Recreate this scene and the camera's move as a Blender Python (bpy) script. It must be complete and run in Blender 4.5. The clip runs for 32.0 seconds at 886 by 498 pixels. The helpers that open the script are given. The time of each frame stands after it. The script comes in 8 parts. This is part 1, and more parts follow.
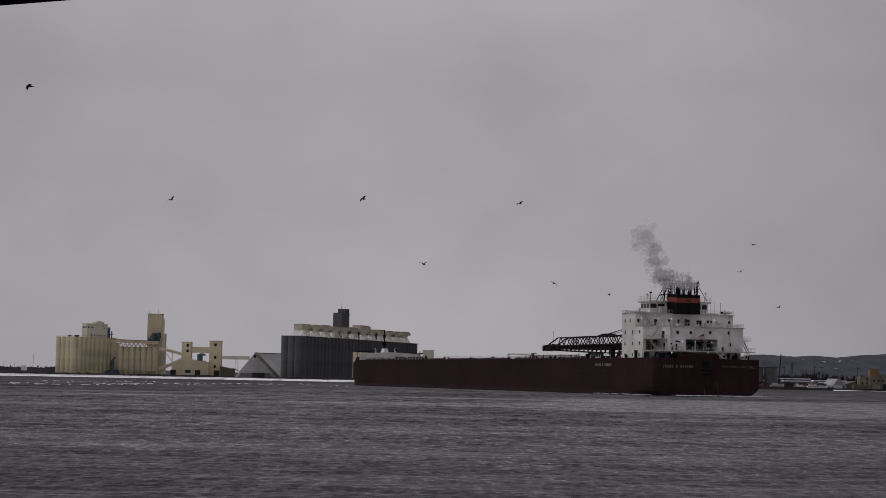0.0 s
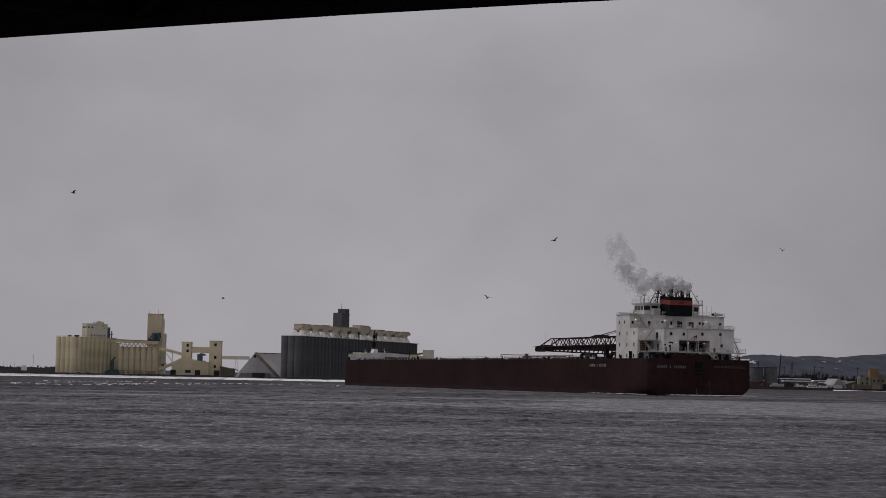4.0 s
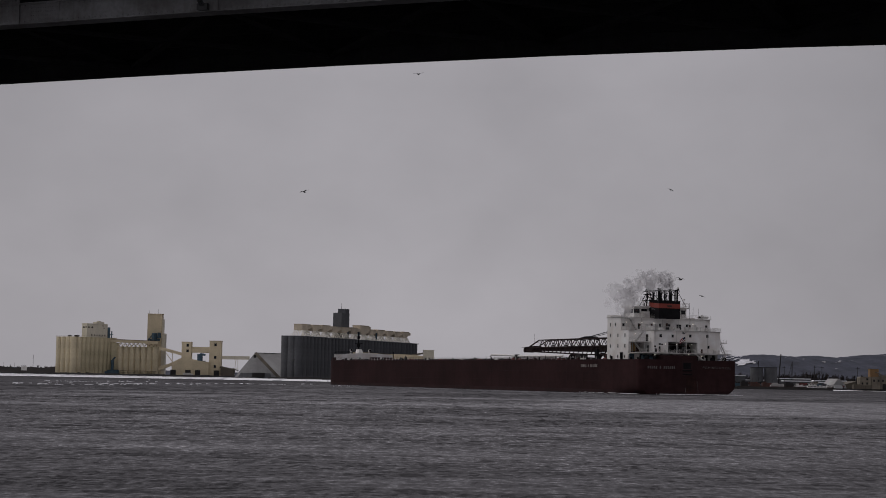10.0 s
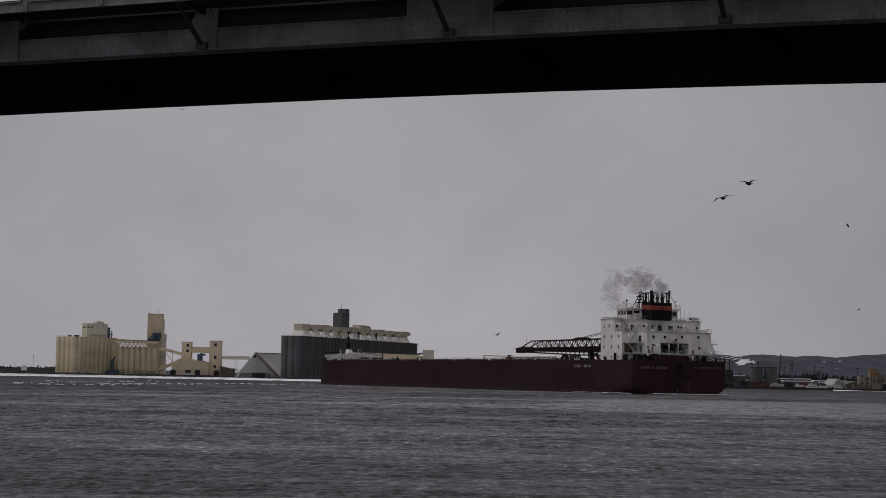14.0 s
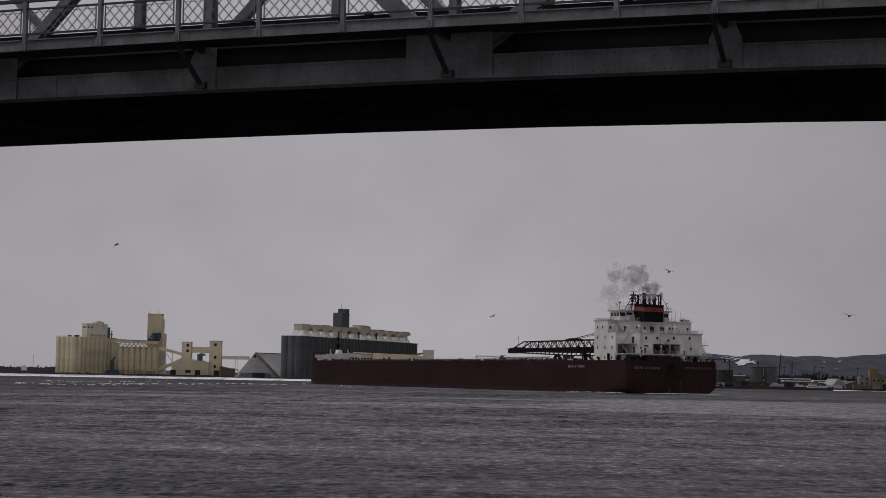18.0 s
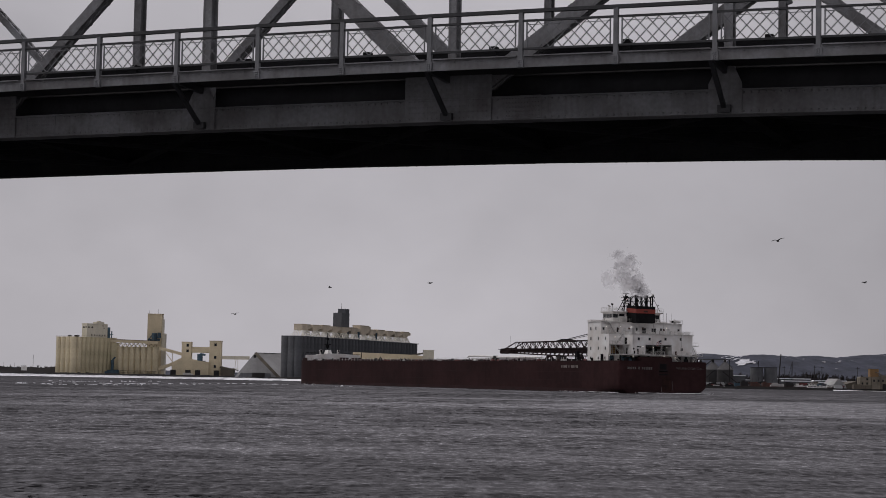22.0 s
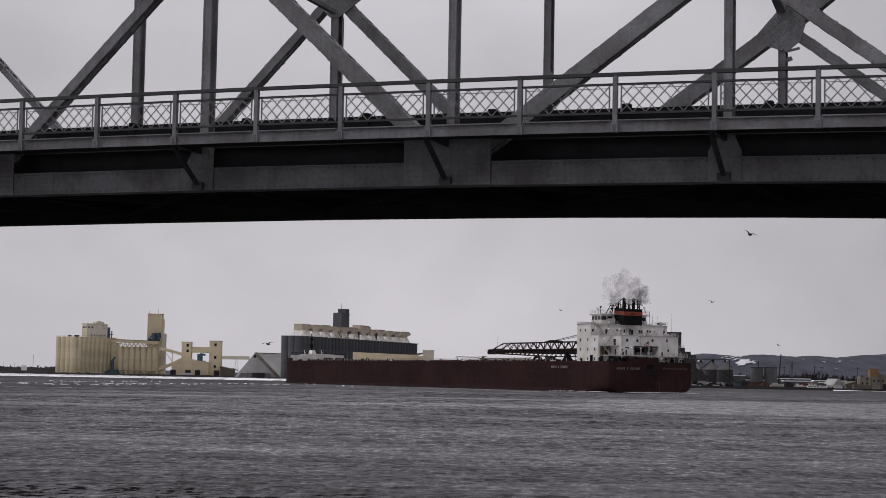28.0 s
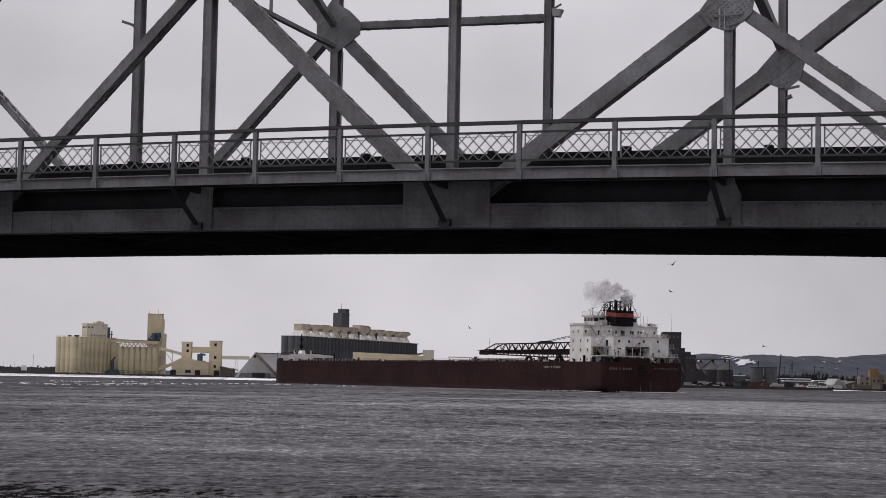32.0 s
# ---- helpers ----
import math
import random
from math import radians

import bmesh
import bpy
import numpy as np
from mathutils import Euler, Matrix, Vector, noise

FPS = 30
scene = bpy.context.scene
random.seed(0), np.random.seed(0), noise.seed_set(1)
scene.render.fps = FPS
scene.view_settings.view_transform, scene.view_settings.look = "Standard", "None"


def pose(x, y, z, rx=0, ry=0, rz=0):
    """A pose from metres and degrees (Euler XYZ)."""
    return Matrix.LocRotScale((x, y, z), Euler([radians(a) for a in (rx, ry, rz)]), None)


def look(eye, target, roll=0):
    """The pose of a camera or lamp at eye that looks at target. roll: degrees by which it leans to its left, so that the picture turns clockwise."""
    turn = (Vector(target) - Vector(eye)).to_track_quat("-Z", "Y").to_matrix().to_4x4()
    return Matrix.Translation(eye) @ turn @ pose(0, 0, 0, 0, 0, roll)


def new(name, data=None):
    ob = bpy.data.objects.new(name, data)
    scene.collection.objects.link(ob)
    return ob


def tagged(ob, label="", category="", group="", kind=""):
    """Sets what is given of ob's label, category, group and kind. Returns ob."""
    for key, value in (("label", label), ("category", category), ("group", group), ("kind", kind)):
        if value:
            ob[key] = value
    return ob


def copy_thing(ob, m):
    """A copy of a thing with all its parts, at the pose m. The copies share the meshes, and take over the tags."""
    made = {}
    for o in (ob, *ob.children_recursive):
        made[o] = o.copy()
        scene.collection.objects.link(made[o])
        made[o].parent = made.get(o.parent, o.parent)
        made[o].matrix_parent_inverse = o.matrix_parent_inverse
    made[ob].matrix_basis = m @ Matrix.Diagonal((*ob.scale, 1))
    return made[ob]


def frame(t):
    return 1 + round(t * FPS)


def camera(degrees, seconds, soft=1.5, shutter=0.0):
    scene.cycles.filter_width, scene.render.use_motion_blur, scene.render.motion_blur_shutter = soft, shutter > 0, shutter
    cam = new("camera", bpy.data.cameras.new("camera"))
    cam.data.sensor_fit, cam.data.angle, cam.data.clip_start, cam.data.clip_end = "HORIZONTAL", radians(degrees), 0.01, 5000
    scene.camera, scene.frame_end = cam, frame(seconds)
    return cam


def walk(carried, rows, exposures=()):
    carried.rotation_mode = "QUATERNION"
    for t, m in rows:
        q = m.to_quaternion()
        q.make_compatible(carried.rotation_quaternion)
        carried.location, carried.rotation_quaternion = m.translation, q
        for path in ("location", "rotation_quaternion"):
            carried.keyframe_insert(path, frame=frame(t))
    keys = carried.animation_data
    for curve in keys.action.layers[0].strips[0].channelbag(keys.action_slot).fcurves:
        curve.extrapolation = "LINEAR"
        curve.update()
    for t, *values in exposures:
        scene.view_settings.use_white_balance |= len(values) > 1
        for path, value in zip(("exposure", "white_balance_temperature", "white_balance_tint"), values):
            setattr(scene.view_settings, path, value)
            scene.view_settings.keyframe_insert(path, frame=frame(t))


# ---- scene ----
cam = camera(27.52, 32.0, soft=0.78)
EYE = pose(0, 0, 3.23) @ pose(0, 0, 0, 94.11) @ pose(0, 0, 0, 0, 0, 1.066)
walk(cam, [(0, EYE), (32, EYE)], exposures=[(0, -0.76), (6, -0.80), (10, -0.80), (14, -0.80), (17, -0.80), (19, -0.67), (20, -0.60), (23, -0.41), (26, -0.27), (32, -0.05)])

# ---- world and sun ----
world = bpy.data.worlds.new("overcast")
scene.world = world
world.use_nodes = True
wn, wl = world.node_tree.nodes, world.node_tree.links
wn.clear()
w_out, w_bg = wn.new("ShaderNodeOutputWorld"), wn.new("ShaderNodeBackground")
sky = wn.new("ShaderNodeTexSky")
sky.sky_type, sky.sun_disc = "NISHITA", False
sky.sun_elevation, sky.sun_rotation = radians(38), radians(-83)
sky.air_density, sky.dust_density = 1.0, 4.0
coords, split = wn.new("ShaderNodeTexCoord"), wn.new("ShaderNodeSeparateXYZ")
squash = wn.new("ShaderNodeMapping")
squash.inputs["Scale"].default_value = (1.0, 1.0, 1.5)
clouds, wisps = wn.new("ShaderNodeTexNoise"), wn.new("ShaderNodeTexNoise")
clouds.inputs["Scale"].default_value, clouds.inputs["Detail"].default_value = 6.0, 5.0
clouds.inputs["Roughness"].default_value = 0.52
wisps.inputs["Scale"].default_value, wisps.inputs["Detail"].default_value = 17.0, 5.0
wl.new(coords.outputs["Generated"], split.inputs[0])
wl.new(coords.outputs["Generated"], squash.inputs["Vector"])
wl.new(squash.outputs[0], clouds.inputs["Vector"])
wl.new(squash.outputs[0], wisps.inputs["Vector"])


def w_math(kind, a, b, clamp=False):
    node = wn.new("ShaderNodeMath")
    node.operation, node.use_clamp = kind, clamp
    for socket, value in zip(node.inputs, (a, b)):
        if isinstance(value, (int, float)):
            socket.default_value = value
        else:
            wl.new(value, socket)
    return node.outputs[0]


# an overcast dome: the zenith about three times as bright as the horizon
rise = w_math("MULTIPLY", w_math("MAXIMUM", w_math("SUBTRACT", split.outputs["Z"], 0.16), 0.0), 1.45)
dome = w_math("SUBTRACT", w_math("ADD", rise, 0.545), w_math("MULTIPLY", w_math("MAXIMUM", split.outputs["Z"], 0.0), 0.22))
cloud = w_math("ADD", w_math("MULTIPLY", clouds.outputs["Fac"], 0.50), w_math("MULTIPLY", wisps.outputs["Fac"], 0.13))
side = w_math("SUBTRACT", 1.0, w_math("MULTIPLY", split.outputs["X"], 0.30))  # the hidden sun brightens one side
side = w_math("MULTIPLY", side, w_math("ADD", 0.69, w_math("MULTIPLY", split.outputs["Y"], 0.31)))
high = w_math("MULTIPLY", w_math("MAXIMUM", w_math("MULTIPLY", split.outputs["Y"], -1.0), 0.0), w_math("MAXIMUM", split.outputs["Z"], 0.0))
side = w_math("MULTIPLY", side, w_math("ADD", 1.0, w_math("MULTIPLY", high, 1.1)))  # unseen sky behind, raised high up to brighten faces turned that way
away = w_math("SUBTRACT", split.outputs["X"], 0.035)
middle = w_math("MAXIMUM", w_math("SUBTRACT", 1.06, w_math("MULTIPLY", w_math("MULTIPLY", away, away), 2.4)), 0.86)  # sky dimmed towards both sides, in place of lens fall-off
side = w_math("MULTIPLY", side, middle)
lit = w_math("MULTIPLY", w_math("MULTIPLY", dome, side), w_math("ADD", cloud, 0.84))
grey = wn.new("ShaderNodeMix")
grey.data_type, grey.blend_type = "RGBA", "MULTIPLY"
grey.inputs[0].default_value = 1.0
grey.inputs[6].default_value = (1.0, 0.96, 1.03, 1)
wl.new(lit, grey.inputs[7])
thin = wn.new("ShaderNodeMix")
thin.data_type = "RGBA"
thin.inputs[0].default_value = 0.04
wl.new(grey.outputs[2], thin.inputs[6])
dim = wn.new("ShaderNodeMix")
dim.data_type, dim.blend_type = "RGBA", "MULTIPLY"
dim.inputs[0].default_value = 1.0
dim.inputs[7].default_value = (0.1, 0.1, 0.1, 1)
wl.new(sky.outputs[0], dim.inputs[6])
wl.new(dim.outputs[2], thin.inputs[7])
wl.new(thin.outputs[2], w_bg.inputs["Color"])
w_bg.inputs["Strength"].default_value = 1.0
wl.new(w_bg.outputs[0], w_out.inputs["Surface"])

sun_data = bpy.data.lights.new("sun", "SUN")
sun_data.energy, sun_data.angle, sun_data.color = 0.75, radians(30), (1.0, 0.97, 0.93)
sun = new("sun", sun_data)
sun.matrix_world = look((-95, 12, 72), (0, 0, 0))


# ---- materials ----
def material(name, colour, rough=0.7, metal=0.0, vary=0.25, scale=1.0, fine=0.0, bump=0.0, spec=0.5, streak=0.0, per_piece=0.0, tint=None):
    """A painted or bare surface with large stains, fine grain, optional upright streaks and a difference from piece to piece."""
    m = bpy.data.materials.new(name)
    m.use_nodes = True
    n, l = m.node_tree.nodes, m.node_tree.links
    b = n["Principled BSDF"]
    b.inputs["Metallic"].default_value = metal
    b.inputs["Specular IOR Level"].default_value = spec
    tc = n.new("ShaderNodeTexCoord")
    big, small = n.new("ShaderNodeTexNoise"), n.new("ShaderNodeTexNoise")
    big.inputs["Scale"].default_value, big.inputs["Detail"].default_value = scale, 5.0
    small.inputs["Scale"].default_value, small.inputs["Detail"].default_value = scale * 11, 4.0
    l.new(tc.outputs["Object"], big.inputs["Vector"])
    l.new(tc.outputs["Object"], small.inputs["Vector"])

    def mix(kind, fac, a, c):
        node = n.new("ShaderNodeMix")
        node.data_type, node.blend_type = "RGBA", kind
        for socket, value in ((node.inputs[0], fac), (node.inputs[6], a), (node.inputs[7], c)):
            if isinstance(value, tuple):
                socket.default_value = (*value[:3], 1)
            elif isinstance(value, (int, float)):
                socket.default_value = value
            else:
                l.new(value, socket)
        return node.outputs[2]

    dark = tuple(c * (1 - vary) for c in colour)
    light = tuple(min(1, c * (1 + vary * 0.8)) for c in colour)
    if tint:
        dark = tuple(c * 0.5 + d * 0.5 for c, d in zip(dark, tint))
    ramp = n.new("ShaderNodeValToRGB")
    ramp.color_ramp.elements[0].position, ramp.color_ramp.elements[1].position = 0.32, 0.68
    ramp.color_ramp.elements[0].color, ramp.color_ramp.elements[1].color = (*dark, 1), (*light, 1)
    l.new(big.outputs["Fac"], ramp.inputs["Fac"])
    out = ramp.outputs[0]
    if fine:
        out = mix("OVERLAY", fine, out, small.outputs["Fac"])
    if streak:
        mp, st = n.new("ShaderNodeMapping"), n.new("ShaderNodeTexNoise")
        mp.inputs["Scale"].default_value = (scale * 7, scale * 7, scale * 0.35)
        l.new(tc.outputs["Object"], mp.inputs["Vector"])
        l.new(mp.outputs[0], st.inputs["Vector"])
        st.inputs["Scale"].default_value, st.inputs["Detail"].default_value = 1.0, 6.0
        sr = n.new("ShaderNodeValToRGB")
        sr.color_ramp.elements[0].position, sr.color_ramp.elements[1].position = 0.50, 0.72
        l.new(st.outputs["Fac"], sr.inputs["Fac"])
        amount = n.new("ShaderNodeMath")
        amount.operation = "MULTIPLY"
        amount.inputs[1].default_value = streak
        l.new(sr.outputs[0], amount.inputs[0])
        rust = tint if tint else tuple(c * 0.35 for c in colour)
        out = mix("MIX", amount.outputs[0], out, tuple(rust))
    if per_piece:
        info, ramp2 = n.new("ShaderNodeObjectInfo"), n.new("ShaderNodeMapRange")
        ramp2.inputs["To Min"].default_value, ramp2.inputs["To Max"].default_value = 1 - per_piece, 1 + per_piece
        l.new(info.outputs["Random"], ramp2.inputs["Value"])
        out = mix("MULTIPLY", 1.0, out, ramp2.outputs[0])
    l.new(out, b.inputs["Base Color"])
    rr = n.new("ShaderNodeMapRange")
    rr.inputs["To Min"].default_value, rr.inputs["To Max"].default_value = max(0.02, rough - 0.1), min(1, rough + 0.1)
    l.new(small.outputs["Fac"], rr.inputs["Value"])
    l.new(rr.outputs[0], b.inputs["Roughness"])
    if bump:
        bp = n.new("ShaderNodeBump")
        bp.inputs["Strength"].default_value, bp.inputs["Distance"].default_value = 1.0, bump
        l.new(small.outputs["Fac"], bp.inputs["Height"])
        l.new(bp.outputs[0], b.inputs["Normal"])
    return m


STEEL = material("grey_bridge_paint", (0.196, 0.200, 0.211), 0.55, 0.0, 0.22, 0.9, 0.35, 0.004, 0.4, 0.30, 0.10, (0.07, 0.06, 0.055))
# on the bridge this is the grey paint with under-deck shade put in
STEEL_DARK = material("shaded_and_dark_steel", (0.018, 0.018, 0.0195), 0.9, 0.0, 0.25, 0.9, 0.3, 0.004, 0.05, 0.2, 0.08)
RAIL = material("rail_paint", (0.165, 0.169, 0.178), 0.5, 0.0, 0.2, 3.0, 0.2, 0.0, 0.4, 0.2, 0.08)
RAIL_DARK = material("dark_handrail_paint", (0.040, 0.041, 0.044), 0.5, 0.0, 0.2, 3.0, 0.2, 0.0, 0.4, 0.2, 0.08)
# slab colour set near black for the shade under the deck
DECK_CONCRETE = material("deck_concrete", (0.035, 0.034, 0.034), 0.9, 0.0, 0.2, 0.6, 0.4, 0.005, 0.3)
LAMP_GLASS = material("lamp_housing", (0.35, 0.35, 0.34), 0.35, 0.0, 0.1, 4.0)
HULL = material("oxide_red_hull_paint", (0.0358, 0.0173, 0.0179), 0.8, 0.0, 0.22, 0.05, 0.4, 0.01, 0.05, 0.34, 0.0, (0.018, 0.0105, 0.0105))
HULL_LOW = material("worn_boot_paint", (0.034, 0.0165, 0.0175), 0.75, 0.0, 0.35, 0.12, 0.4, 0.01, 0.08, 0.35, 0.0, (0.022, 0.014, 0.014))
DECK_RED = material("red_deck_paint", (0.035, 0.0145, 0.014), 0.75, 0.0, 0.3, 0.2, 0.3, 0.0, 0.3)
WHITE = material("white_ship_paint", (0.745, 0.745, 0.74), 0.45, 0.0, 0.05, 0.25, 0.08, 0.0, 0.45, 0.13, 0.0, (0.50, 0.43, 0.37))
WHITE_WORN = material("grey_white_paint", (0.55, 0.55, 0.54), 0.55, 0.0, 0.15, 0.4, 0.2, 0.0, 0.4, 0.2, 0.0, (0.3, 0.26, 0.22))
BLACK = material("black_paint", (0.008, 0.008, 0.009), 0.75, 0.0, 0.3, 0.6, 0.2, 0.0, 0.1)
ORANGE_BAND = material("orange_red_band_paint", (0.21, 0.030, 0.018), 0.5, 0.0, 0.12, 0.7, 0.15)
BOOM_RED = material("dark_red_boom_paint", (0.025, 0.0155, 0.0155), 0.75, 0.0, 0.3, 0.4, 0.2, 0.0, 0.1)
DARK_GLASS = material("dark_window_glass", (0.012, 0.014, 0.017), 0.12, 0.0, 0.2, 2.0)
FLAG_RED = material("flag_red_cloth", (0.20, 0.03, 0.035), 0.9)
FLAG_WHITE = material("flag_white_cloth", (0.7, 0.7, 0.7), 0.9)
FLAG_BLUE = material("flag_blue_cloth", (0.014, 0.016, 0.04), 0.9)
RUST_RED = material("faded_red_paint", (0.12, 0.030, 0.028), 0.7, 0.0, 0.3, 0.7, 0.3)
RUST = material("rusty_steel", (0.065, 0.030, 0.023), 0.85, 0.0, 0.4, 0.7, 0.4)
TIMBER = material("tan_timber", (0.42, 0.27, 0.12), 0.8, 0.0, 0.25, 1.2, 0.3)
BLUE_PAINT = material("blue_equipment_paint", (0.036, 0.075, 0.105), 0.6, 0.0, 0.3, 0.5, 0.2)
CREAM = material("cream_concrete", (0.60, 0.52, 0.355), 0.85, 0.0, 0.08, 0.06, 0.2, 0.02, 0.3, 0.20, 0.05, (0.42, 0.36, 0.25))
CREAM_FLAT = material("cream_metal_cladding", (0.54, 0.46, 0.315), 0.7, 0.0, 0.07, 0.12, 0.15, 0.0, 0.3, 0.14, 0.03, (0.38, 0.32, 0.22))
CREAM_STAINED = material("streaked_cream_concrete", (0.56, 0.49, 0.33), 0.85, 0.0, 0.12, 0.08, 0.2, 0.02, 0.3, 0.55, 0.06, (0.33, 0.29, 0.19))
GALLERY = material("dusty_beige_cladding", (0.57, 0.49, 0.375), 0.75, 0.0, 0.12, 0.1, 0.2, 0.0, 0.3, 0.2, 0.06, (0.3, 0.26, 0.2))
SOOT = material("sooty_brown_cladding", (0.040, 0.037, 0.037), 0.8, 0.0, 0.3, 0.09, 0.4, 0.0, 0.3, 0.35, 0.08, (0.06, 0.055, 0.055))
PALE_BEIGE = material("pale_beige_cladding", (0.58, 0.54, 0.44), 0.7, 0.0, 0.10, 0.1, 0.2, 0.0, 0.3, 0.2, 0.03)
SLATE = material("slate_grey_concrete", (0.096, 0.099, 0.106), 0.85, 0.0, 0.16, 0.06, 0.3, 0.02, 0.3, 0.4, 0.10, (0.065, 0.068, 0.075))
SLATE_LIGHT = material("lighter_grey_concrete", (0.115, 0.118, 0.124), 0.85, 0.0, 0.16, 0.06, 0.3, 0.02, 0.3, 0.35, 0.06, (0.07, 0.07, 0.075))
GALV = material("galvanised_white_struts", (0.80, 0.76, 0.66), 0.6, 0.0, 0.12, 0.3)
GREY_ROOF = material("grey_sheet_roof", (0.34, 0.338, 0.332), 0.65, 0.0, 0.10, 0.08, 0.2, 0.0, 0.4, 0.2, 0.0, (0.2, 0.19, 0.18))
GREY_WALL = material("grey_sheet_wall", (0.30, 0.305, 0.305), 0.7, 0.0, 0.10, 0.1, 0.2, 0.0, 0.3, 0.2)
BROWN_DARK = material("dark_sooty_cladding", (0.022, 0.0205, 0.020), 0.8, 0.0, 0.25, 0.08, 0.3, 0.0, 0.3, 0.3)
BIN_STEEL = material("galvanised_bin_steel", (0.046, 0.044, 0.045), 0.6, 0.1, 0.25, 0.2, 0.3, 0.0, 0.4, 0.45, 0.12, (0.035, 0.030, 0.029))
GREY_WALL_DIM = material("weathered_galvanised_roof", (0.078, 0.077, 0.078), 0.55, 0.1, 0.2, 0.2, 0.3, 0.0, 0.4, 0.4, 0.05, (0.06, 0.055, 0.052))
OCHRE = material("ochre_cladding", (0.23, 0.135, 0.058), 0.75, 0.0, 0.15, 0.15, 0.2)
TAN = material("tan_cladding", (0.12, 0.103, 0.080), 0.75, 0.0, 0.15, 0.15, 0.2, 0.0, 0.3, 0.25, 0.1)
PALE_TAN = material("weathered_pale_tan_block", (0.21, 0.185, 0.145), 0.8, 0.0, 0.2, 0.15, 0.3, 0.0, 0.3, 0.35, 0.1, (0.10, 0.085, 0.07))
SOIL = material("dark_winter_ground", (0.022, 0.019, 0.018), 0.95, 0.0, 0.35, 0.02, 0.4, 0.0, 0.2)
QUAY = material("dark_quay_wall", (0.035, 0.033, 0.032), 0.9, 0.0, 0.3, 0.1, 0.3)
SNOW = material("old_snow_and_ice", (0.86, 0.86, 0.88), 0.8, 0.0, 0.06, 0.05, 0.15, 0.0, 0.3)
TWIG = material("bare_winter_twigs", (0.032, 0.028, 0.027), 0.95, 0.0, 0.4, 0.15, 0.3, 0.0, 0.1, 0.0, 0.2)
HILL_SNOW = material("thin_hill_snow", (0.58, 0.58, 0.61), 0.85, 0.0, 0.35, 0.03, 0.3, 0.0, 0.2)
THIN_SNOW = material("snow_between_trees", (0.24, 0.24, 0.255), 0.9, 0.0, 0.5, 0.06, 0.4, 0.0, 0.2)
GULL_GREY = material("grey_gull_feathers", (0.035, 0.035, 0.037), 0.8, 0.0, 0.2, 6.0)
GULL_WHITE = material("pale_gull_feathers", (0.10, 0.097, 0.097), 0.8, 0.0, 0.15, 6.0)
GULL_DARK = material("dark_wing_tips", (0.02, 0.02, 0.02), 0.8, 0.0, 0.2, 6.0)
ROPE = material("dark_wire", (0.03, 0.03, 0.032), 0.6)


def lamp_material():
    m = bpy.data.materials.new("lit_deck_lamp")
    m.use_nodes = True
    b = m.node_tree.nodes["Principled BSDF"]
    b.inputs["Base Color"].default_value = (0.9, 0.85, 0.75, 1)
    b.inputs["Emission Color"].default_value = (1.0, 0.93, 0.82, 1)
    b.inputs["Emission Strength"].default_value = 1.0
    return m


LIT = lamp_material()


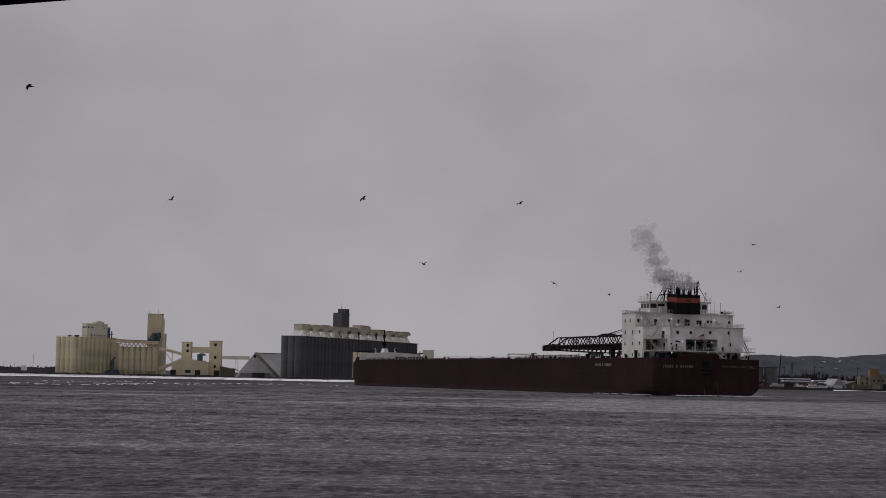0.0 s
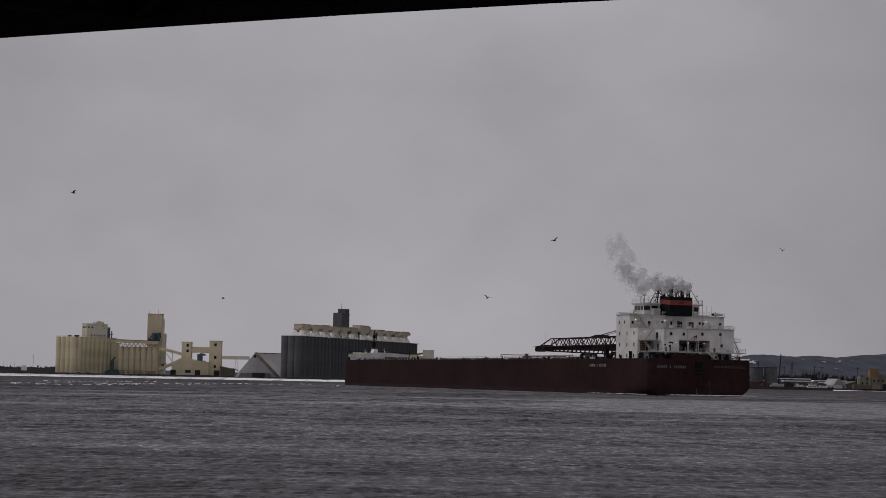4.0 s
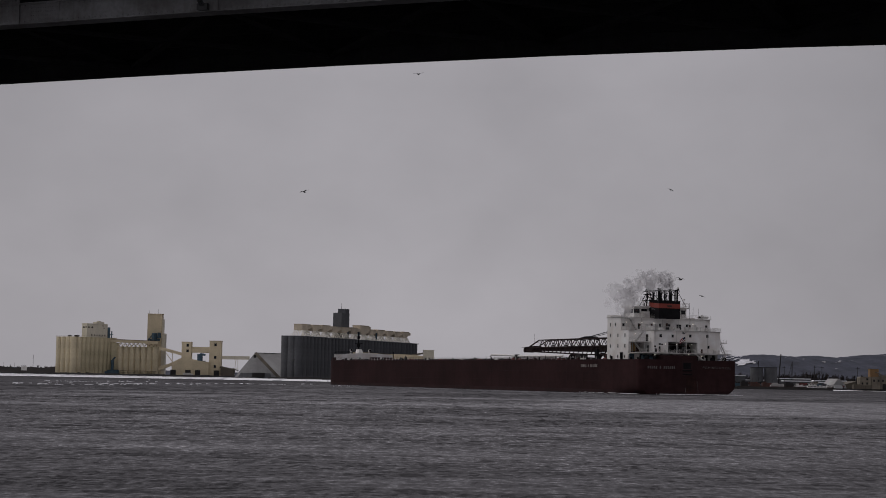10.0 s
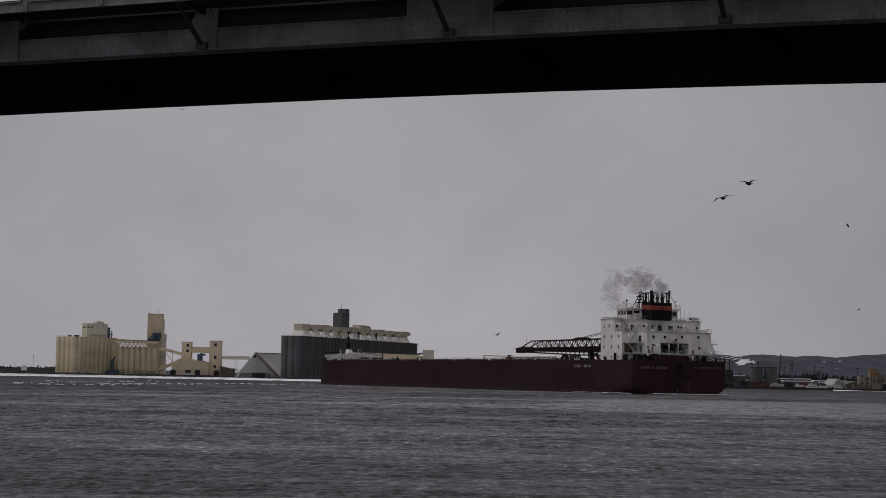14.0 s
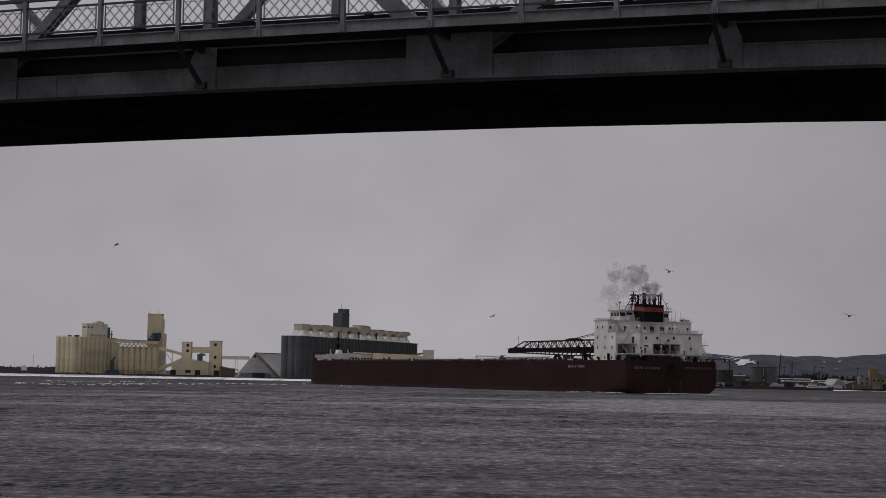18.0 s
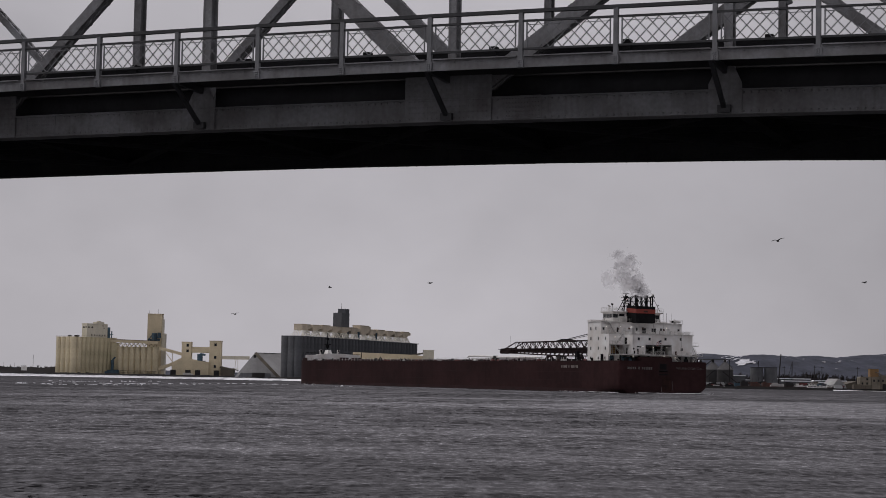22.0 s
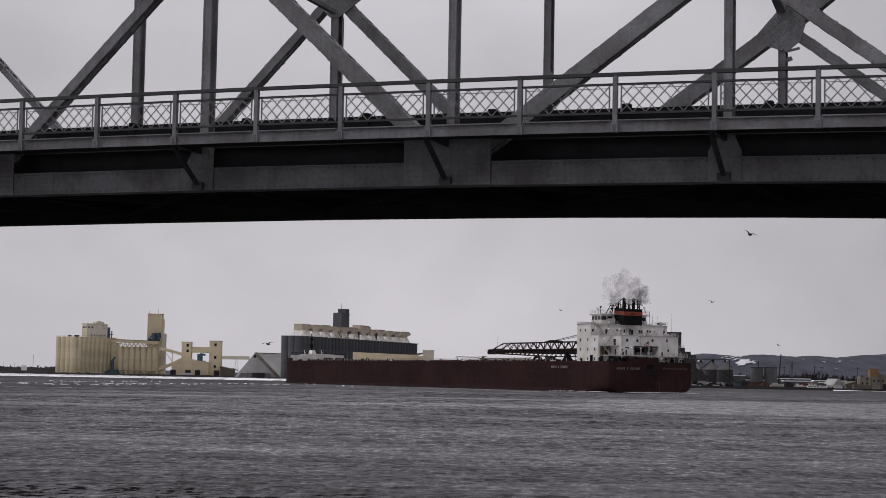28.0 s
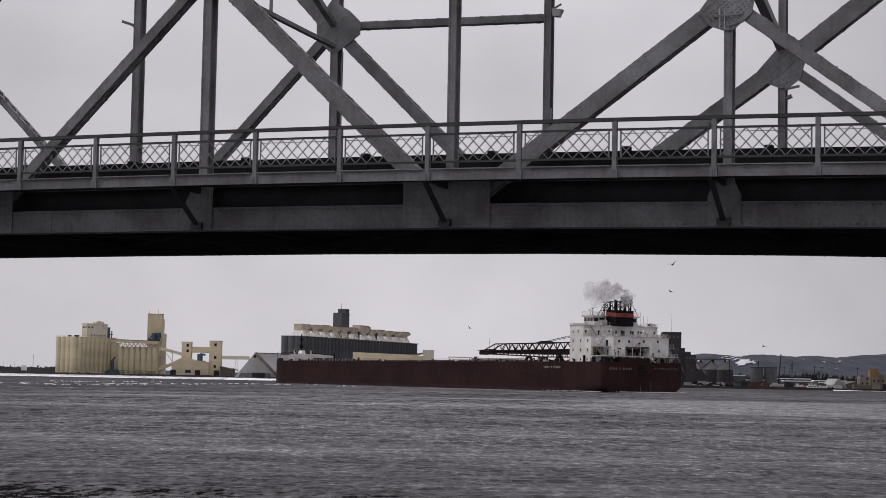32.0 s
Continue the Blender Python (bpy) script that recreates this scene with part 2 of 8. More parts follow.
def water_material():
    """Dark water whose small facets lean at random; calmer slicks lean less and look paler."""
    m = bpy.data.materials.new("ruffled_harbour_water")
    m.use_nodes = True
    n, l = m.node_tree.nodes, m.node_tree.links
    n.remove(n["Principled BSDF"])
    tc, geo = n.new("ShaderNodeTexCoord"), n.new("ShaderNodeNewGeometry")

    def tex(scale, stretch, detail, rough=0.55, turn=8):
        mp, t = n.new("ShaderNodeMapping"), n.new("ShaderNodeTexNoise")
        mp.inputs["Scale"].default_value = stretch
        mp.inputs["Rotation"].default_value = (0, 0, radians(turn))
        l.new(tc.outputs["Object"], mp.inputs["Vector"])
        l.new(mp.outputs[0], t.inputs["Vector"])
        t.inputs["Scale"].default_value, t.inputs["Detail"].default_value = scale, detail
        t.inputs["Roughness"].default_value = rough
        return t

    def vec(kind, a, c):
        node = n.new("ShaderNodeVectorMath")
        node.operation = kind
        for socket, value in zip(node.inputs, (a, c)):
            if isinstance(value, tuple):
                socket.default_value = value
            elif value is not None:
                l.new(value, socket)
        return node.outputs[0]

    ripple = tex(2.4, (1.5, 0.7, 1.0), 5.0, 0.65)
    wind = tex(0.20, (4.5, 0.7, 1.0), 7.0, 0.80, -4)
    swell = tex(0.30, (0.45, 0.8, 1.0), 3.0, 0.55, -6)
    slick = tex(0.020, (0.9, 1.5, 1.0), 8.0, 0.70, 4)
    calm = n.new("ShaderNodeMapRange")
    calm.inputs["From Min"].default_value, calm.inputs["From Max"].default_value = 0.41, 0.70
    calm.inputs["To Min"].default_value, calm.inputs["To Max"].default_value = 1.04, 0.34
    # smoothed water of the old wake lies in a broad band across the harbour
    xyz = n.new("ShaderNodeSeparateXYZ")
    l.new(tc.outputs["Object"], xyz.inputs[0])

    def maths(kind, a, c):
        node = n.new("ShaderNodeMath")
        node.operation = kind
        for socket, value in zip(node.inputs, (a, c)):
            if isinstance(value, (int, float)):
                socket.default_value = value
            else:
                l.new(value, socket)
        return node.outputs[0]

    def ease(value, a, c):
        node = n.new("ShaderNodeMapRange")
        node.interpolation_type = "SMOOTHSTEP"
        node.inputs["From Min"].default_value, node.inputs["From Max"].default_value = a, c
        l.new(value, node.inputs["Value"])
        return node.outputs[0]

    along = maths("ADD", xyz.outputs["Y"], maths("MULTIPLY", maths("SUBTRACT", slick.outputs["Fac"], 0.5), 170.0))
    wake = maths("MULTIPLY", ease(along, 145.0, 235.0), maths("SUBTRACT", 1.0, ease(along, 285.0, 370.0)))
    wake = maths("MULTIPLY", wake, maths("ADD", maths("MULTIPLY", ease(xyz.outputs["X"], 0.0, 60.0), 0.78), 0.06))
    # long faint streaks where the wind has laid the surface flat
    streaks = maths("MULTIPLY", maths("SUBTRACT", tex(1.0, (0.030, 0.085, 1.0), 4.0, 0.6, 3).outputs["Fac"], 0.5), 0.42)
    l.new(maths("ADD", maths("ADD", slick.outputs["Fac"], streaks), wake), calm.inputs["Value"])
    lean = vec("ADD", vec("MULTIPLY", vec("SUBTRACT", ripple.outputs["Color"], (0.5, 0.5, 0.5)), (0.40, 0.78, 0.0)),
               vec("MULTIPLY", vec("SUBTRACT", swell.outputs["Color"], (0.5, 0.5, 0.5)), (0.1, 0.22, 0.0)))
    lean = vec("ADD", lean, vec("MULTIPLY", vec("SUBTRACT", wind.outputs["Color"], (0.5, 0.5, 0.5)), (0.16, 0.38, 0.0)))
    # steep faces of wavelets, then of longer low ridges that still tell apart far off
    faces = None
    for stretch, near, far, steep in (((1.5, 1.5, 1.0), (20.0, 30.0), (80.0, 170.0), -0.13), ((0.75, 0.34, 1.0), (55.0, 110.0), (190.0, 330.0), -0.16), ((0.40, 0.07, 1.0), (130.0, 260.0), (700.0, 900.0), -0.22)):
        crest = ease(tex(1.0, stretch, 4.0, 0.62, -2).outputs["Fac"], 0.47, 0.66)
        crest = maths("MULTIPLY", maths("SUBTRACT", crest, 0.40), steep)
        crest = maths("MULTIPLY", crest, maths("MULTIPLY", ease(xyz.outputs["Y"], *near), maths("SUBTRACT", 1.0, ease(xyz.outputs["Y"], *far))))
        faces = crest if faces is None else maths("ADD", faces, crest)
    shift = n.new("ShaderNodeCombineXYZ")
    l.new(faces, shift.inputs["Y"])
    lean = vec("ADD", lean, shift.outputs[0])
    scaled = n.new("ShaderNodeVectorMath")
    scaled.operation = "SCALE"
    # seen at a low angle, the near sides of the ripples count for more
    tilt = n.new("ShaderNodeCombineXYZ")
    l.new(maths("ADD", maths("ADD", -0.288, maths("MULTIPLY", ease(xyz.outputs["X"], -75.0, -8.0), 0.025)), maths("MULTIPLY", ease(xyz.outputs["Y"], 60.0, 420.0), -0.125)), tilt.inputs["Y"])
    l.new(vec("ADD", lean, tilt.outputs[0]), scaled.inputs[0])
    l.new(calm.outputs[0], scaled.inputs["Scale"])
    normal = vec("NORMALIZE", vec("ADD", geo.outputs["Normal"], scaled.outputs[0]), None)
    murk = n.new("ShaderNodeValToRGB")
    murk.color_ramp.elements[0].position, murk.color_ramp.elements[1].position = 0.35, 0.7
    murk.color_ramp.elements[0].color, murk.color_ramp.elements[1].color = (0.014, 0.0132, 0.0145, 1), (0.026, 0.025, 0.027, 1)
    l.new(slick.outputs["Fac"], murk.inputs["Fac"])
    body, gloss, mix, fres = n.new("ShaderNodeBsdfDiffuse"), n.new("ShaderNodeBsdfGlossy"), n.new("ShaderNodeMixShader"), n.new("ShaderNodeFresnel")
    fres.inputs["IOR"].default_value = 1.116
    gloss.inputs["Roughness"].default_value = 0.10
    gloss.inputs["Color"].default_value = (0.95, 0.935, 0.955, 1)
    l.new(murk.outputs[0], body.inputs["Color"])
    for node in (body, gloss, fres):
        l.new(normal, node.inputs["Normal"])
    l.new(fres.outputs[0], mix.inputs[0])
    l.new(body.outputs[0], mix.inputs[1])
    l.new(gloss.outputs[0], mix.inputs[2])
    l.new(mix.outputs[0], n["Material Output"].inputs["Surface"])
    return m


WATER = water_material()


def smoke_material(name, shade, density):
    """Thin smoke: densest in the middle of a puff, ragged and clear towards its rim."""
    m = bpy.data.materials.new(name)
    m.use_nodes = True
    n, l = m.node_tree.nodes, m.node_tree.links
    n.clear()
    out, mix = n.new("ShaderNodeOutputMaterial"), n.new("ShaderNodeMixShader")
    clear, body = n.new("ShaderNodeBsdfTransparent"), n.new("ShaderNodeBsdfDiffuse")
    glow, both = n.new("ShaderNodeBsdfTranslucent"), n.new("ShaderNodeMixShader")
    for node in (body, glow):
        node.inputs["Color"].default_value = (*shade, 1)
    both.inputs[0].default_value = 0.72
    l.new(body.outputs[0], both.inputs[1])
    l.new(glow.outputs[0], both.inputs[2])
    tc, nz, rag = n.new("ShaderNodeTexCoord"), n.new("ShaderNodeTexNoise"), n.new("ShaderNodeMapRange")
    info, far = n.new("ShaderNodeObjectInfo"), n.new("ShaderNodeVectorMath")
    far.operation = "ADD"
    l.new(tc.outputs["Object"], far.inputs[0])
    l.new(info.outputs["Random"], far.inputs[1])
    nz.inputs["Scale"].default_value, nz.inputs["Detail"].default_value = 1.9, 5.0
    nz.inputs["Roughness"].default_value = 0.5
    l.new(far.outputs[0], nz.inputs["Vector"])
    # lobes of the noise eat into the rim, so that the outline billows
    flat, length, push, edge = n.new("ShaderNodeVectorMath"), n.new("ShaderNodeVectorMath"), n.new("ShaderNodeMath"), n.new("ShaderNodeMath")
    rim, amount = n.new("ShaderNodeMapRange"), n.new("ShaderNodeMath")
    flat.operation, length.operation, push.operation, edge.operation, amount.operation = "MULTIPLY", "LENGTH", "MULTIPLY_ADD", "SUBTRACT", "MULTIPLY"
    flat.inputs[1].default_value = (1, 1, 0)
    l.new(tc.outputs["Object"], flat.inputs[0])
    l.new(flat.outputs[0], length.inputs[0])
    push.inputs[1].default_value, push.inputs[2].default_value = 2.0, -0.44
    l.new(nz.outputs["Fac"], push.inputs[0])
    l.new(push.outputs[0], edge.inputs[0])
    l.new(length.outputs["Value"], edge.inputs[1])
    rag.interpolation_type = rim.interpolation_type = "SMOOTHSTEP"
    rag.inputs["From Min"].default_value, rag.inputs["From Max"].default_value = -0.12, 0.42
    rag.inputs["To Min"].default_value, rag.inputs["To Max"].default_value = 0.0, density
    l.new(edge.outputs[0], rag.inputs["Value"])
    rim.inputs["From Min"].default_value, rim.inputs["From Max"].default_value = 0.50, 0.84
    rim.inputs["To Min"].default_value, rim.inputs["To Max"].default_value = 1.0, 0.0
    l.new(length.outputs["Value"], rim.inputs["Value"])
    l.new(rim.outputs[0], amount.inputs[0])
    l.new(rag.outputs[0], amount.inputs[1])
    l.new(amount.outputs[0], mix.inputs[0])
    l.new(clear.outputs[0], mix.inputs[1])
    l.new(both.outputs[0], mix.inputs[2])
    l.new(mix.outputs[0], out.inputs["Surface"])
    return m


SMOKE = smoke_material("dark_exhaust_smoke", (0.62, 0.61, 0.62), 0.88)
SMOKE_MID = smoke_material("grey_exhaust_smoke", (0.74, 0.73, 0.74), 0.80)
SMOKE_PALE = smoke_material("pale_exhaust_smoke", (0.86, 0.85, 0.86), 0.50)


# ---- mesh helpers ----
class Shape:
    """Collects boxes, beams, tubes and prisms into one mesh."""

    def __init__(self):
        self.v, self.f = [], []

    def add(self, verts, faces):
        o = len(self.v)
        self.v += [tuple(p) for p in verts]
        self.f += [tuple(i + o for i in q) for q in faces]
        return self

    def box(self, x0, x1, y0, y1, z0, z1):
        return self.add([(x0, y0, z0), (x1, y0, z0), (x1, y1, z0), (x0, y1, z0), (x0, y0, z1), (x1, y0, z1), (x1, y1, z1), (x0, y1, z1)],
                        [(3, 2, 1, 0), (4, 5, 6, 7), (0, 1, 5, 4), (1, 2, 6, 5), (2, 3, 7, 6), (3, 0, 4, 7)])

    def beam(self, p, q, w, h, up=(0, 0, 1)):
        p, q = Vector(p), Vector(q)
        d = (q - p).normalized()
        side = d.cross(Vector(up))
        if side.length < 1e-4:
            side = d.cross(Vector((0, 1, 0)))
        side.normalize()
        top = side.cross(d).normalized()
        s, u = side * w / 2, top * h / 2
        return self.add([p - s - u, p + s - u, p + s + u, p - s + u, q - s - u, q + s - u, q + s + u, q - s + u],
                        [(0, 1, 2, 3), (7, 6, 5, 4), (1, 0, 4, 5), (2, 1, 5, 6), (3, 2, 6, 7), (0, 3, 7, 4)])

    def tube(self, p, q, r, n=8, r2=None, cap=True):
        p, q = Vector(p), Vector(q)
        r2 = r if r2 is None else r2
        d = (q - p).normalized()
        a = d.orthogonal().normalized()
        b = d.cross(a)
        ring = [a * math.cos(2 * math.pi * i / n) + b * math.sin(2 * math.pi * i / n) for i in range(n)]
        faces = [(i, (i + 1) % n, n + (i + 1) % n, n + i) for i in range(n)]
        if cap:
            faces += [tuple(range(n - 1, -1, -1)), tuple(range(n, 2 * n))]
        return self.add([p + c * r for c in ring] + [q + c * r2 for c in ring], faces)

    def prism(self, outline, z0, z1):
        n = len(outline)
        return self.add([(x, y, z0) for x, y in outline] + [(x, y, z1) for x, y in outline],
                        [(i, (i + 1) % n, n + (i + 1) % n, n + i) for i in range(n)] + [tuple(range(n - 1, -1, -1)), tuple(range(n, 2 * n))])

    def slab(self, outline, axis, a0, a1):
        """A prism whose outline lies across the x axis (axis 0: y, z) or the y axis (axis 1: x, z)."""
        n = len(outline)
        put = (lambda u, v, a: (a, u, v)) if axis == 0 else (lambda u, v, a: (u, a, v))
        return self.add([put(u, v, a0) for u, v in outline] + [put(u, v, a1) for u, v in outline],
                        [(i, (i + 1) % n, n + (i + 1) % n, n + i) for i in range(n)] + [tuple(range(n - 1, -1, -1)), tuple(range(n, 2 * n))])

    def mesh(self, name, mat, smooth=False):
        me = bpy.data.meshes.new(name)
        me.from_pydata(self.v, [], self.f)
        bm = bmesh.new()
        bm.from_mesh(me)
        bmesh.ops.recalc_face_normals(bm, faces=bm.faces)
        bm.to_mesh(me)
        bm.free()
        if smooth:
            me.polygons.foreach_set("use_smooth", [True] * len(me.polygons))
            me.set_sharp_from_angle(angle=radians(40))
        me.materials.append(mat)
        return me


def part(name, shape, mat, parent=None, label="", smooth=False):
    me = shape if isinstance(shape, bpy.types.Mesh) else shape.mesh(name, mat, smooth)
    ob = new(name, me)
    ob.parent = parent
    return tagged(ob, label)


def thing(name, m, label, category, group="", kind=""):
    ob = new(name)
    ob.matrix_world = m
    ob.empty_display_size = 0.1
    return tagged(ob, label, category, group, kind)


def B(x0, x1, y0, y1, z0, z1):
    return Shape().box(x0, x1, y0, y1, z0, z1)


# ---- water ----
def build_water():
    rng = random.Random(4)
    waves = []
    for i in range(52):
        length = 0.7 * 1.045 ** i
        turn = radians(84 + rng.gauss(0, 34))
        waves.append((2 * math.pi / length, turn, rng.uniform(0, 6.28), 0.0031 * length ** 0.85, length))
    rows = [-4900, -900, -200, -40, 0, 20, 36]
    while rows[-1] < 4900:
        rows.append(rows[-1] * (1.0034 if rows[-1] < 420 else 1.02) + 0.02)
    cols = 400
    grid = []
    for y in rows:
        half = 0.27 * max(abs(y), 45) + 8
        far = min(half * 2.2, 5300) if half < 2400 else 5300
        xs = np.concatenate(([-5600, -far], np.linspace(-half, half, cols), [far, 5600]))
        step = max(0.0034 * abs(y), 2 * half / cols)
        z = np.zeros(len(xs))
        if 30 < y < 640:
            for k, turn, phase, amp, length in waves:
                fade = min(1.0, max(0.0, length / (1.7 * step) - 1.0))
                if fade:
                    s = np.sin(k * (xs * math.cos(turn) + y * math.sin(turn)) + phase + 1.3 * np.sin(xs * 0.13 + y * 0.09 + phase) + 0.9 * np.sin(xs * 0.41 - y * 0.23))
                    z += fade * amp * (s + 0.45 * (s * s - 0.5))
            gust = 0.72 + 0.4 * np.sin(xs * 0.021 + 1.7 * math.sin(y * 0.017)) * math.sin(y * 0.045 + 0.6)
            z *= gust * (0.45 + 0.55 * min(1.0, max(0.0, (y - 40) / 70)))
        z[:2] = z[-2:] = 0
        grid.append(np.stack((xs, np.full(len(xs), float(y)), z), 1))
    w = cols + 4
    verts = np.concatenate(grid)
    r, c = np.meshgrid(np.arange(len(rows) - 1), np.arange(w - 1), indexing="ij")
    first = (r * w + c).ravel()
    faces = np.stack((first, first + 1, first + w + 1, first + w), 1)
    me = bpy.data.meshes.new("water")
    me.from_pydata(verts.tolist(), [], faces.tolist())
    me.polygons.foreach_set("use_smooth", [True] * len(me.polygons))
    me.materials.append(WATER)
    return tagged(new("water", me), "dark grey wind-ruffled harbour water with pale slicks", "water", kind="structure")


water = build_water()


# ---- land, hills and ice ----
def soft(a, b, x):
    t = min(1.0, max(0.0, (x - a) / (b - a)))
    return t * t * (3 - 2 * t)


def shore(x):
    """How far off the land begins."""
    return 1488 - 200 * soft(-150, -118, x) + 95 * soft(-15, 60, x)


def ridge(x):
    return 9 + 68 * soft(150, 640, x) + 3.5 * math.sin(x * 0.0155 - 10.5) * soft(500, 700, x) + 9 * soft(930, 1200, x) + 2.0 * math.sin(x * 0.05) + 2.2 * noise.noise((x * 0.09, 5.0, 0)) + 1.4 * noise.noise((x * 0.31, 9.0, 0)) - 7.5 * math.exp(-((x - 780) / 130) ** 2)


def land_z(x, y):
    up = soft(3300, 4450, y)
    rough = 1.6 * noise.noise((x * 0.012, y * 0.004, 3.0)) + 0.8 * noise.noise((x * 0.05, y * 0.01, 7.0))
    return 1.7 + (ridge(x) * up ** 1.1 + rough * 1.3 * up) * (1 - 0.35 * soft(4550, 4900, y)) + 0.25 * rough * soft(20, 200, y - shore(x))


def build_land():
    xs = [-5400, -3500, -2400, -1600, -1100, -700, -520] + list(range(-420, 420, 10)) + list(range(420, 1500, 5)) + [1700, 2400, 3500, 5400]
    offs = [0, 0.01, 8, 25, 60, 140, 300, 600, 1000, 1500, 1900, 2100, 2250, 2400, 2520, 2640, 2760, 2880, 2980, 3060, 3140, 3230, 3330]
    verts, faces = [], []
    for k, o in enumerate(offs):
        for x in xs:
            e = shore(x)
            y = e + o * (4880 - e) / 3330
            verts.append((x, y, -2.0 if k == 0 else land_z(x, y)))
    w = len(xs)
    for r in range(len(offs) - 1):
        faces += [(r * w + c, r * w + c + 1, (r + 1) * w + c + 1, (r + 1) * w + c) for c in range(w - 1)]
    me = bpy.data.meshes.new("ground")
    me.from_pydata(verts, [], faces)
    me.polygons.foreach_set("use_smooth", [True] * len(me.polygons))
    # the blue in this base colour stands in for distance haze
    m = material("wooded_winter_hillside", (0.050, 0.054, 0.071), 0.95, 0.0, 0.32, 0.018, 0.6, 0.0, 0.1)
    # crowns of the woods run up the slope, not along it
    for node in [k for k in m.node_tree.nodes if k.type == "TEX_NOISE"]:
        mp = m.node_tree.nodes.new("ShaderNodeMapping")
        mp.inputs["Scale"].default_value = (1.8, 0.5, 1.8)
        link = node.inputs["Vector"].links[0]
        m.node_tree.links.new(link.from_socket, mp.inputs["Vector"])
        m.node_tree.links.new(mp.outputs[0], node.inputs["Vector"])
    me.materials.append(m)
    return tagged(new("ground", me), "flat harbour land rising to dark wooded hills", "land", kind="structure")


ground = build_land()


def quay(name, x0, x1, y, top, depth=3.0):
    s = Shape()
    step = 12.0
    n = max(1, int((x1 - x0) / step))
    for i in range(n):
        a, b = x0 + (x1 - x0) * i / n, x0 + (x1 - x0) * (i + 1) / n
        s.box(a + 0.06, b - 0.06, y + 0.15 * (i % 2), y + depth, -1.5, top + 0.12 * ((i * 7) % 3))
    return tagged(part(name, s, QUAY), "dark timber-faced quay wall at the water", "quay", kind="structure")


quay("quay_wall_1", -520, -152, 1482, 2.6)
quay("quay_wall_2", -122, 30, 1281, 2.4)
quay("quay_wall_3", 80, 290, 1372, 1.6)
quay("quay_wall_4", 291, 480, 1376, 1.6)


def ice_edge(name, x0, x1, y, wide, seed, tall=1.0):
    rng = random.Random(seed)
    s = Shape()
    x = x0
    while x < x1:
        w = rng.uniform(5, 13)
        a, b = y - wide + rng.uniform(0, 6), y + 1
        top = rng.uniform(0.7, 1.05) * tall
        s.add([(x, a, -0.2), (x + w, a + rng.uniform(-2, 2), -0.2), (x + w, b, -0.2), (x, b, -0.2), (x + 0.4, a + 2, top * 0.7), (x + w - 0.3, a + 2, top), (x + w, b, top + 0.4 * tall), (x, b, top + 0.3 * tall)],
              [(3, 2, 1, 0), (4, 5, 6, 7), (0, 1, 5, 4), (1, 2, 6, 5), (2, 3, 7, 6), (3, 0, 4, 7)])
        x += w * 0.96
    return tagged(part(name, s, SNOW), "white shelf of shore ice along the quay", "ice", kind="structure")


ice_edge("shore_ice_1", -520, -150, 1481, 238, 1)
ice_edge("shore_ice_2", -150, -20, 1280, 40, 2)
ice_edge("shore_ice_3", 296, 460, 1375, 9, 3, 0.4)


def drift_ice():
    """Low ragged floes, strung out in a loose broken line."""
    rng = random.Random(11)
    s = Shape()
    strings = ((-115, 479, 5, 9), (-113, 499, 4, 8), (-131, 643, 9, 16), (-98, 468, 10, 26), (-100, 557, 9, 16), (-119, 700, 8, 14), (-87, 501, 4, 8), (-92, 562, 4, 8), (-148, 900, 4, 4), (-88, 591, 4, 6),
               (-86, 654, 8, 14), (-75, 558, 4, 6), (-79, 680, 11, 22), (-62, 690, 8, 16), (-57, 760, 5, 8), (-37, 640, 3, 5), (-108, 530, 12, 6), (-92, 610, 14, 7))
    for cx, cy, half, count in strings:
        for _ in range(count):
            x = cx + rng.gauss(0, half * 0.5)
            y = cy + rng.gauss(0, cy * 0.008) + (x - cx) * 1.0
            if rng.random() < 0.35:
                continue
            r = rng.uniform(0.12, 0.55)
            n = 9
            ring = [(x + r * rng.uniform(0.6, 2.1) * math.cos(6.283 * k / n), y + r * rng.uniform(2.0, 6.0) * math.sin(6.283 * k / n)) for k in range(n)]
            top = rng.uniform(0.05, 0.17) * (1.9 if rng.random() < 0.15 else 1)
            s.prism(ring, -0.1, top * 0.5)
            s.prism([(x + (a - x) * 0.6 + rng.uniform(-0.2, 0.2), y + (b - y) * 0.6) for a, b in ring], top * 0.4, top)
    return tagged(part("drift_ice", s, SNOW), "scattered white ice floes drifting on grey water", "ice floes", kind="stuff")


ice = drift_ice()


def ski_runs():
    s = Shape()

    def strip(x0, y0, x1, y1, w0, w1):
        n, rows = 10, []
        for i in range(n + 1):
            t = i / n
            x, y, w = x0 + (x1 - x0) * t + 3 * math.sin(t * 7), y0 + (y1 - y0) * t, w0 + (w1 - w0) * t
            rows.append([(x + w * k / 3, y, land_z(x + w * k / 3, y) + 2.2) for k in (-3, -2, -1, 0, 1, 2, 3)])
        verts = [p for r in rows for p in r]
        s.add(verts, [(r * 7 + c, r * 7 + c + 1, r * 7 + c + 8, r * 7 + c + 7) for r in range(n) for c in range(6)])

    strip(645, 3925, 672, 4020, 4, 17)
    strip(672, 4020, 699, 4145, 17, 7)
    strip(690, 4010, 706, 4090, 4, 3)
    strip(645, 4105, 700, 4232, 3, 3)
    strip(650, 4062, 690, 4165, 3, 3)
    strip(642, 4150, 676, 4215, 2, 2)
    strip(570, 4040, 590, 4090, 4, 2)
    strip(628, 4020, 640, 4060, 2, 2)
    return tagged(part("ski_run", s, HILL_SNOW), "white snow-covered ski runs on the far hill", "ski slope", kind="structure")


ski_runs()


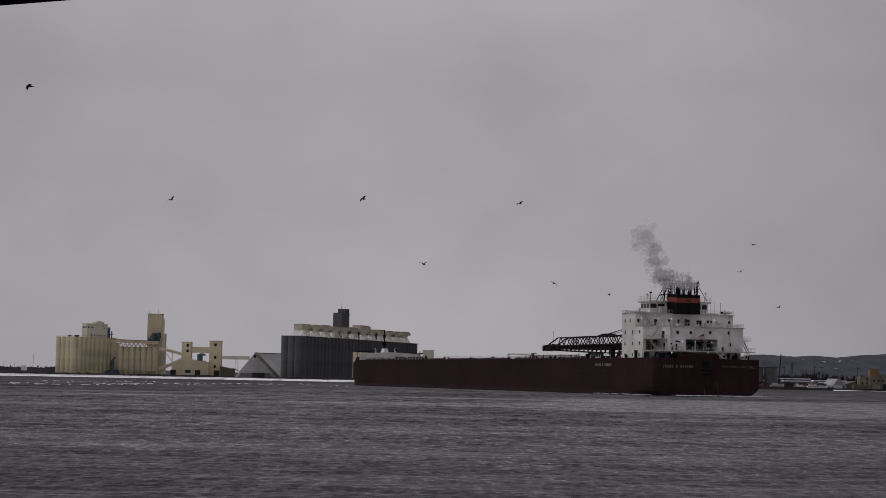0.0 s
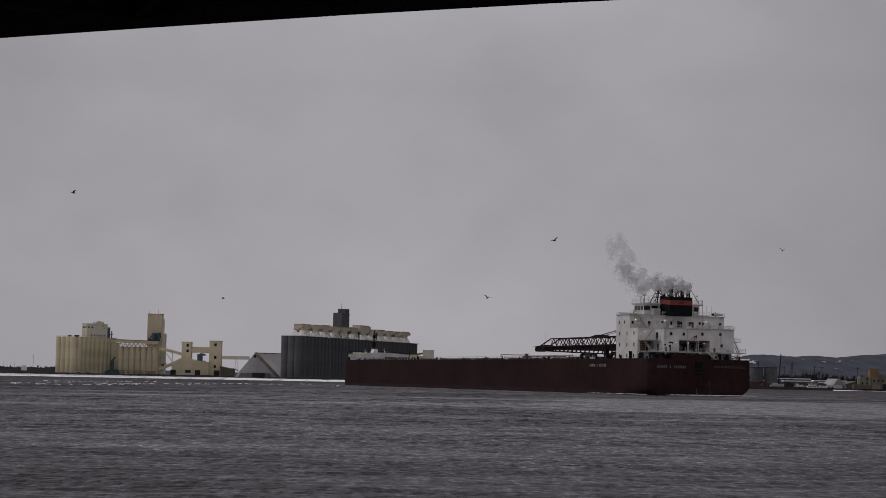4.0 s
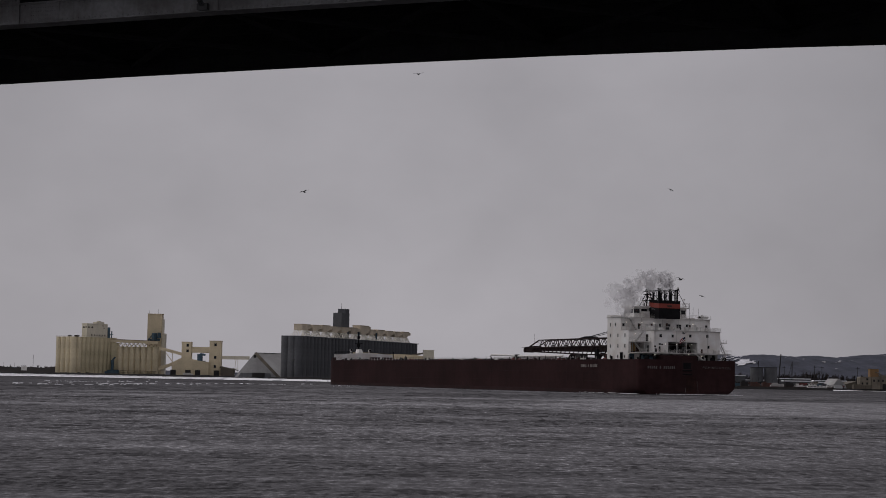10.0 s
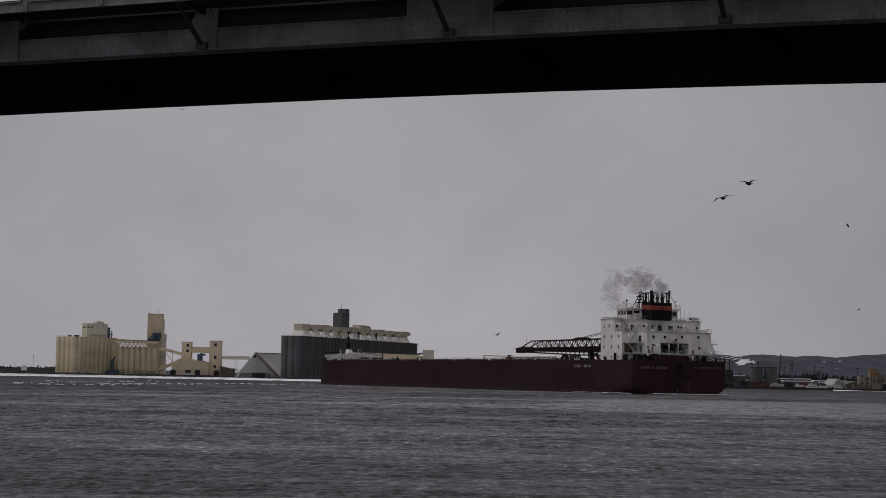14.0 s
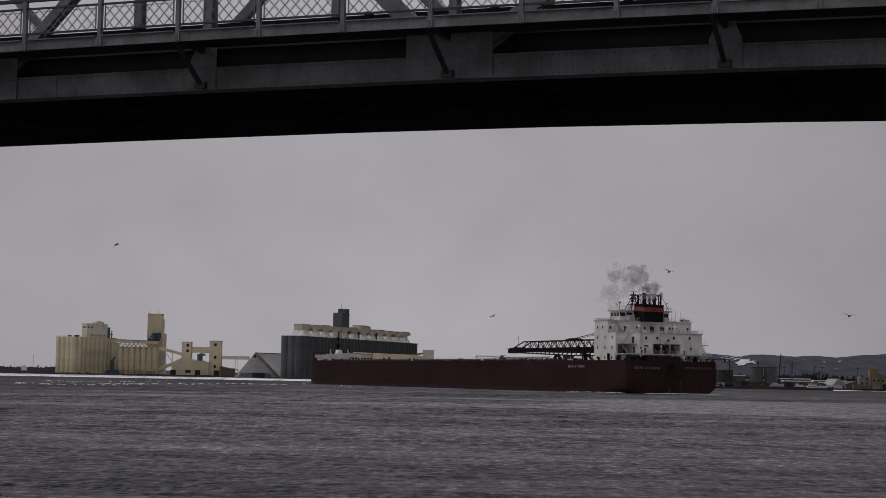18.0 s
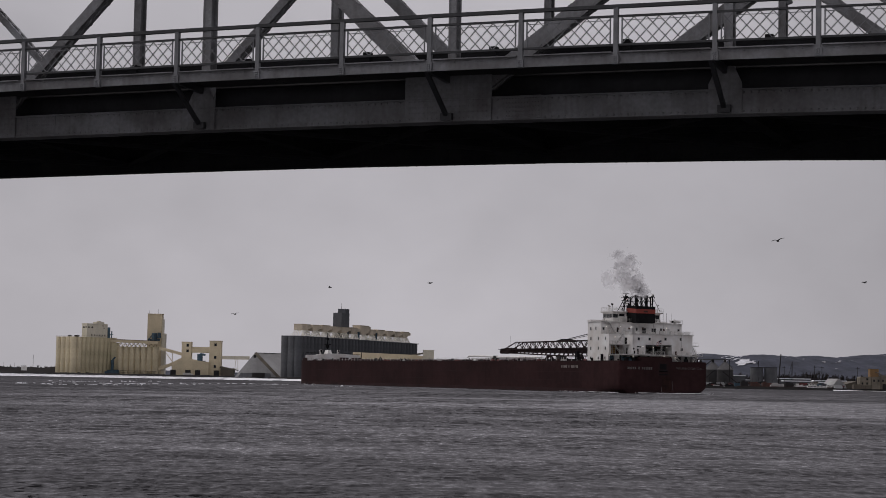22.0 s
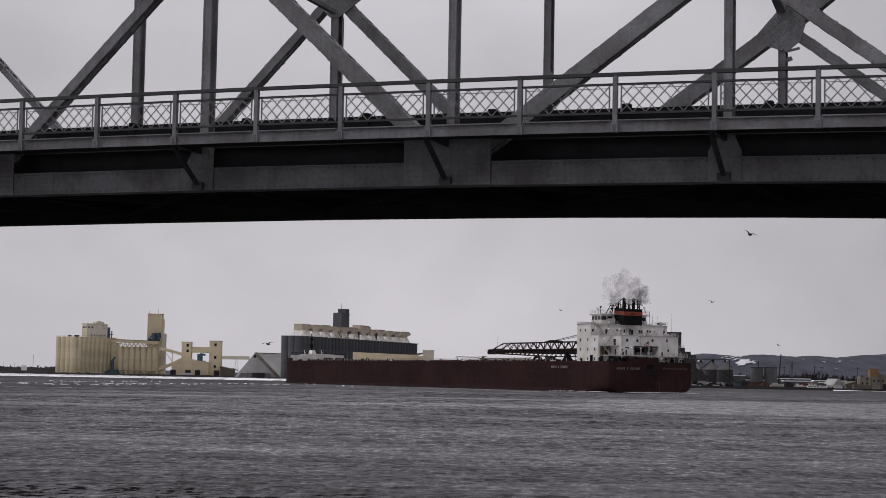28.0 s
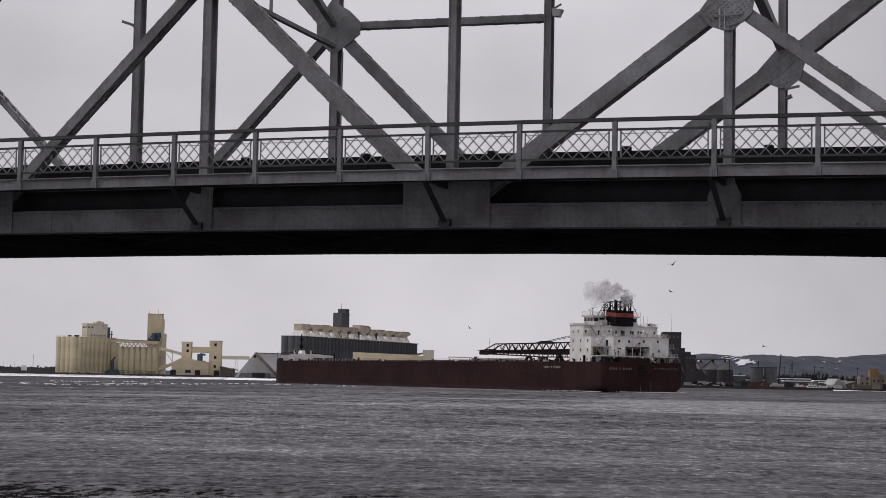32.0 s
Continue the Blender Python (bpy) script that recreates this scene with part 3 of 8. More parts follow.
def snow_patches():
    rng = random.Random(8)
    s = Shape()
    for x, y, w in ((834, 4240, 7), (842, 4208, 6), (870, 4116, 8), (900, 4092, 8), (906, 4110, 5), (940, 4132, 9), (860, 3936, 6), (1040, 4260, 10), (804, 4228, 5), (815, 4236, 4), (890, 4080, 4), (930, 4128, 4), (866, 4090, 4)):
        n = 8
        ring = [(x + 0.55 * w * rng.uniform(0.6, 1.4) * math.cos(6.283 * k / n), y + 1.6 * w * rng.uniform(0.6, 1.3) * math.sin(6.283 * k / n)) for k in range(n)]
        s.add([(a, b, land_z(a, b) + 1.6) for a, b in ring], [tuple(range(n))])
    return tagged(part("snow_patches", s, THIN_SNOW), "small patches of old snow between the trees", "snow", kind="stuff")


snow_patches()


def woods(name, x0, x1, y, depth, count, tall, seed, label):
    """Far bare woods: clumps of fine upright twigs on thin trunks."""
    rng = random.Random(seed)
    s = Shape()
    for _ in range(count):
        x, yy = rng.uniform(x0, x1), y + rng.uniform(0, depth)
        h = tall * rng.uniform(0.55, 1.1) * (0.75 + 0.5 * noise.noise((x * 0.05, 1.0, seed)))
        z = land_z(x, yy) - 0.3
        s.tube((x, yy, z), (x, yy, z + h * 0.7), 0.28, 4, 0.1, cap=False)
        for k in range(13):
            a = rng.uniform(0, 6.283)
            lift = rng.uniform(0.25, 0.8) * h
            r = h * rng.uniform(0.12, 0.34) * (1.1 - lift / h)
            tip = (x + r * math.cos(a), yy + r * math.sin(a), z + lift + h * rng.uniform(0.12, 0.32))
            s.tube((x, yy, z + lift), tip, 0.30, 3, 0.05, cap=False)
            for j in range(3):
                b = (tip[0] + rng.uniform(-1, 1), tip[1] + rng.uniform(-1, 1), tip[2] + rng.uniform(-0.4, 1.2))
                s.tube(((x + tip[0]) / 2, (yy + tip[1]) / 2, (z + lift + tip[2]) / 2), b, 0.20, 3, 0.05, cap=False)
    return tagged(part(name, s, TWIG), label, "woods", kind="stuff")


woods("shore_woods", -520, -318, 1640, 50, 150, 8.5, 1, "low dark band of bare winter trees")
woods("harbour_woods", 280, 480, 1540, 130, 640, 14, 2, "bare winter trees behind the harbour yards")
woods("yard_woods", 190, 330, 1600, 150, 220, 12, 3, "dark bare trees behind the storage tanks")


# ---- elevators and yards on the far shore ----
def window_grid(parent, points, w, h, axis, mat=None):
    """Small dark panes on a wall; each its own mesh on shared data."""
    me = None
    for x, y, z in points:
        if me is None:
            me = (B(-w / 2, w / 2, -0.12, 0.12, -h / 2, h / 2) if axis == 1 else B(-0.12, 0.12, -w / 2, w / 2, -h / 2, h / 2)).mesh("window", mat or DARK_GLASS)
        ob = new("window", me)
        ob.parent, ob.location = parent, (x, y, z)


def silo_mesh(r, h, mat, n=14):
    s = Shape().tube((0, 0, 0), (0, 0, h), r, n)
    s.tube((0, 0, h), (0, 0, h + 0.5), r * 1.03, n)
    return s.mesh("silo", mat, True)


def place(name, me, parent, x, y, z=0.0, label=""):
    ob = new(name, me)
    ob.parent, ob.location = parent, (x, y, z)
    return tagged(ob, label)


def cream_elevator():
    e = thing("grain_elevator", pose(-304.4, 1500, 1.6, 0, 0, 54.5), "cream concrete grain elevator with tall round bins", "grain elevator")
    me, stained = silo_mesh(2.85, 30.6, CREAM, 20), silo_mesh(2.75, 30.6, CREAM_STAINED, 20)
    for i in range(10):
        place("silo", me if i in (0, 1) else stained, e, 2.7 + 5.0 * i, 2.7)
    for j in range(1, 4):
        place("silo", me, e, 2.7, 2.7 + 5.6 * j)
    part("core", B(2.5, 49, 2.7, 21.0, 0, 30.2), CREAM, e)
    part("roof_slab", B(0.3, 50, 0.3, 22.2, 30.6, 31.0), CREAM_STAINED, e)
    part("roof_rail", Shape().beam((0.4, 0.4, 32.0), (50, 0.4, 32.0), 0.1, 0.1).beam((0.4, 0.4, 32.0), (0.4, 22, 32.0), 0.1, 0.1), RUST, e)
    head = part("headhouse", Shape().box(15.5, 39, 1.0, 7.0, 31.0, 42.2).box(15.2, 39.3, 0.7, 7.3, 42.2, 42.6).box(27, 36, 2, 6, 42.6, 44.2).box(30, 33, 2.5, 5, 44.2, 45.0), PALE_BEIGE, e, "pale cream penthouse on the bins")
    window_grid(head, [(17.5 + 3.6 * i, 0.9, 39.4) for i in range(2)], 1.2, 1.3, 1)
    window_grid(head, [(21 + 3.0 * i, 0.9, 33.0) for i in range(6)], 0.9, 1.1, 1)
    window_grid(head, [(15.4, 2.0 + 1.6 * i, 39.4) for i in range(3)], 0.8, 1.2, 0)
    window_grid(head, [(33.5, 0.9, 41.0), (34.8, 0.9, 39.0)], 0.9, 0.9, 1, RUST)
    for x, y, w, h in ((8, 5, 3, 1.3), (17, 3, 2, 1.0), (3, 8, 2, 1.1)):
        part("roof_vent", B(x, x + w, y, y + w, 31.3, 31.3 + h), BROWN_DARK, e)
    part("dust_collector", Shape().tube((41.5, 2, 31.0), (41.5, 2, 40.0), 1.3, 10).tube((45, 2, 31.0), (45, 2, 37), 0.5, 8).box(40.5, 46, 1.2, 2.8, 33.6, 34.2), BLUE_PAINT, e, "dark blue dust collector")
    part("loading_leg", Shape().box(50, 54, -4, -1.5, 0, 12).tube((51.5, -2.6, 12), (51.5, -2.6, 17), 0.9, 8).box(44, 50, -5, -1, 0, 3.2).beam((54, -3, 1), (46, -3, 10), 1.0, 1.0), BLUE_PAINT, e, "blue loading leg at the foot")
    for k, (x, y, r) in enumerate(((4, -3, 2.2), (14, -3, 2.6), (38, -3, 2.4), (1, 8, 2.0))):
        part("shrub_heap", Shape().tube((x, y, 0), (x, y, 1.6), r * 1.3, 9, r * 0.5), SOIL, e)

    b = thing("annex_elevator", pose(-273.6, 1530, 1.6), "row of cream round bins with an open gallery", "grain elevator")
    me2 = silo_mesh(2.6, 23.2, CREAM, 20)
    for i in range(7):
        place("silo", me2, b, 2.6 + 4.9 * i, 3.0)
    part("core", B(3, 32, 3.0, 9, 0, 22.8), CREAM, b)
    part("end_wall", Shape().box(-5.4, 0.4, 2.6, 9, 0, 27.0), CREAM_STAINED, b)
    part("roof_slab", B(0, 34.6, 0.2, 9, 23.7, 24.0), CREAM_STAINED, b)
    part("gallery", Shape().add([(-6, 1.5, 27.6), (34, 1.5, 26.6), (34, 4.5, 26.6), (-6, 4.5, 27.6), (-6, 1.5, 30.0), (34, 1.5, 29.0), (34, 4.5, 29.0), (-6, 4.5, 30.0)],
                                [(3, 2, 1, 0), (4, 5, 6, 7), (0, 1, 5, 4), (1, 2, 6, 5), (2, 3, 7, 6), (3, 0, 4, 7)]), CREAM_FLAT, b, "cream conveyor gallery")
    part("gallery_roof", Shape().beam((-6, 3.0, 30.15), (34, 3.0, 29.15), 3.4, 0.25), RUST, b)
    for i in range(9):
        x = 0.6 + 3.6 * i
        for a, c in ((x, x + 1.7), (x + 3.4, x + 1.7)):
            part("gallery_strut", Shape().beam((a, 1.6, 24.0), (c, 1.6, 27.3), 0.42, 0.42), CREAM_FLAT, b)
            part("gallery_strut", Shape().beam((a + 0.4, 4.2, 24.0), (c + 0.4, 4.2, 27.3), 0.34, 0.34), RUST, b)
    part("low_pipe", Shape().beam((2, -0.6, 3.6), (34, -0.6, 3.6), 0.4, 0.4).beam((2, -0.6, 2.0), (34, -0.6, 2.0), 0.25, 0.25), TAN, b)
    for i in range(6):
        part("pipe_post", Shape().beam((4 + 5.6 * i, -0.6, 0), (4 + 5.6 * i, -0.6, 3.6), 0.25, 0.25), TAN, b)
    part("dust_leg", Shape().tube((-3.4, -1, 4), (-3.4, -1, 12.5), 1.3, 10).tube((-3.4, -1, 12.5), (-1.2, -1, 15), 0.7, 8).box(-7, 2.4, -4, -0.6, 0, 4.2).box(-9, -5, -5, -1, 0, 3.0), BLUE_PAINT, b, "blue dust leg and dark sheds at the foot")

    t = thing("workhouse_tower", pose(-251.1, 1546, 1.6), "tall cream elevator workhouse tower", "tower")
    part("tower_body", Shape().box(0, 12.2, 0, 9, 0, 52.2).box(-0.2, 12.4, -0.2, 9.2, 52.2, 52.8), CREAM_FLAT, t)
    part("side_shaft", Shape().box(12.2, 15.2, 1, 9, 0, 36).box(12.2, 13.4, 2, 8, 36, 48), PALE_BEIGE, t)
    part("dust_collector", Shape().tube((6.5, -2, 22 + 8), (6.5, -2, 36), 2.2, 10).tube((10.5, -2, 32), (10.5, -2, 36.5), 1.5, 10).box(1, 11, -2.5, 0, 29.5, 31).beam((1, -2, 30), (6, -2, 36), 0.7, 0.7), BLUE_PAINT, t, "blue dust collector on a ledge")
    window_grid(t, [(12.35 + 0.0, 3 + 2.4 * i, 45.0) for i in range(2)], 1.6, 4.5, 0)
    part("roof_pole", Shape().tube((1.2, 2, 52.8), (1.2, 2, 55.5), 0.12, 5), ROPE, t)
    part("roof_pole", Shape().tube((8.4, 3, 52.8), (8.4, 3, 56.5), 0.14, 5), ROPE, t)

    c = thing("loading_house", pose(-214.8, 1500, 1.6), "cream loading house with two towers and a bridge", "industrial building")
    part("tower_body", Shape().box(0, 7.8, 0, 8, 0, 28).box(-0.2, 8, -0.2, 8.2, 28, 28.5), CREAM_FLAT, c)
    part("tower_body", Shape().box(23, 32.6, 0, 9, 0, 29.2).box(22.8, 32.8, -0.2, 9.2, 29.2, 29.8), CREAM_FLAT, c)
    window_grid(c, [(5.0, -0.1, 25.5), (5.0, -0.1, 21.0), (28, -0.1, 26.4), (28, -0.1, 16), (28, -0.1, 8.4)], 2.0, 2.2, 1)
    part("bridge_gallery", B(7.8, 23, 2, 6, 19.6, 24.4), CREAM_FLAT, c)
    part("low_house", Shape().box(-7, 23, -2, 8, 0, 11.0).slab([(-7.5, 11.0), (23, 11.0), (23, 11.8), (6, 14.6), (-1, 14.6)], 1, -2.3, 8.3), CREAM_FLAT, c)
    for x in (-6.2, 6.0, 14.0, 29.5):
        part("loading_door", B(x - 2.2, x + 2.2, -2.25, -2.0, 0.1, 5.2), BROWN_DARK, c)
    part("dust_collector", Shape().tube((15.5, -1, 13), (15.5, -1, 18.5), 2.3, 10).tube((15.5, -1, 18.5), (20, -1, 17.8), 0.9, 8).box(10, 20, -2, 2, 11.5, 13), BLUE_PAINT, c, "blue rooftop dust collector")
    part("conveyor", Shape().beam((-19, 3, 23.0), (0, 3, 18.2), 2.6, 2.4), CREAM_FLAT, c, "sloping cream conveyor")
    part("conveyor", Shape().beam((-19, 3, 5.6), (0, 3, 12.8), 2.6, 2.6), CREAM_FLAT, c)
    part("conveyor_strut", Shape().beam((-8, 3, 0), (-8, 3, 19), 0.5, 0.5).beam((-16, 3, 22), (-7, 3, 11), 0.5, 0.5), CREAM_FLAT, c)
    g = part("long_gallery", B(32.6, 56, 2, 5, 14.6, 17.4), PALE_BEIGE, c, "long pale conveyor gallery")
    part("gallery_leg", Shape().beam((44, 2.5, 0), (44.6, 2.5, 14.6), 0.4, 0.4).beam((47, 2.5, 0), (46.4, 2.5, 14.6), 0.4, 0.4).beam((44, 2.5, 7), (47, 2.5, 7), 0.3, 0.3), GALV, g)
    part("shed", Shape().box(33, 44, -3, 5, 0, 7.2).slab([(32, 7.2), (47, 5.4), (47, 6.0), (33, 8.8)], 1, -3.4, 5.4), TAN, c)
    part("parked_truck", Shape().box(3, 9, -9, -6.5, 0.6, 2.8).box(9.2, 11, -9, -6.5, 0.6, 2.2), WHITE_WORN, c)


cream_elevator()


def storage_shed():
    s = thing("storage_shed", pose(-162.2, 1450, 1.6, 0, 0, 0), "grey steep-roofed bulk storage shed", "shed")
    # the ridge runs away from the water
    body = Shape()
    dx, dy = 33.0, 46.0
    front = [(-2.6, 0, 0), (33.6, 0, 0), (13.4, 0, 19.8)]
    back = [(x + dx, y + dy, z) for x, y, z in front]
    body.add(front + back, [(0, 1, 2), (5, 4, 3), (0, 2, 5, 3), (2, 1, 4, 5), (1, 0, 3, 4)])
    part("roof", body, GREY_ROOF, s)
    gable = Shape().add([(-1.8, -0.2, 0), (32.0, -0.2, 0), (13.4, -0.2, 18.9), (-1.8, -0.05, 0), (32.0, -0.05, 0), (13.4, -0.05, 18.9)], [(0, 1, 2), (5, 4, 3), (0, 3, 4, 1), (1, 4, 5, 2), (2, 5, 3, 0)])
    part("gable_wall", gable, GREY_ROOF, s)
    part("front_wall", Shape().slab([(0.2, 0), (27.0, 0), (26.0, 3.6), (2.4, 3.6)], 1, -0.5, -0.2), SLATE_LIGHT, s, "darker grey lower wall")
    part("verge", Shape().beam((33.2, -0.3, 0.2), (13.6, -0.3, 19.6), 0.3, 2.4, (0, 0, 1)), PALE_TAN, s, "paler strip along the gable edge")
    part("door", B(11.6, 21.6, -0.7, -0.5, 0, 3.9), BROWN_DARK, s)
    part("vent_hood", Shape().tube((13.4, -0.6, 16.9), (13.4, 0.2, 16.9), 1.2, 10), BROWN_DARK, s)
    part("ridge_cap", Shape().beam((13.4, 0, 19.9), (13.4 + dx, dy, 19.9), 0.8, 0.35), GREY_WALL, s)


storage_shed()


def slate_elevator():
    turn = math.degrees(math.atan2(217, 82))
    e = thing("grain_elevator", pose(-101.0, 1300, 1.6, 0, 0, turn), "dark grey concrete elevator with cream galleries on struts", "grain elevator")
    long = 232.0
    me, me2 = silo_mesh(3.15, 30.2, SLATE), silo_mesh(3.15, 30.2, SLATE_LIGHT)
    n = 37
    for i in range(n):
        place("silo", me, e, 3.1 + long * i / n, 3.1)
    for j in range(1, 3):
        place("silo", me2, e, 3.1, 3.1 + 5.1 * j, 0, "lighter grey end bin")
    part("core", B(3, long, 3.1, 13.5, 0, 29.9), SLATE, e)
    part("roof_slab", B(0, long + 0.4, 0, 15.2, 30.2, 30.8), SLATE, e)
    # cream gallery boxes, each on its own splayed struts
    count = 12
    for i in range(count):
        x = 6 + 17.7 * i
        big = i == 6
        high = 35.0
        tall = 4.2 + 0.4 * (i % 3 == 2) + (2.6 if big else 0)
        w = 17 if big else 13.6
        box = part("gallery_box", Shape().slab([(x, high), (x + w * 0.5, high), (x + w, high + 1.9), (x + w + 3.4, high + 2.1), (x + w + 3.4, high + tall - 0.7), (x + w, high + tall - 0.3), (x + w, high + tall), (x, high + tall)], 1, 1.6, 8.4).box(x - 0.2, x + w + 0.2, 1.4, 8.6, high + tall, high + tall + 0.3), GALLERY, e)
        for k in (-3, -2, -1, 0, 1, 2, 3):
            part("strut", Shape().beam((x + 0.5, 5.0 + 0.85 * k, high), (x - 1.4, 5.0 + 1.75 * k, 30.8), 0.40, 0.40), GALV, box, "pale splayed steel strut")
            part("strut", Shape().beam((x + w * 0.35 + 1.3 * k, 2.0, high + 0.3), (x + w * 0.35 + 2.5 * k, 0.2, 30.8), 0.42, 0.42), GALV, box)
        for k in (-2, 0, 2):
            part("strut", Shape().beam((x + w - 0.5, 5.0 + 0.85 * k, high), (x + w + 1.4, 5.0 + 1.75 * k, 30.8), 0.42, 0.42), GALV, box)
        if i in (5, 7):
            part("dust_duct", Shape().tube((x + w + 2.4, 2.4, 30.8), (x + w + 2.4, 2.4, 36.5), 0.8, 8).tube((x + w + 2.4, 2.4, 36.5), (x + w - 0.5, 3, 37.5), 0.6, 8), BLUE_PAINT, box)
    part("belt_gallery", B(9, 214, 5.0, 8.2, 36.4, 39.0), GALLERY, e)
    head = part("headhouse", Shape().box(78.4, 93.4, 3, 10, 30.8, 50.4).box(86.2, 93.4, 3.2, 9.6, 50.4, 53.7), SLATE, e, "dark headhouse above the bins")
    window_grid(head, [(80.2 + 3.8 * i, 2.9, 48 - 4 * (i % 2)) for i in range(4)], 1.5, 1.6, 1, SLATE_LIGHT)
    part("mast", Shape().tube((89.5, 8, 53.7), (89.5, 8, 58.4), 0.14, 5), ROPE, head)

    # long low cream shed beside it
    s = thing("dock_shed", pose(-62.5, 1284, 1.6), "long low cream dock shed with a taller end", "shed")
    part("shed_wall", Shape().slab([(0, 0), (49.8, 0), (49.8, 17.6), (44, 18.3), (0, 19.5)], 1, 0, 7), CREAM_FLAT, s)
    part("end_house", Shape().box(49.8, 57.4, -0.5, 8, 0, 21.4).box(49.6, 57.6, -0.7, 8.2, 21.4, 21.9), PALE_BEIGE, s)
    part("conveyor", Shape().beam((42, 1, 18.0), (50, 1, 19.6), 1.6, 1.2), TAN, s)
    part("shed_foot", B(0.5, 49, -0.4, 0, 0, 12.4), BROWN_DARK, s)


slate_elevator()


def right_shore():
    e = thing("grain_elevator", pose(171.4, 1400, 1.6), "sooty dark wooden grain elevator in steps", "grain elevator")
    for z in (12, 20):
        part("belt_course", B(-0.1, 14.3, -0.15, 0.0, z, z + 0.5), SLATE, e)
    body = part("elevator_body", Shape().box(0, 14.2, 0, 14, 0, 39.6).slab([(-0.4, 39.6), (14.6, 39.6), (14.0, 41.2), (0.4, 41.2)], 1, -0.4, 14.4), SOOT, e)
    window_grid(body, [(2 + 3.2 * i, -0.1, 37.6) for i in range(4)], 1.4, 1.8, 1, SLATE_LIGHT)
    window_grid(body, [(2 + 3.2 * i, -0.1, 28) for i in range(4)], 1.2, 1.6, 1, SLATE)
    part("elevator_wing", B(14.2, 17.4, 2, 14, 0, 29.0), SOOT, e)
    part("elevator_wing", Shape().box(17.4, 26.0, 1, 14, 0, 24.0).box(18, 22, 3, 8, 24, 26.2), SOOT, e)
    window_grid(e, [(18.6 + 2.4 * i, 0.9, 21.5) for i in range(3)] + [(15.4, 1.9, 26.0), (19.4, 0.9, 15.0), (23.0, 0.9, 12.0)], 1.1, 1.4, 1, SLATE)
    part("lean_to", Shape().slab([(26, 0), (34, 0), (34, 8.5), (26, 14.0)], 1, 2, 12), SOOT, e)
    part("spout", Shape().beam((24, 0.5, 22), (33, -2, 9), 0.9, 0.9).beam((8, -1.0, 30), (16, -3, 10), 0.8, 0.8), SLATE, e)
    part("aerial_mast", Shape().tube((7, 6, 41.2), (7, 6, 55), 0.16, 5, 0.06), ROPE, e)

    wall = Shape().tube((0, 0, 0), (0, 0, 13.0), 6.4, 24)
    for k in range(8):
        wall.tube((0, 0, 1.4 + 1.5 * k), (0, 0, 1.52 + 1.5 * k), 6.47, 24, cap=False)
    roof = Shape().tube((0, 0, 13.0), (0, 0, 18.8), 6.7, 24, 1.0)
    cap = Shape().tube((0, 0, 18.6), (0, 0, 19.6), 1.2, 10, 1.0).box(-0.9, 0.9, -0.8, 0.8, 19.6, 20.8)
    for k in range(12):
        a = 6.283 * k / 12
        roof.beam((6.6 * math.cos(a), 6.6 * math.sin(a), 13.15), (1.0 * math.cos(a), 1.0 * math.sin(a), 18.95), 0.2, 0.2)
    first = thing("grain_bin", pose(222.4, 1418, 1.6), "round galvanised steel grain bin with a cone roof", "grain bin", "steel grain bins")
    part("bin_wall", wall, BIN_STEEL, first, smooth=True)
    part("bin_roof", roof, GREY_WALL_DIM, first, "paler ribbed cone roof", smooth=True)
    part("roof_cap", cap, BROWN_DARK, first)
    copy_thing(first, pose(216.0, 1440, 1.6))
    copy_thing(first, pose(209.6, 1462, 1.6))
    v = thing("bin_conveyor", pose(0, 0, 0), "thin dark conveyor bridge over the bins", "conveyor")
    part("truss", Shape().beam((196, 1405, 10), (212, 1412, 22.6), 0.5, 0.6).beam((204, 1472, 22.8), (224, 1416, 22.8), 0.5, 0.6).beam((219, 1408, 13), (232, 1408, 3), 0.5, 0.6).beam((200, 1404, 3), (212, 1404, 14), 0.5, 0.6), BROWN_DARK, v)
    part("leg", Shape().beam((196, 1405, 1.6), (196, 1405, 12), 0.6, 0.6).beam((224, 1407, 1.6), (224, 1407, 22.4), 0.5, 0.5), BROWN_DARK, v)

    tank = thing("storage_tank", pose(253.0, 1452, 1.6), "weathered grey concrete storage tank", "storage tank", "twin tanks")
    part("tank_wall", Shape().tube((0, 0, 0), (0, 0, 14.8), 5.1, 20).tube((0, 0, 14.8), (0, 0, 15.3), 5.3, 20), SLATE_LIGHT, tank, smooth=True)
    copy_thing(tank, pose(264.4, 1452, 1.6))
    tb = thing("tank_bridge", pose(258.6, 1452, 16.9), "dark walkway joining the two tanks", "walkway")
    part("walkway", Shape().box(-10.5, 10.5, -1, 1, 0, 0.5).beam((-10, -0.9, 1.5), (10, -0.9, 1.5), 0.15, 0.15).beam((-1.6, 0, -15.3), (-1.6, 0, 0), 0.5, 0.5).beam((1.6, 0, -15.3), (1.6, 0, 0), 0.5, 0.5).beam((-4, 0, 0), (-4, 0, 5.5), 0.4, 0.4).beam((-4, 0, 5.5), (-5.5, 0, 2), 0.3, 0.3), BROWN_DARK, tb)

    m = thing("chimney_stack", pose(273.6, 1470, 1.6), "thin dark steel chimney stack", "chimney")
    part("flue", Shape().tube((0, 0, 0), (2.2, 0, 26.8), 0.6, 8, 0.4), BROWN_DARK, m)
    cr = thing("yard_crane", pose(283, 1460, 1.6), "dark lattice yard crane with raised jib", "crane")
    part("mast", Shape().beam((-0.6, 0, 0), (-0.2, 0, 20.5), 0.22, 0.22).beam((0.9, 0, 0), (0.4, 0, 20.5), 0.22, 0.22).beam((0, 0, 5), (0, 0, 21), 0.3, 0.25), BROWN_DARK, cr)
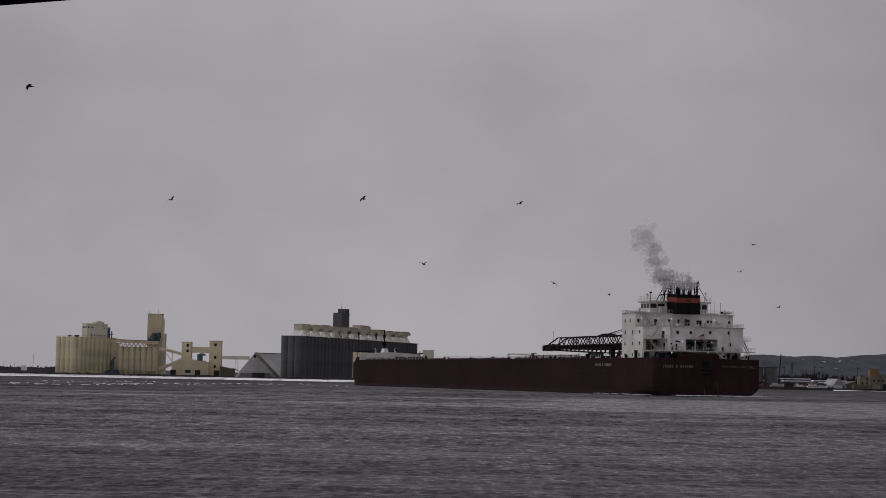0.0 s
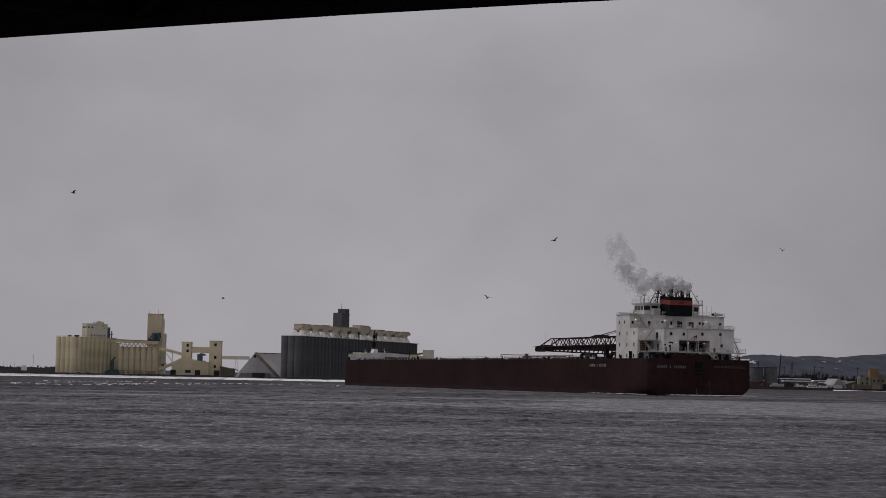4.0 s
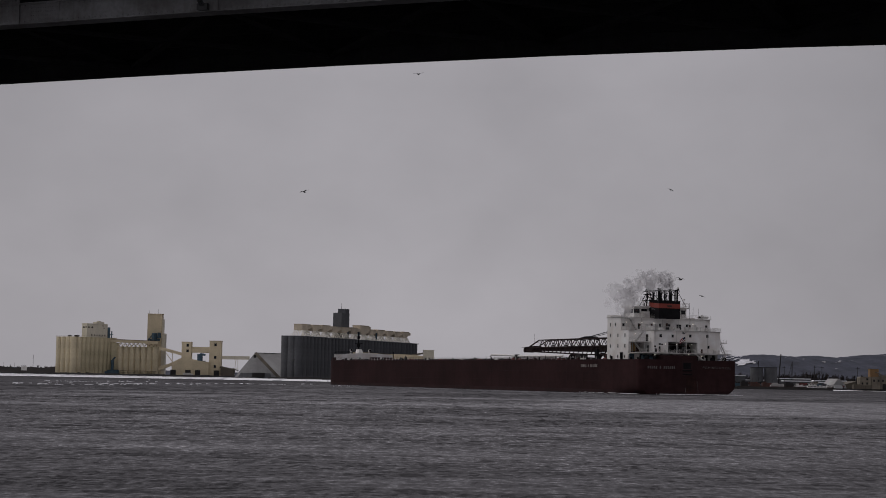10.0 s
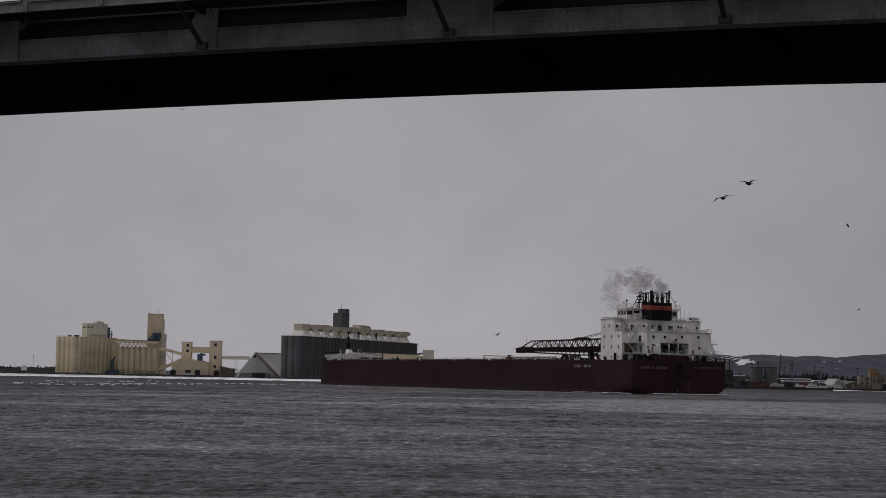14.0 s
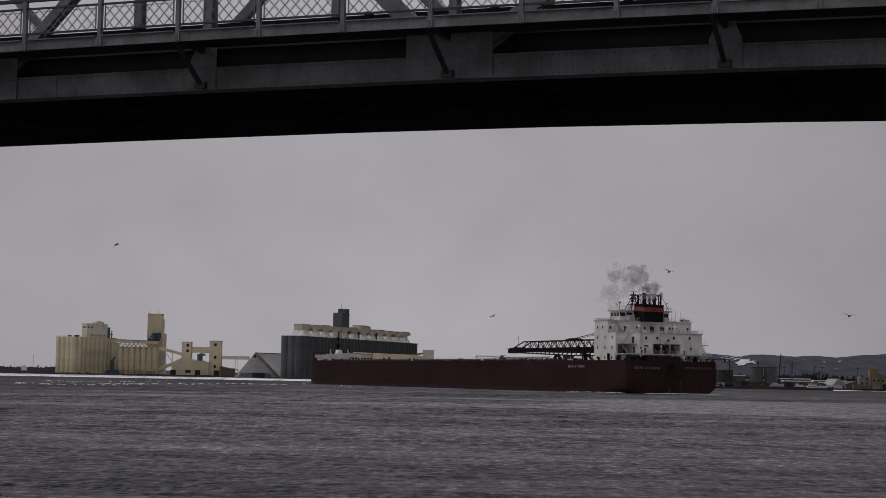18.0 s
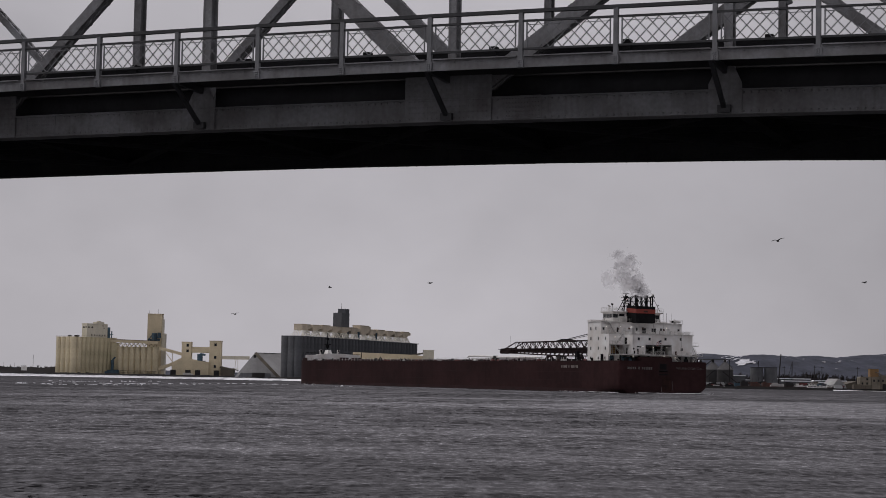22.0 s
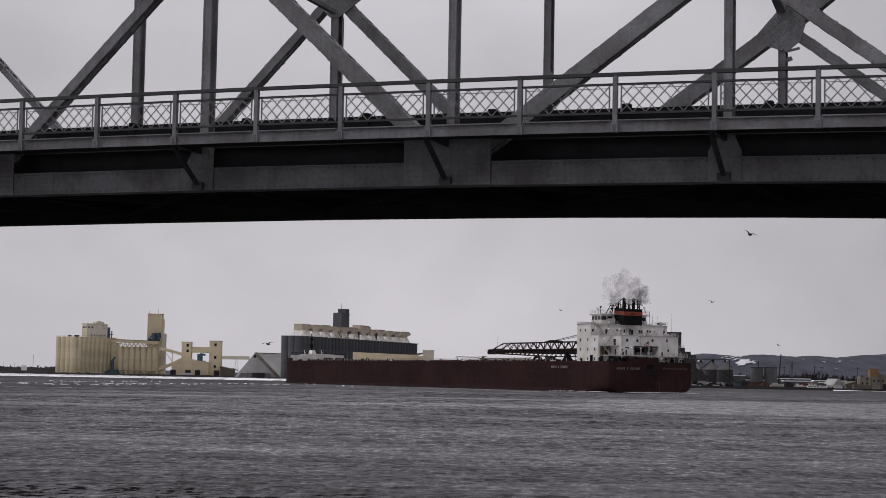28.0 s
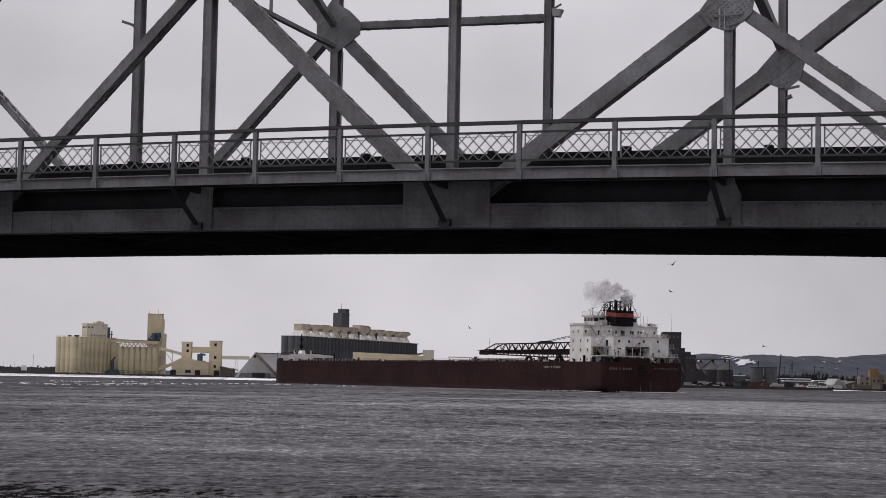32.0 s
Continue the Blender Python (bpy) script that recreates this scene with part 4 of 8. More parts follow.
    part("jib", Shape().beam((-0.2, 0, 20), (-3.0, 0, 8.4), 0.25, 0.3), BROWN_DARK, cr)
    part("cab", Shape().box(-2.6, 2.6, -1.5, 1.5, 0, 4.0).box(-3.2, 3.4, -1.8, 1.8, -0.0, 1.1), RUST, cr)
    pole = thing("utility_pole", pose(302, 1465, 1.6), "dark wooden utility pole with cross-arm", "utility pole", "yard poles")
    part("post", Shape().tube((0, 0, 0), (0, 0, 18), 0.28, 6, 0.18), BROWN_DARK, pole)
    part("cross_arm", Shape().beam((-1.6, 0, 16.6), (1.6, 0, 16.6), 0.22, 0.22), BROWN_DARK, pole)
    for x, y in ((308, 1465), (345, 1500), (240, 1500), (288, 1520)):
        copy_thing(pole, pose(x, y, 1.6))

    b = thing("excursion_boat", pose(271.0, 1350, 0.0) @ Matrix.Diagonal((0.84, 0.64, 0.74, 1)), "dark-hulled excursion boat with white cabins at the quay", "boat")
    part("hull", Shape().add([(0, 0, -0.4), (22, 0, -0.4), (0, 4.5, -0.4), (22, 4.5, -0.4), (-1.6, 0, 2.4), (23.2, 0, 2.1), (-1.6, 4.5, 2.4), (23.2, 4.5, 2.1)],
                             [(0, 2, 3, 1), (4, 5, 7, 6), (0, 1, 5, 4), (2, 6, 7, 3), (0, 4, 6, 2), (1, 3, 7, 5)]), QUAY, b, "dark low hull")
    part("lower_cabin", B(2.5, 20, 0.3, 4.2, 2.3, 4.5), WHITE, b)
    part("upper_cabin", Shape().box(4.0, 11.0, 0.4, 4.1, 4.5, 6.4).box(3.0, 12.4, 0.2, 4.3, 6.4, 6.65), WHITE, b)
    window_grid(b, [(3.6 + 1.25 * i, 0.22, 3.5) for i in range(13)], 0.8, 0.9, 1)
    window_grid(b, [(5.4 + 1.3 * i, 0.32, 5.5) for i in range(5)], 0.85, 0.8, 1)
    part("mast", Shape().tube((6.5, 2, 6.6), (6.5, 2, 9.6), 0.12, 6).beam((5.6, 2, 8.4), (7.4, 2, 8.4), 0.1, 0.1), WHITE_WORN, b)
    g = thing("barge", pose(222.5, 1352, 0), "long low black work barge at the quay", "barge")
    part("hull", Shape().slab([(0, -0.3), (70, -0.3), (71.5, 2.0), (-1.5, 2.0)], 1, 0, 11), QUAY, g)
    part("deck", B(0, 70, 0.4, 10.6, 2.0, 2.3), RUST, g)
    rng = random.Random(5)
    for i, (x, w, h, mat) in enumerate(((2, 5, 3.2, BROWN_DARK), (9, 7, 2.2, RUST), (18, 5, 2.6, RUST), (25, 8, 1.8, GREY_ROOF), (35, 6, 2.6, BROWN_DARK), (43, 4, 1.5, WHITE_WORN))):
        part("deck_cargo", Shape().box(x, x + w, 2, 8, 2.3, 2.3 + h).box(x + 0.5, x + w * 0.6, 3, 6, 2.3 + h, 3.2 + h), mat, g)
    # yard clutter: parked machines, stacks and snow-roofed sheds
    spots = ((196, 1384, 5, 2.6, SLATE_LIGHT), (203, 1386, 7, 3.2, GREY_WALL), (212, 1385, 5, 2.4, RUST), (219, 1390, 6, 3.0, BROWN_DARK), (233, 1388, 8, 3.6, RUST), (243, 1392, 6, 4.4, BROWN_DARK), (252, 1392, 7, 2.6, SLATE_LIGHT),
             (262, 1390, 9, 3.2, BROWN_DARK), (274, 1395, 8, 4.2, BROWN_DARK), (285, 1398, 9, 4.8, TAN), (294, 1400, 6, 3.6, SLATE), (190, 1380, 4, 3.4, RUST))
    for x, y, w, h, mat in spots:
        t = thing("yard_stack", pose(x, y, 1.6, 0, 0, rng.uniform(-12, 12)), "low stack of stored gear in the yard", "stored gear", "yard stacks")
        part("lower_stack", Shape().box(0, w, 0, 4, 0, h * 0.6), mat, t)
        part("upper_stack", Shape().slab([(0.4, h * 0.6), (w * 0.8, h * 0.6), (w * 0.7, h), (0.8, h * 0.9)], 1, 0.5, 3.5), mat, t)
    dark = (BROWN_DARK, RUST, BROWN_DARK, QUAY, STEEL_DARK, SLATE, BROWN_DARK, BOOM_RED)
    for k in range(44):
        x, y = 184 + 2.55 * k + rng.uniform(-1.5, 1.5), rng.uniform(1378, 1412)
        w, h = rng.uniform(1.8, 5.5), rng.uniform(1.2, 3.6) * (1.1 if k < 26 else 0.8)
        mat = dark[rng.randrange(len(dark))]
        t = thing("yard_gear", pose(x, y, 1.6, 0, 0, rng.uniform(-30, 30)), "dark stored machine or load in the yard", "stored gear", "yard gear")
        part("frame", Shape().slab([(0, 0), (w, 0), (w * rng.uniform(0.8, 1), h * 0.55), (w * 0.15, h * 0.5)], 1, 0, 2.6), mat, t)
        part("top", Shape().slab([(w * 0.2, h * 0.5), (w * 0.7, h * 0.5), (w * rng.uniform(0.4, 0.66), h), (w * 0.3, h * rng.uniform(0.7, 1))], 1, 0.4, 2.2), mat, t)
        if k % 4 == 0:
            part("upright", Shape().beam((w * 0.5, 1, h * 0.5), (w * rng.uniform(0.2, 0.9), 1, h + rng.uniform(2, 5)), 0.25, 0.25), BROWN_DARK, t)
    for k in range(34):
        x, y = 186 + 3.45 * k + rng.uniform(-1.6, 1.6), rng.uniform(1376, 1394)
        w, h = rng.uniform(2.2, 6.0), rng.uniform(0.9, 2.4)
        mat = (SNOW, WHITE_WORN, GREY_WALL, SLATE_LIGHT, RUST_RED, GREY_ROOF)[rng.randrange(6)]
        t = thing("stored_boat" if k % 3 else "snow_heap", pose(x, y, 1.6, 0, 0, rng.uniform(-20, 20)), "small boat laid up for winter in the yard" if k % 3 else "low heap of dirty ploughed snow", "boat" if k % 3 else "snow", "laid-up boats" if k % 3 else "snow heaps")
        if k % 3:
            part("hull", Shape().slab([(0.3 * w, 0.3), (w * 0.9, 0.3), (w * 1.1, h * 0.62), (0, h * 0.55)], 1, 0, 2.0), mat, t)
            part("cabin", Shape().slab([(w * 0.25, h * 0.6), (w * 0.7, h * 0.6), (w * 0.6, h), (w * 0.3, h)], 1, 0.3, 1.7), WHITE_WORN if k % 2 else mat, t)
        else:
            part("heap", Shape().tube((w / 2, 1, 0), (w / 2, 1, h * 0.7), w * 0.55, 9, w * 0.2), SNOW, t)
    # cars, pick-ups and containers parked along the yard
    paints = (RUST_RED, WHITE_WORN, GREY_ROOF, BROWN_DARK, SLATE_LIGHT, GREY_WALL, RUST_RED, BLUE_PAINT, STEEL_DARK, GREY_WALL)
    for k in range(48):
        x, y = 186 + 2.5 * k + rng.uniform(-1.2, 1.2), 1376 + 5.0 * (k % 3) + rng.uniform(0, 2)
        mat, big = paints[rng.randrange(10)], k % 5 == 0
        t = thing("container" if big else "parked_vehicle", pose(x, y, 1.65 + 0.55 * (k % 3), 0, 0, rng.uniform(-15, 15)), "small weathered container on the harbour yard" if big else "small vehicle parked on the harbour yard", "container" if big else "vehicle", "yard containers" if big else "parked vehicles")
        if big:
            part("body", Shape().box(0, 5.6, 0, 2.4, 0, 2.5).box(-0.1, 5.7, -0.1, 2.5, 2.5, 2.62), mat, t)
            part("base", B(0.2, 5.4, 0.2, 2.2, -1.2, 0.0), BROWN_DARK, t)
        else:
            part("body", Shape().slab([(0, 0.35), (4.4, 0.35), (4.4, 0.95), (3.3, 1.1), (0.2, 1.05)], 1, 0, 1.8), mat, t)
            part("cabin", Shape().slab([(0.9, 1.05), (3.2, 1.05), (2.7, 1.75), (1.2, 1.75)], 1, 0.15, 1.65), DARK_GLASS if k % 2 else mat, t)
            part("base", Shape().box(0.5, 1.1, 0.1, 1.7, -1.2, 0.4).box(3.2, 3.8, 0.1, 1.7, -1.2, 0.4), BROWN_DARK, t)
    for x, y, w, h in ((222, 1440, 20, 9.2), (243, 1500, 26, 6.0), (273, 1440, 22, 5.6), (296, 1446, 15, 5.0), (276, 1500, 30, 7.6), (312, 1510, 26, 6.5)):
        t = thing("low_warehouse", pose(x, y, 1.6), "low warehouse with a snowy flat roof", "warehouse", "low warehouses")
        part("wall", B(0, w, 0, 14, 0, h - 0.8), SLATE_LIGHT, t)
        part("roof", Shape().slab([(-0.5, h - 0.8), (w + 0.5, h - 0.8), (w, h), (0, h)], 1, -0.5, 14.5), SNOW, t, "snow-covered roof")

    s = thing("gable_shed", pose(299.5, 1392, 1.6, 0, 0, 16), "pale gabled metal shed", "shed")
    s.matrix_world = s.matrix_world @ Matrix.Diagonal((0.85, 0.85, 0.85, 1))
    part("roof", Shape().slab([(0, 0.0), (16.0, 0.0), (15.2, 2.6), (9.0, 8.8), (7.4, 8.8)], 1, 0, 20), GREY_ROOF, s)
    part("front_wall", Shape().slab([(1.4, 0), (15.4, 0), (14.6, 2.6), (8.6, 8.2), (7.6, 8.0)], 1, -0.35, -0.02), GREY_WALL, s)
    part("lean_to", Shape().slab([(16, 0), (27, 0), (27, 6.8), (16, 4.0)], 1, 3, 18), TAN, s)
    y = thing("cement_plant", pose(322.6, 1374, 1.6), "tan and ochre block plant buildings", "industrial building")
    part("yard_wall", Shape().box(-11, 2.6, -6, -2, 0, 2.8).box(-10.8, -6, -5.5, -2.5, 2.8, 3.4), TAN, y, "low brown yard wall")
    cream = part("low_house", Shape().slab([(-5.1, 0), (3.9, 0), (3.9, 9.2), (-4.2, 9.3), (-5.1, 8.6)], 1, 0, 9), PALE_TAN, y, "pale tan house")
    window_grid(cream, [(-3.0, -0.1, 4.2), (0.6, -0.1, 4.2), (0.6, -0.1, 7.4)], 1.2, 1.5, 1)
    block = part("main_block", Shape().box(4.1, 26, -1, 12, 0, 9.3).box(9.5, 26, 2, 11, 9.3, 10.6), PALE_TAN, y)
    window_grid(block, [(5.6 + 3.4 * i, -1.1, 6.4) for i in range(5)], 1.3, 1.6, 1, BROWN_DARK)
    part("loading_door", B(12.0, 15.0, -1.2, -1.0, 0.1, 4.0), BROWN_DARK, block)
    part("ochre_tower", Shape().box(3.4, 9.8, 2, 9, 9.35, 14.9).box(3.2, 10.0, 1.8, 9.2, 14.9, 15.3), OCHRE, y, "ochre tower block")
    part("side_pipe", Shape().tube((10.6, -1.6, 0), (10.6, -1.6, 11.5), 0.5, 8).beam((10.6, -1.6, 11.5), (7.0, 1.6, 13.0), 0.6, 0.6), TAN, y)


right_shore()


def left_details():
    p = thing("radio_mast", pose(-380, 1690, 1.6), "thin red and white radio mast", "mast")
    part("pole", Shape().tube((0, 0, 0), (0, 0, 17), 0.25, 5, 0.12), ROPE, p)
    for x in (-414, -405, -395):
        q = thing("utility_pole", pose(x, 1680, 1.6), "thin dark utility pole", "utility pole", "far poles")
        part("post", Shape().tube((0, 0, 0), (0, 0, 9.5), 0.16, 5, 0.1), BROWN_DARK, q)
    s = thing("warning_sign", pose(-341, 1484, 2.4), "small white notice board on the quay", "sign")
    part("board", B(-2.2, 2.2, 0, 0.3, 1.5, 5.0), WHITE_WORN, s)
    part("post", Shape().beam((-1.4, 0.4, 0), (-1.4, 0.4, 4.5), 0.25, 0.25).beam((1.4, 0.4, 0), (1.4, 0.4, 4.5), 0.25, 0.25), BROWN_DARK, s)
    # plain bank standing in for the dark band of trees and hedge
    h = thing("coal_bank", pose(-390, 1560, 1.6), "long low dark bank standing in for a treeline", "heap")
    bank = Shape()
    rng = random.Random(3)
    rows = [(x, 5.4 + 1.1 * noise.noise((x * 0.06, 0.3, 0)) + 0.8 * noise.noise((x * 0.3, 1.3, 0))) for x in range(-120, 72, 4)]
    for (x0, z0), (x1, z1) in zip(rows, rows[1:]):
        bank.add([(x0, -10, 0), (x1, -10, 0), (x1, 0, z1), (x0, 0, z0), (x1, 14, z1 - 1), (x0, 14, z0 - 1), (x1, 24, 0), (x0, 24, 0)], [(0, 1, 2, 3), (3, 2, 4, 5), (5, 4, 6, 7)])
    part("bank", bank, SOIL, h)


left_details()


# ---- the lift bridge span ----
PANEL, BAY = 7.36, 2.4533
NEAR, FAR = 1.9, 10.1


def camber(s, far=False):
    return -(0.00062 if far else 0.00040) * (s - 3) ** 2 if s > 3 else -0.00022 * (s - 3) ** 2


span = thing("lift_bridge_span", pose(-11.79, 50.02, 0) @ pose(0, 0, 0, 0, 0, -22.13), "grey riveted steel truss span of a lift bridge", "bridge")
V0 = 4.78
NODES = [V0 + PANEL * k for k in range(-5, 6)]  # uprights


def rivet_line(shape, p, q, n, out, r=0.028):
    p, q, out = Vector(p), Vector(q), Vector(out).normalized()
    d = (q - p).normalized()
    side = d.cross(out)
    for i in range(n):
        c = p + (q - p) * (i + 0.5) / n
        shape.add([c - d * r - side * r, c + d * r - side * r, c + d * r + side * r, c - d * r + side * r, c + out * r * 0.9], [(0, 1, 4), (1, 2, 4), (2, 3, 4), (3, 0, 4)])


def laced_member(p, q, depth, width):
    """Two riveted side plates joined by lacing bars; depth lies in the truss plane, width across it."""
    p, q = Vector(p), Vector(q)
    d = (q - p).normalized()
    across = Vector((0, 1, 0))
    inplane = d.cross(across).normalized()
    s = Shape()
    for k in (-1, 1):
        off = across * (k * width / 2)
        s.beam(p + off, q + off, 0.03, depth, inplane)
        for e in (-1, 1):
            lip = off + inplane * (e * (depth / 2 - 0.02)) - across * (k * 0.05)
            s.beam(p + lip, q + lip, 0.10, 0.04, inplane)
    n = max(2, int((q - p).length / (width * 1.15)))
    for e in (-1, 1):
        for i in range(n):
            a = p + (q - p) * i / n + inplane * (e * depth / 2) + across * (width / 2) * (1 if i % 2 else -1)
            b = p + (q - p) * (i + 1) / n + inplane * (e * depth / 2) - across * (width / 2) * (1 if i % 2 else -1)
            s.beam(a, b, 0.07, 0.02, inplane)
    m = int((q - p).length / 0.21)
    for e in (-1, 1):
        base = inplane * (e * (depth / 2 - 0.06)) - across * (width / 2 + 0.016)
        rivet_line(s, p + base, q + base, m, (0, -1, 0), 0.021)
        edge = inplane * (e * (depth / 2 + 0.0)) - across * (width / 2 - 0.04)
        rivet_line(s, p + edge, q + edge, m // 2, inplane * e, 0.034)
    return s


def plated_upright(s, n, z0, z1, half):
    """A built-up column: front and back plates on a recessed web, with edge angles."""
    u = Shape()
    for y in (n - 0.17, n + 0.17):
        u.box(s - half, s + half, y - 0.016, y + 0.016, z0, z1)
    u.box(s - 0.018, s + 0.018, n - 0.154, n + 0.154, z0, z1)
    for x in (s - half + 0.02, s + half - 0.02):
        for y, k in ((n - 0.186, -1), (n + 0.154, -1)):
            u.box(x - 0.02, x + 0.02, y - 0.01, y, z0, z1)
    for x in (s - half * 0.55, s + half * 0.55):
        rivet_line(u, (x, n - 0.187, z0 + 0.2), (x, n - 0.187, z1), int((z1 - z0) / 0.30), (0, -1, 0), 0.02)
    return u


# members: place and height of the lower end, then of the upper end, and depth
DIAGONALS = {(False, 1, -1): (12.28, 7.5, 4.88, 14.45, 0.45), (False, 1, 1): (12.24, 7.55, 19.5, 12.72, 0.44), (False, 3, -1): (26.76, 7.32, 19.5, 12.73, 0.33),
             (True, -1, 1): (-2.2, 7.53, 4.75, 14.4, 0.28), (True, 1, -1): (11.83, 7.5, 4.67, 14.45, 0.36), (True, 1, 1): (11.98, 7.55, 19.18, 12.53, 0.46),
             (True, 3, -1): (26.5, 7.1, 19.18, 12.62, 0.30), (True, -1, -1): (-2.68, 7.53, -9.94, 14.48, 0.21)}
UPPER = {(True, 2, 1): (19.18, 12.48, 26.86, 18.24, 0.52), (True, 0, -1): (4.75, 14.3, -2.58, 22.1, 0.46), (False, 2, 1): (19.5, 12.72, 26.86, 17.6, 0.40)}
GUSSETS = {(True, 0): [(4.18, 14.62), (4.19, 14.1), (4.64, 13.63), (4.97, 13.62), (5.72, 14.13), (5.74, 14.53), (5.34, 14.92), (4.7, 15.3)],
           (False, 2): [(18.79, 12.45), (19.08, 12.09), (19.41, 11.96), (19.67, 11.95), (20.14, 12.36), (20.2, 12.69), (20.0, 13.25), (19.6, 13.4), (19.02, 12.76)],
           (True, 2): [(18.49, 12.33), (18.83, 11.95), (19.14, 11.82), (19.42, 11.81), (19.74, 12.06), (19.89, 12.54), (19.70, 13.14), (19.2, 13.12)]}


def rivet_field(shape, outline, y, turn):
    """Rows of rivets all over a plate, along its main member."""
    c, d = math.cos(radians(turn)), math.sin(radians(turn))
    m = len(outline)
    mx, mz = sum(p[0] for p in outline) / m, sum(p[1] for p in outline) / m
    spin = sum(outline[i][0] * outline[(i + 1) % m][1] - outline[(i + 1) % m][0] * outline[i][1] for i in range(m))
    for i in range(-14, 15):
        for k in range(-14, 15):
            if k % 4 == 3:
                continue
            x, z = mx + c * 0.105 * i - d * 0.085 * k, mz + d * 0.105 * i + c * 0.085 * k
            inside = True
            for (ax, az), (bx, bz) in zip(outline, outline[1:] + outline[:1]):
                cross = ((bx - ax) * (z - az) - (bz - az) * (x - ax)) / math.hypot(bx - ax, bz - az)
                inside = inside and (cross if spin > 0 else -cross) > 0.06
            if inside:
                rivet_line(shape, (x - 0.02, y, z), (x + 0.02, y, z), 1, (0, -1, 0), 0.026)


def truss(n, far):
    def at(k):
        return V0 + PANEL * k - ({1: 0.16, 2: 0.32, 3: 0.12}.get(k, 0.0) if far else 0)

    for k in range(-5, 6):
        s = at(k)
        zc = camber(s, far)
        bottom = 7.52 + zc
        if k < 5:
            s2 = at(k + 1)
            z2 = camber(s2, far)
            chord = Shape()
            for y in (-0.24, 0.24):
                chord.add([(s + 0.01, n + y - 0.02, 7.2 + zc), (s2 - 0.01, n + y - 0.02, 7.2 + z2), (s2 - 0.01, n + y + 0.02, 7.2 + z2), (s + 0.01, n + y + 0.02, 7.2 + zc),
                           (s + 0.01, n + y - 0.02, 7.78 + zc), (s2 - 0.01, n + y - 0.02, 7.78 + z2), (s2 - 0.01, n + y + 0.02, 7.78 + z2), (s + 0.01, n + y + 0.02, 7.78 + zc)],
                          [(3, 2, 1, 0), (4, 5, 6, 7), (0, 1, 5, 4), (1, 2, 6, 5), (2, 3, 7, 6), (3, 0, 4, 7)])
            low = 7.21 if not far else 7.165
            chord.beam((s, n, low + zc), (s2, n, low + z2), 0.56, 0.03)
            chord.beam((s, n, 7.795 + zc), (s2, n, 7.795 + z2), 0.66, 0.035)
            if far:
                chord.beam((s, n, 7.19 + zc), (s2, n, 7.19 + z2), 0.5, 0.03)
                rivet_line(chord, (s, n + 0.25, low - 0.015 + zc), (s2, n + 0.25, low - 0.015 + z2), 22, (0, 0, -1), 0.02)
            for z in (7.26, 7.73):
                rivet_line(chord, (s, n - 0.265, z + zc), (s2, n - 0.265, z + z2), 40, (0, -1, 0))
            # far chord, splices and gussets take the darker copy as painted shade
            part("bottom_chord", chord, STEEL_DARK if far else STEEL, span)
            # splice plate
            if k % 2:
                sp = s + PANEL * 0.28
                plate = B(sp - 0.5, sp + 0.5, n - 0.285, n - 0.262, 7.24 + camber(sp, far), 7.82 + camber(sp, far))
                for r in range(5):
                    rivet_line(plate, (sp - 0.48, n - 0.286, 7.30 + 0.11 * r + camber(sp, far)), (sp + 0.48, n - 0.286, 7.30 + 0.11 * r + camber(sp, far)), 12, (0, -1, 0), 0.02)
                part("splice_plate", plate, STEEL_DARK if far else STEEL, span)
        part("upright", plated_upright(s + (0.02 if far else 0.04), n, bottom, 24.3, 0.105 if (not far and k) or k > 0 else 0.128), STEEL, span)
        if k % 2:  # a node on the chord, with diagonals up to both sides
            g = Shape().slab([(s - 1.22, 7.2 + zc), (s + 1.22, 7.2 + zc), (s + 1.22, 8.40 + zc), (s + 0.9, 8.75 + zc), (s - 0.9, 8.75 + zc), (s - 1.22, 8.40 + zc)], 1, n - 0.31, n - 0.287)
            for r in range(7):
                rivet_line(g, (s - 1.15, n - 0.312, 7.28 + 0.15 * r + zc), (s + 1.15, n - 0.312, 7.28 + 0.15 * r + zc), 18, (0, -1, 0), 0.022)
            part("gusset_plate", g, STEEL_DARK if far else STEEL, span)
            for side in (-1, 1):
                if -5 <= k + side <= 5:
                    given = (s + 0.1 * side, 7.53 + zc, at(k + side), JOINT_Z(k + side) + 0.03, 0.28)
                    s0, z0, s1, z1, deep = DIAGONALS.get((far, k, side), given)
                    part("diagonal", laced_member((s0, n, z0), (s1, n, z1), deep, 0.34), STEEL, span)
        else:
            j = JOINT_Z(k)
            outline = GUSSETS.get((far, k)) or [(s - 0.2, j - 0.62), (s + 0.2, j - 0.62), (s + 0.72, j - 0.2), (s + 0.6, j + 0.32), (s + 0.34, j + 0.7), (s - 0.34, j + 0.7), (s - 0.6, j + 0.32), (s - 0.72, j - 0.2)]
            g = Shape().slab(outline, 1, n - 0.235, n - 0.205)
            rivet_field(g, outline, n - 0.236, 38)
            part("gusset_plate", g, STEEL, span)
            for side in (-1, 1):
                if -5 <= k + side <= 5 and (far, k, side) not in ((True, 2, -1), (True, 0, 1)):
                    s0, z0, s1, z1, deep = UPPER.get((far, k, side), (s, j, at(k + side), 24.0, 0.40))
                    part("upper_diagonal", laced_member((s0, n, z0), (s1, n, z1), deep, 0.34), STEEL, span)
    part("top_chord", Shape().beam((NODES[0], n, 24.3), (NODES[-1], n, 24.3), 0.6, 0.7), STEEL, span)


def JOINT_Z(k):
    return {-4: 15.0, -2: 14.45, 0: 14.4, 2: 12.70, 4: 11.4}.get(k, 14.0)


truss(NEAR, False)
truss(FAR, True)
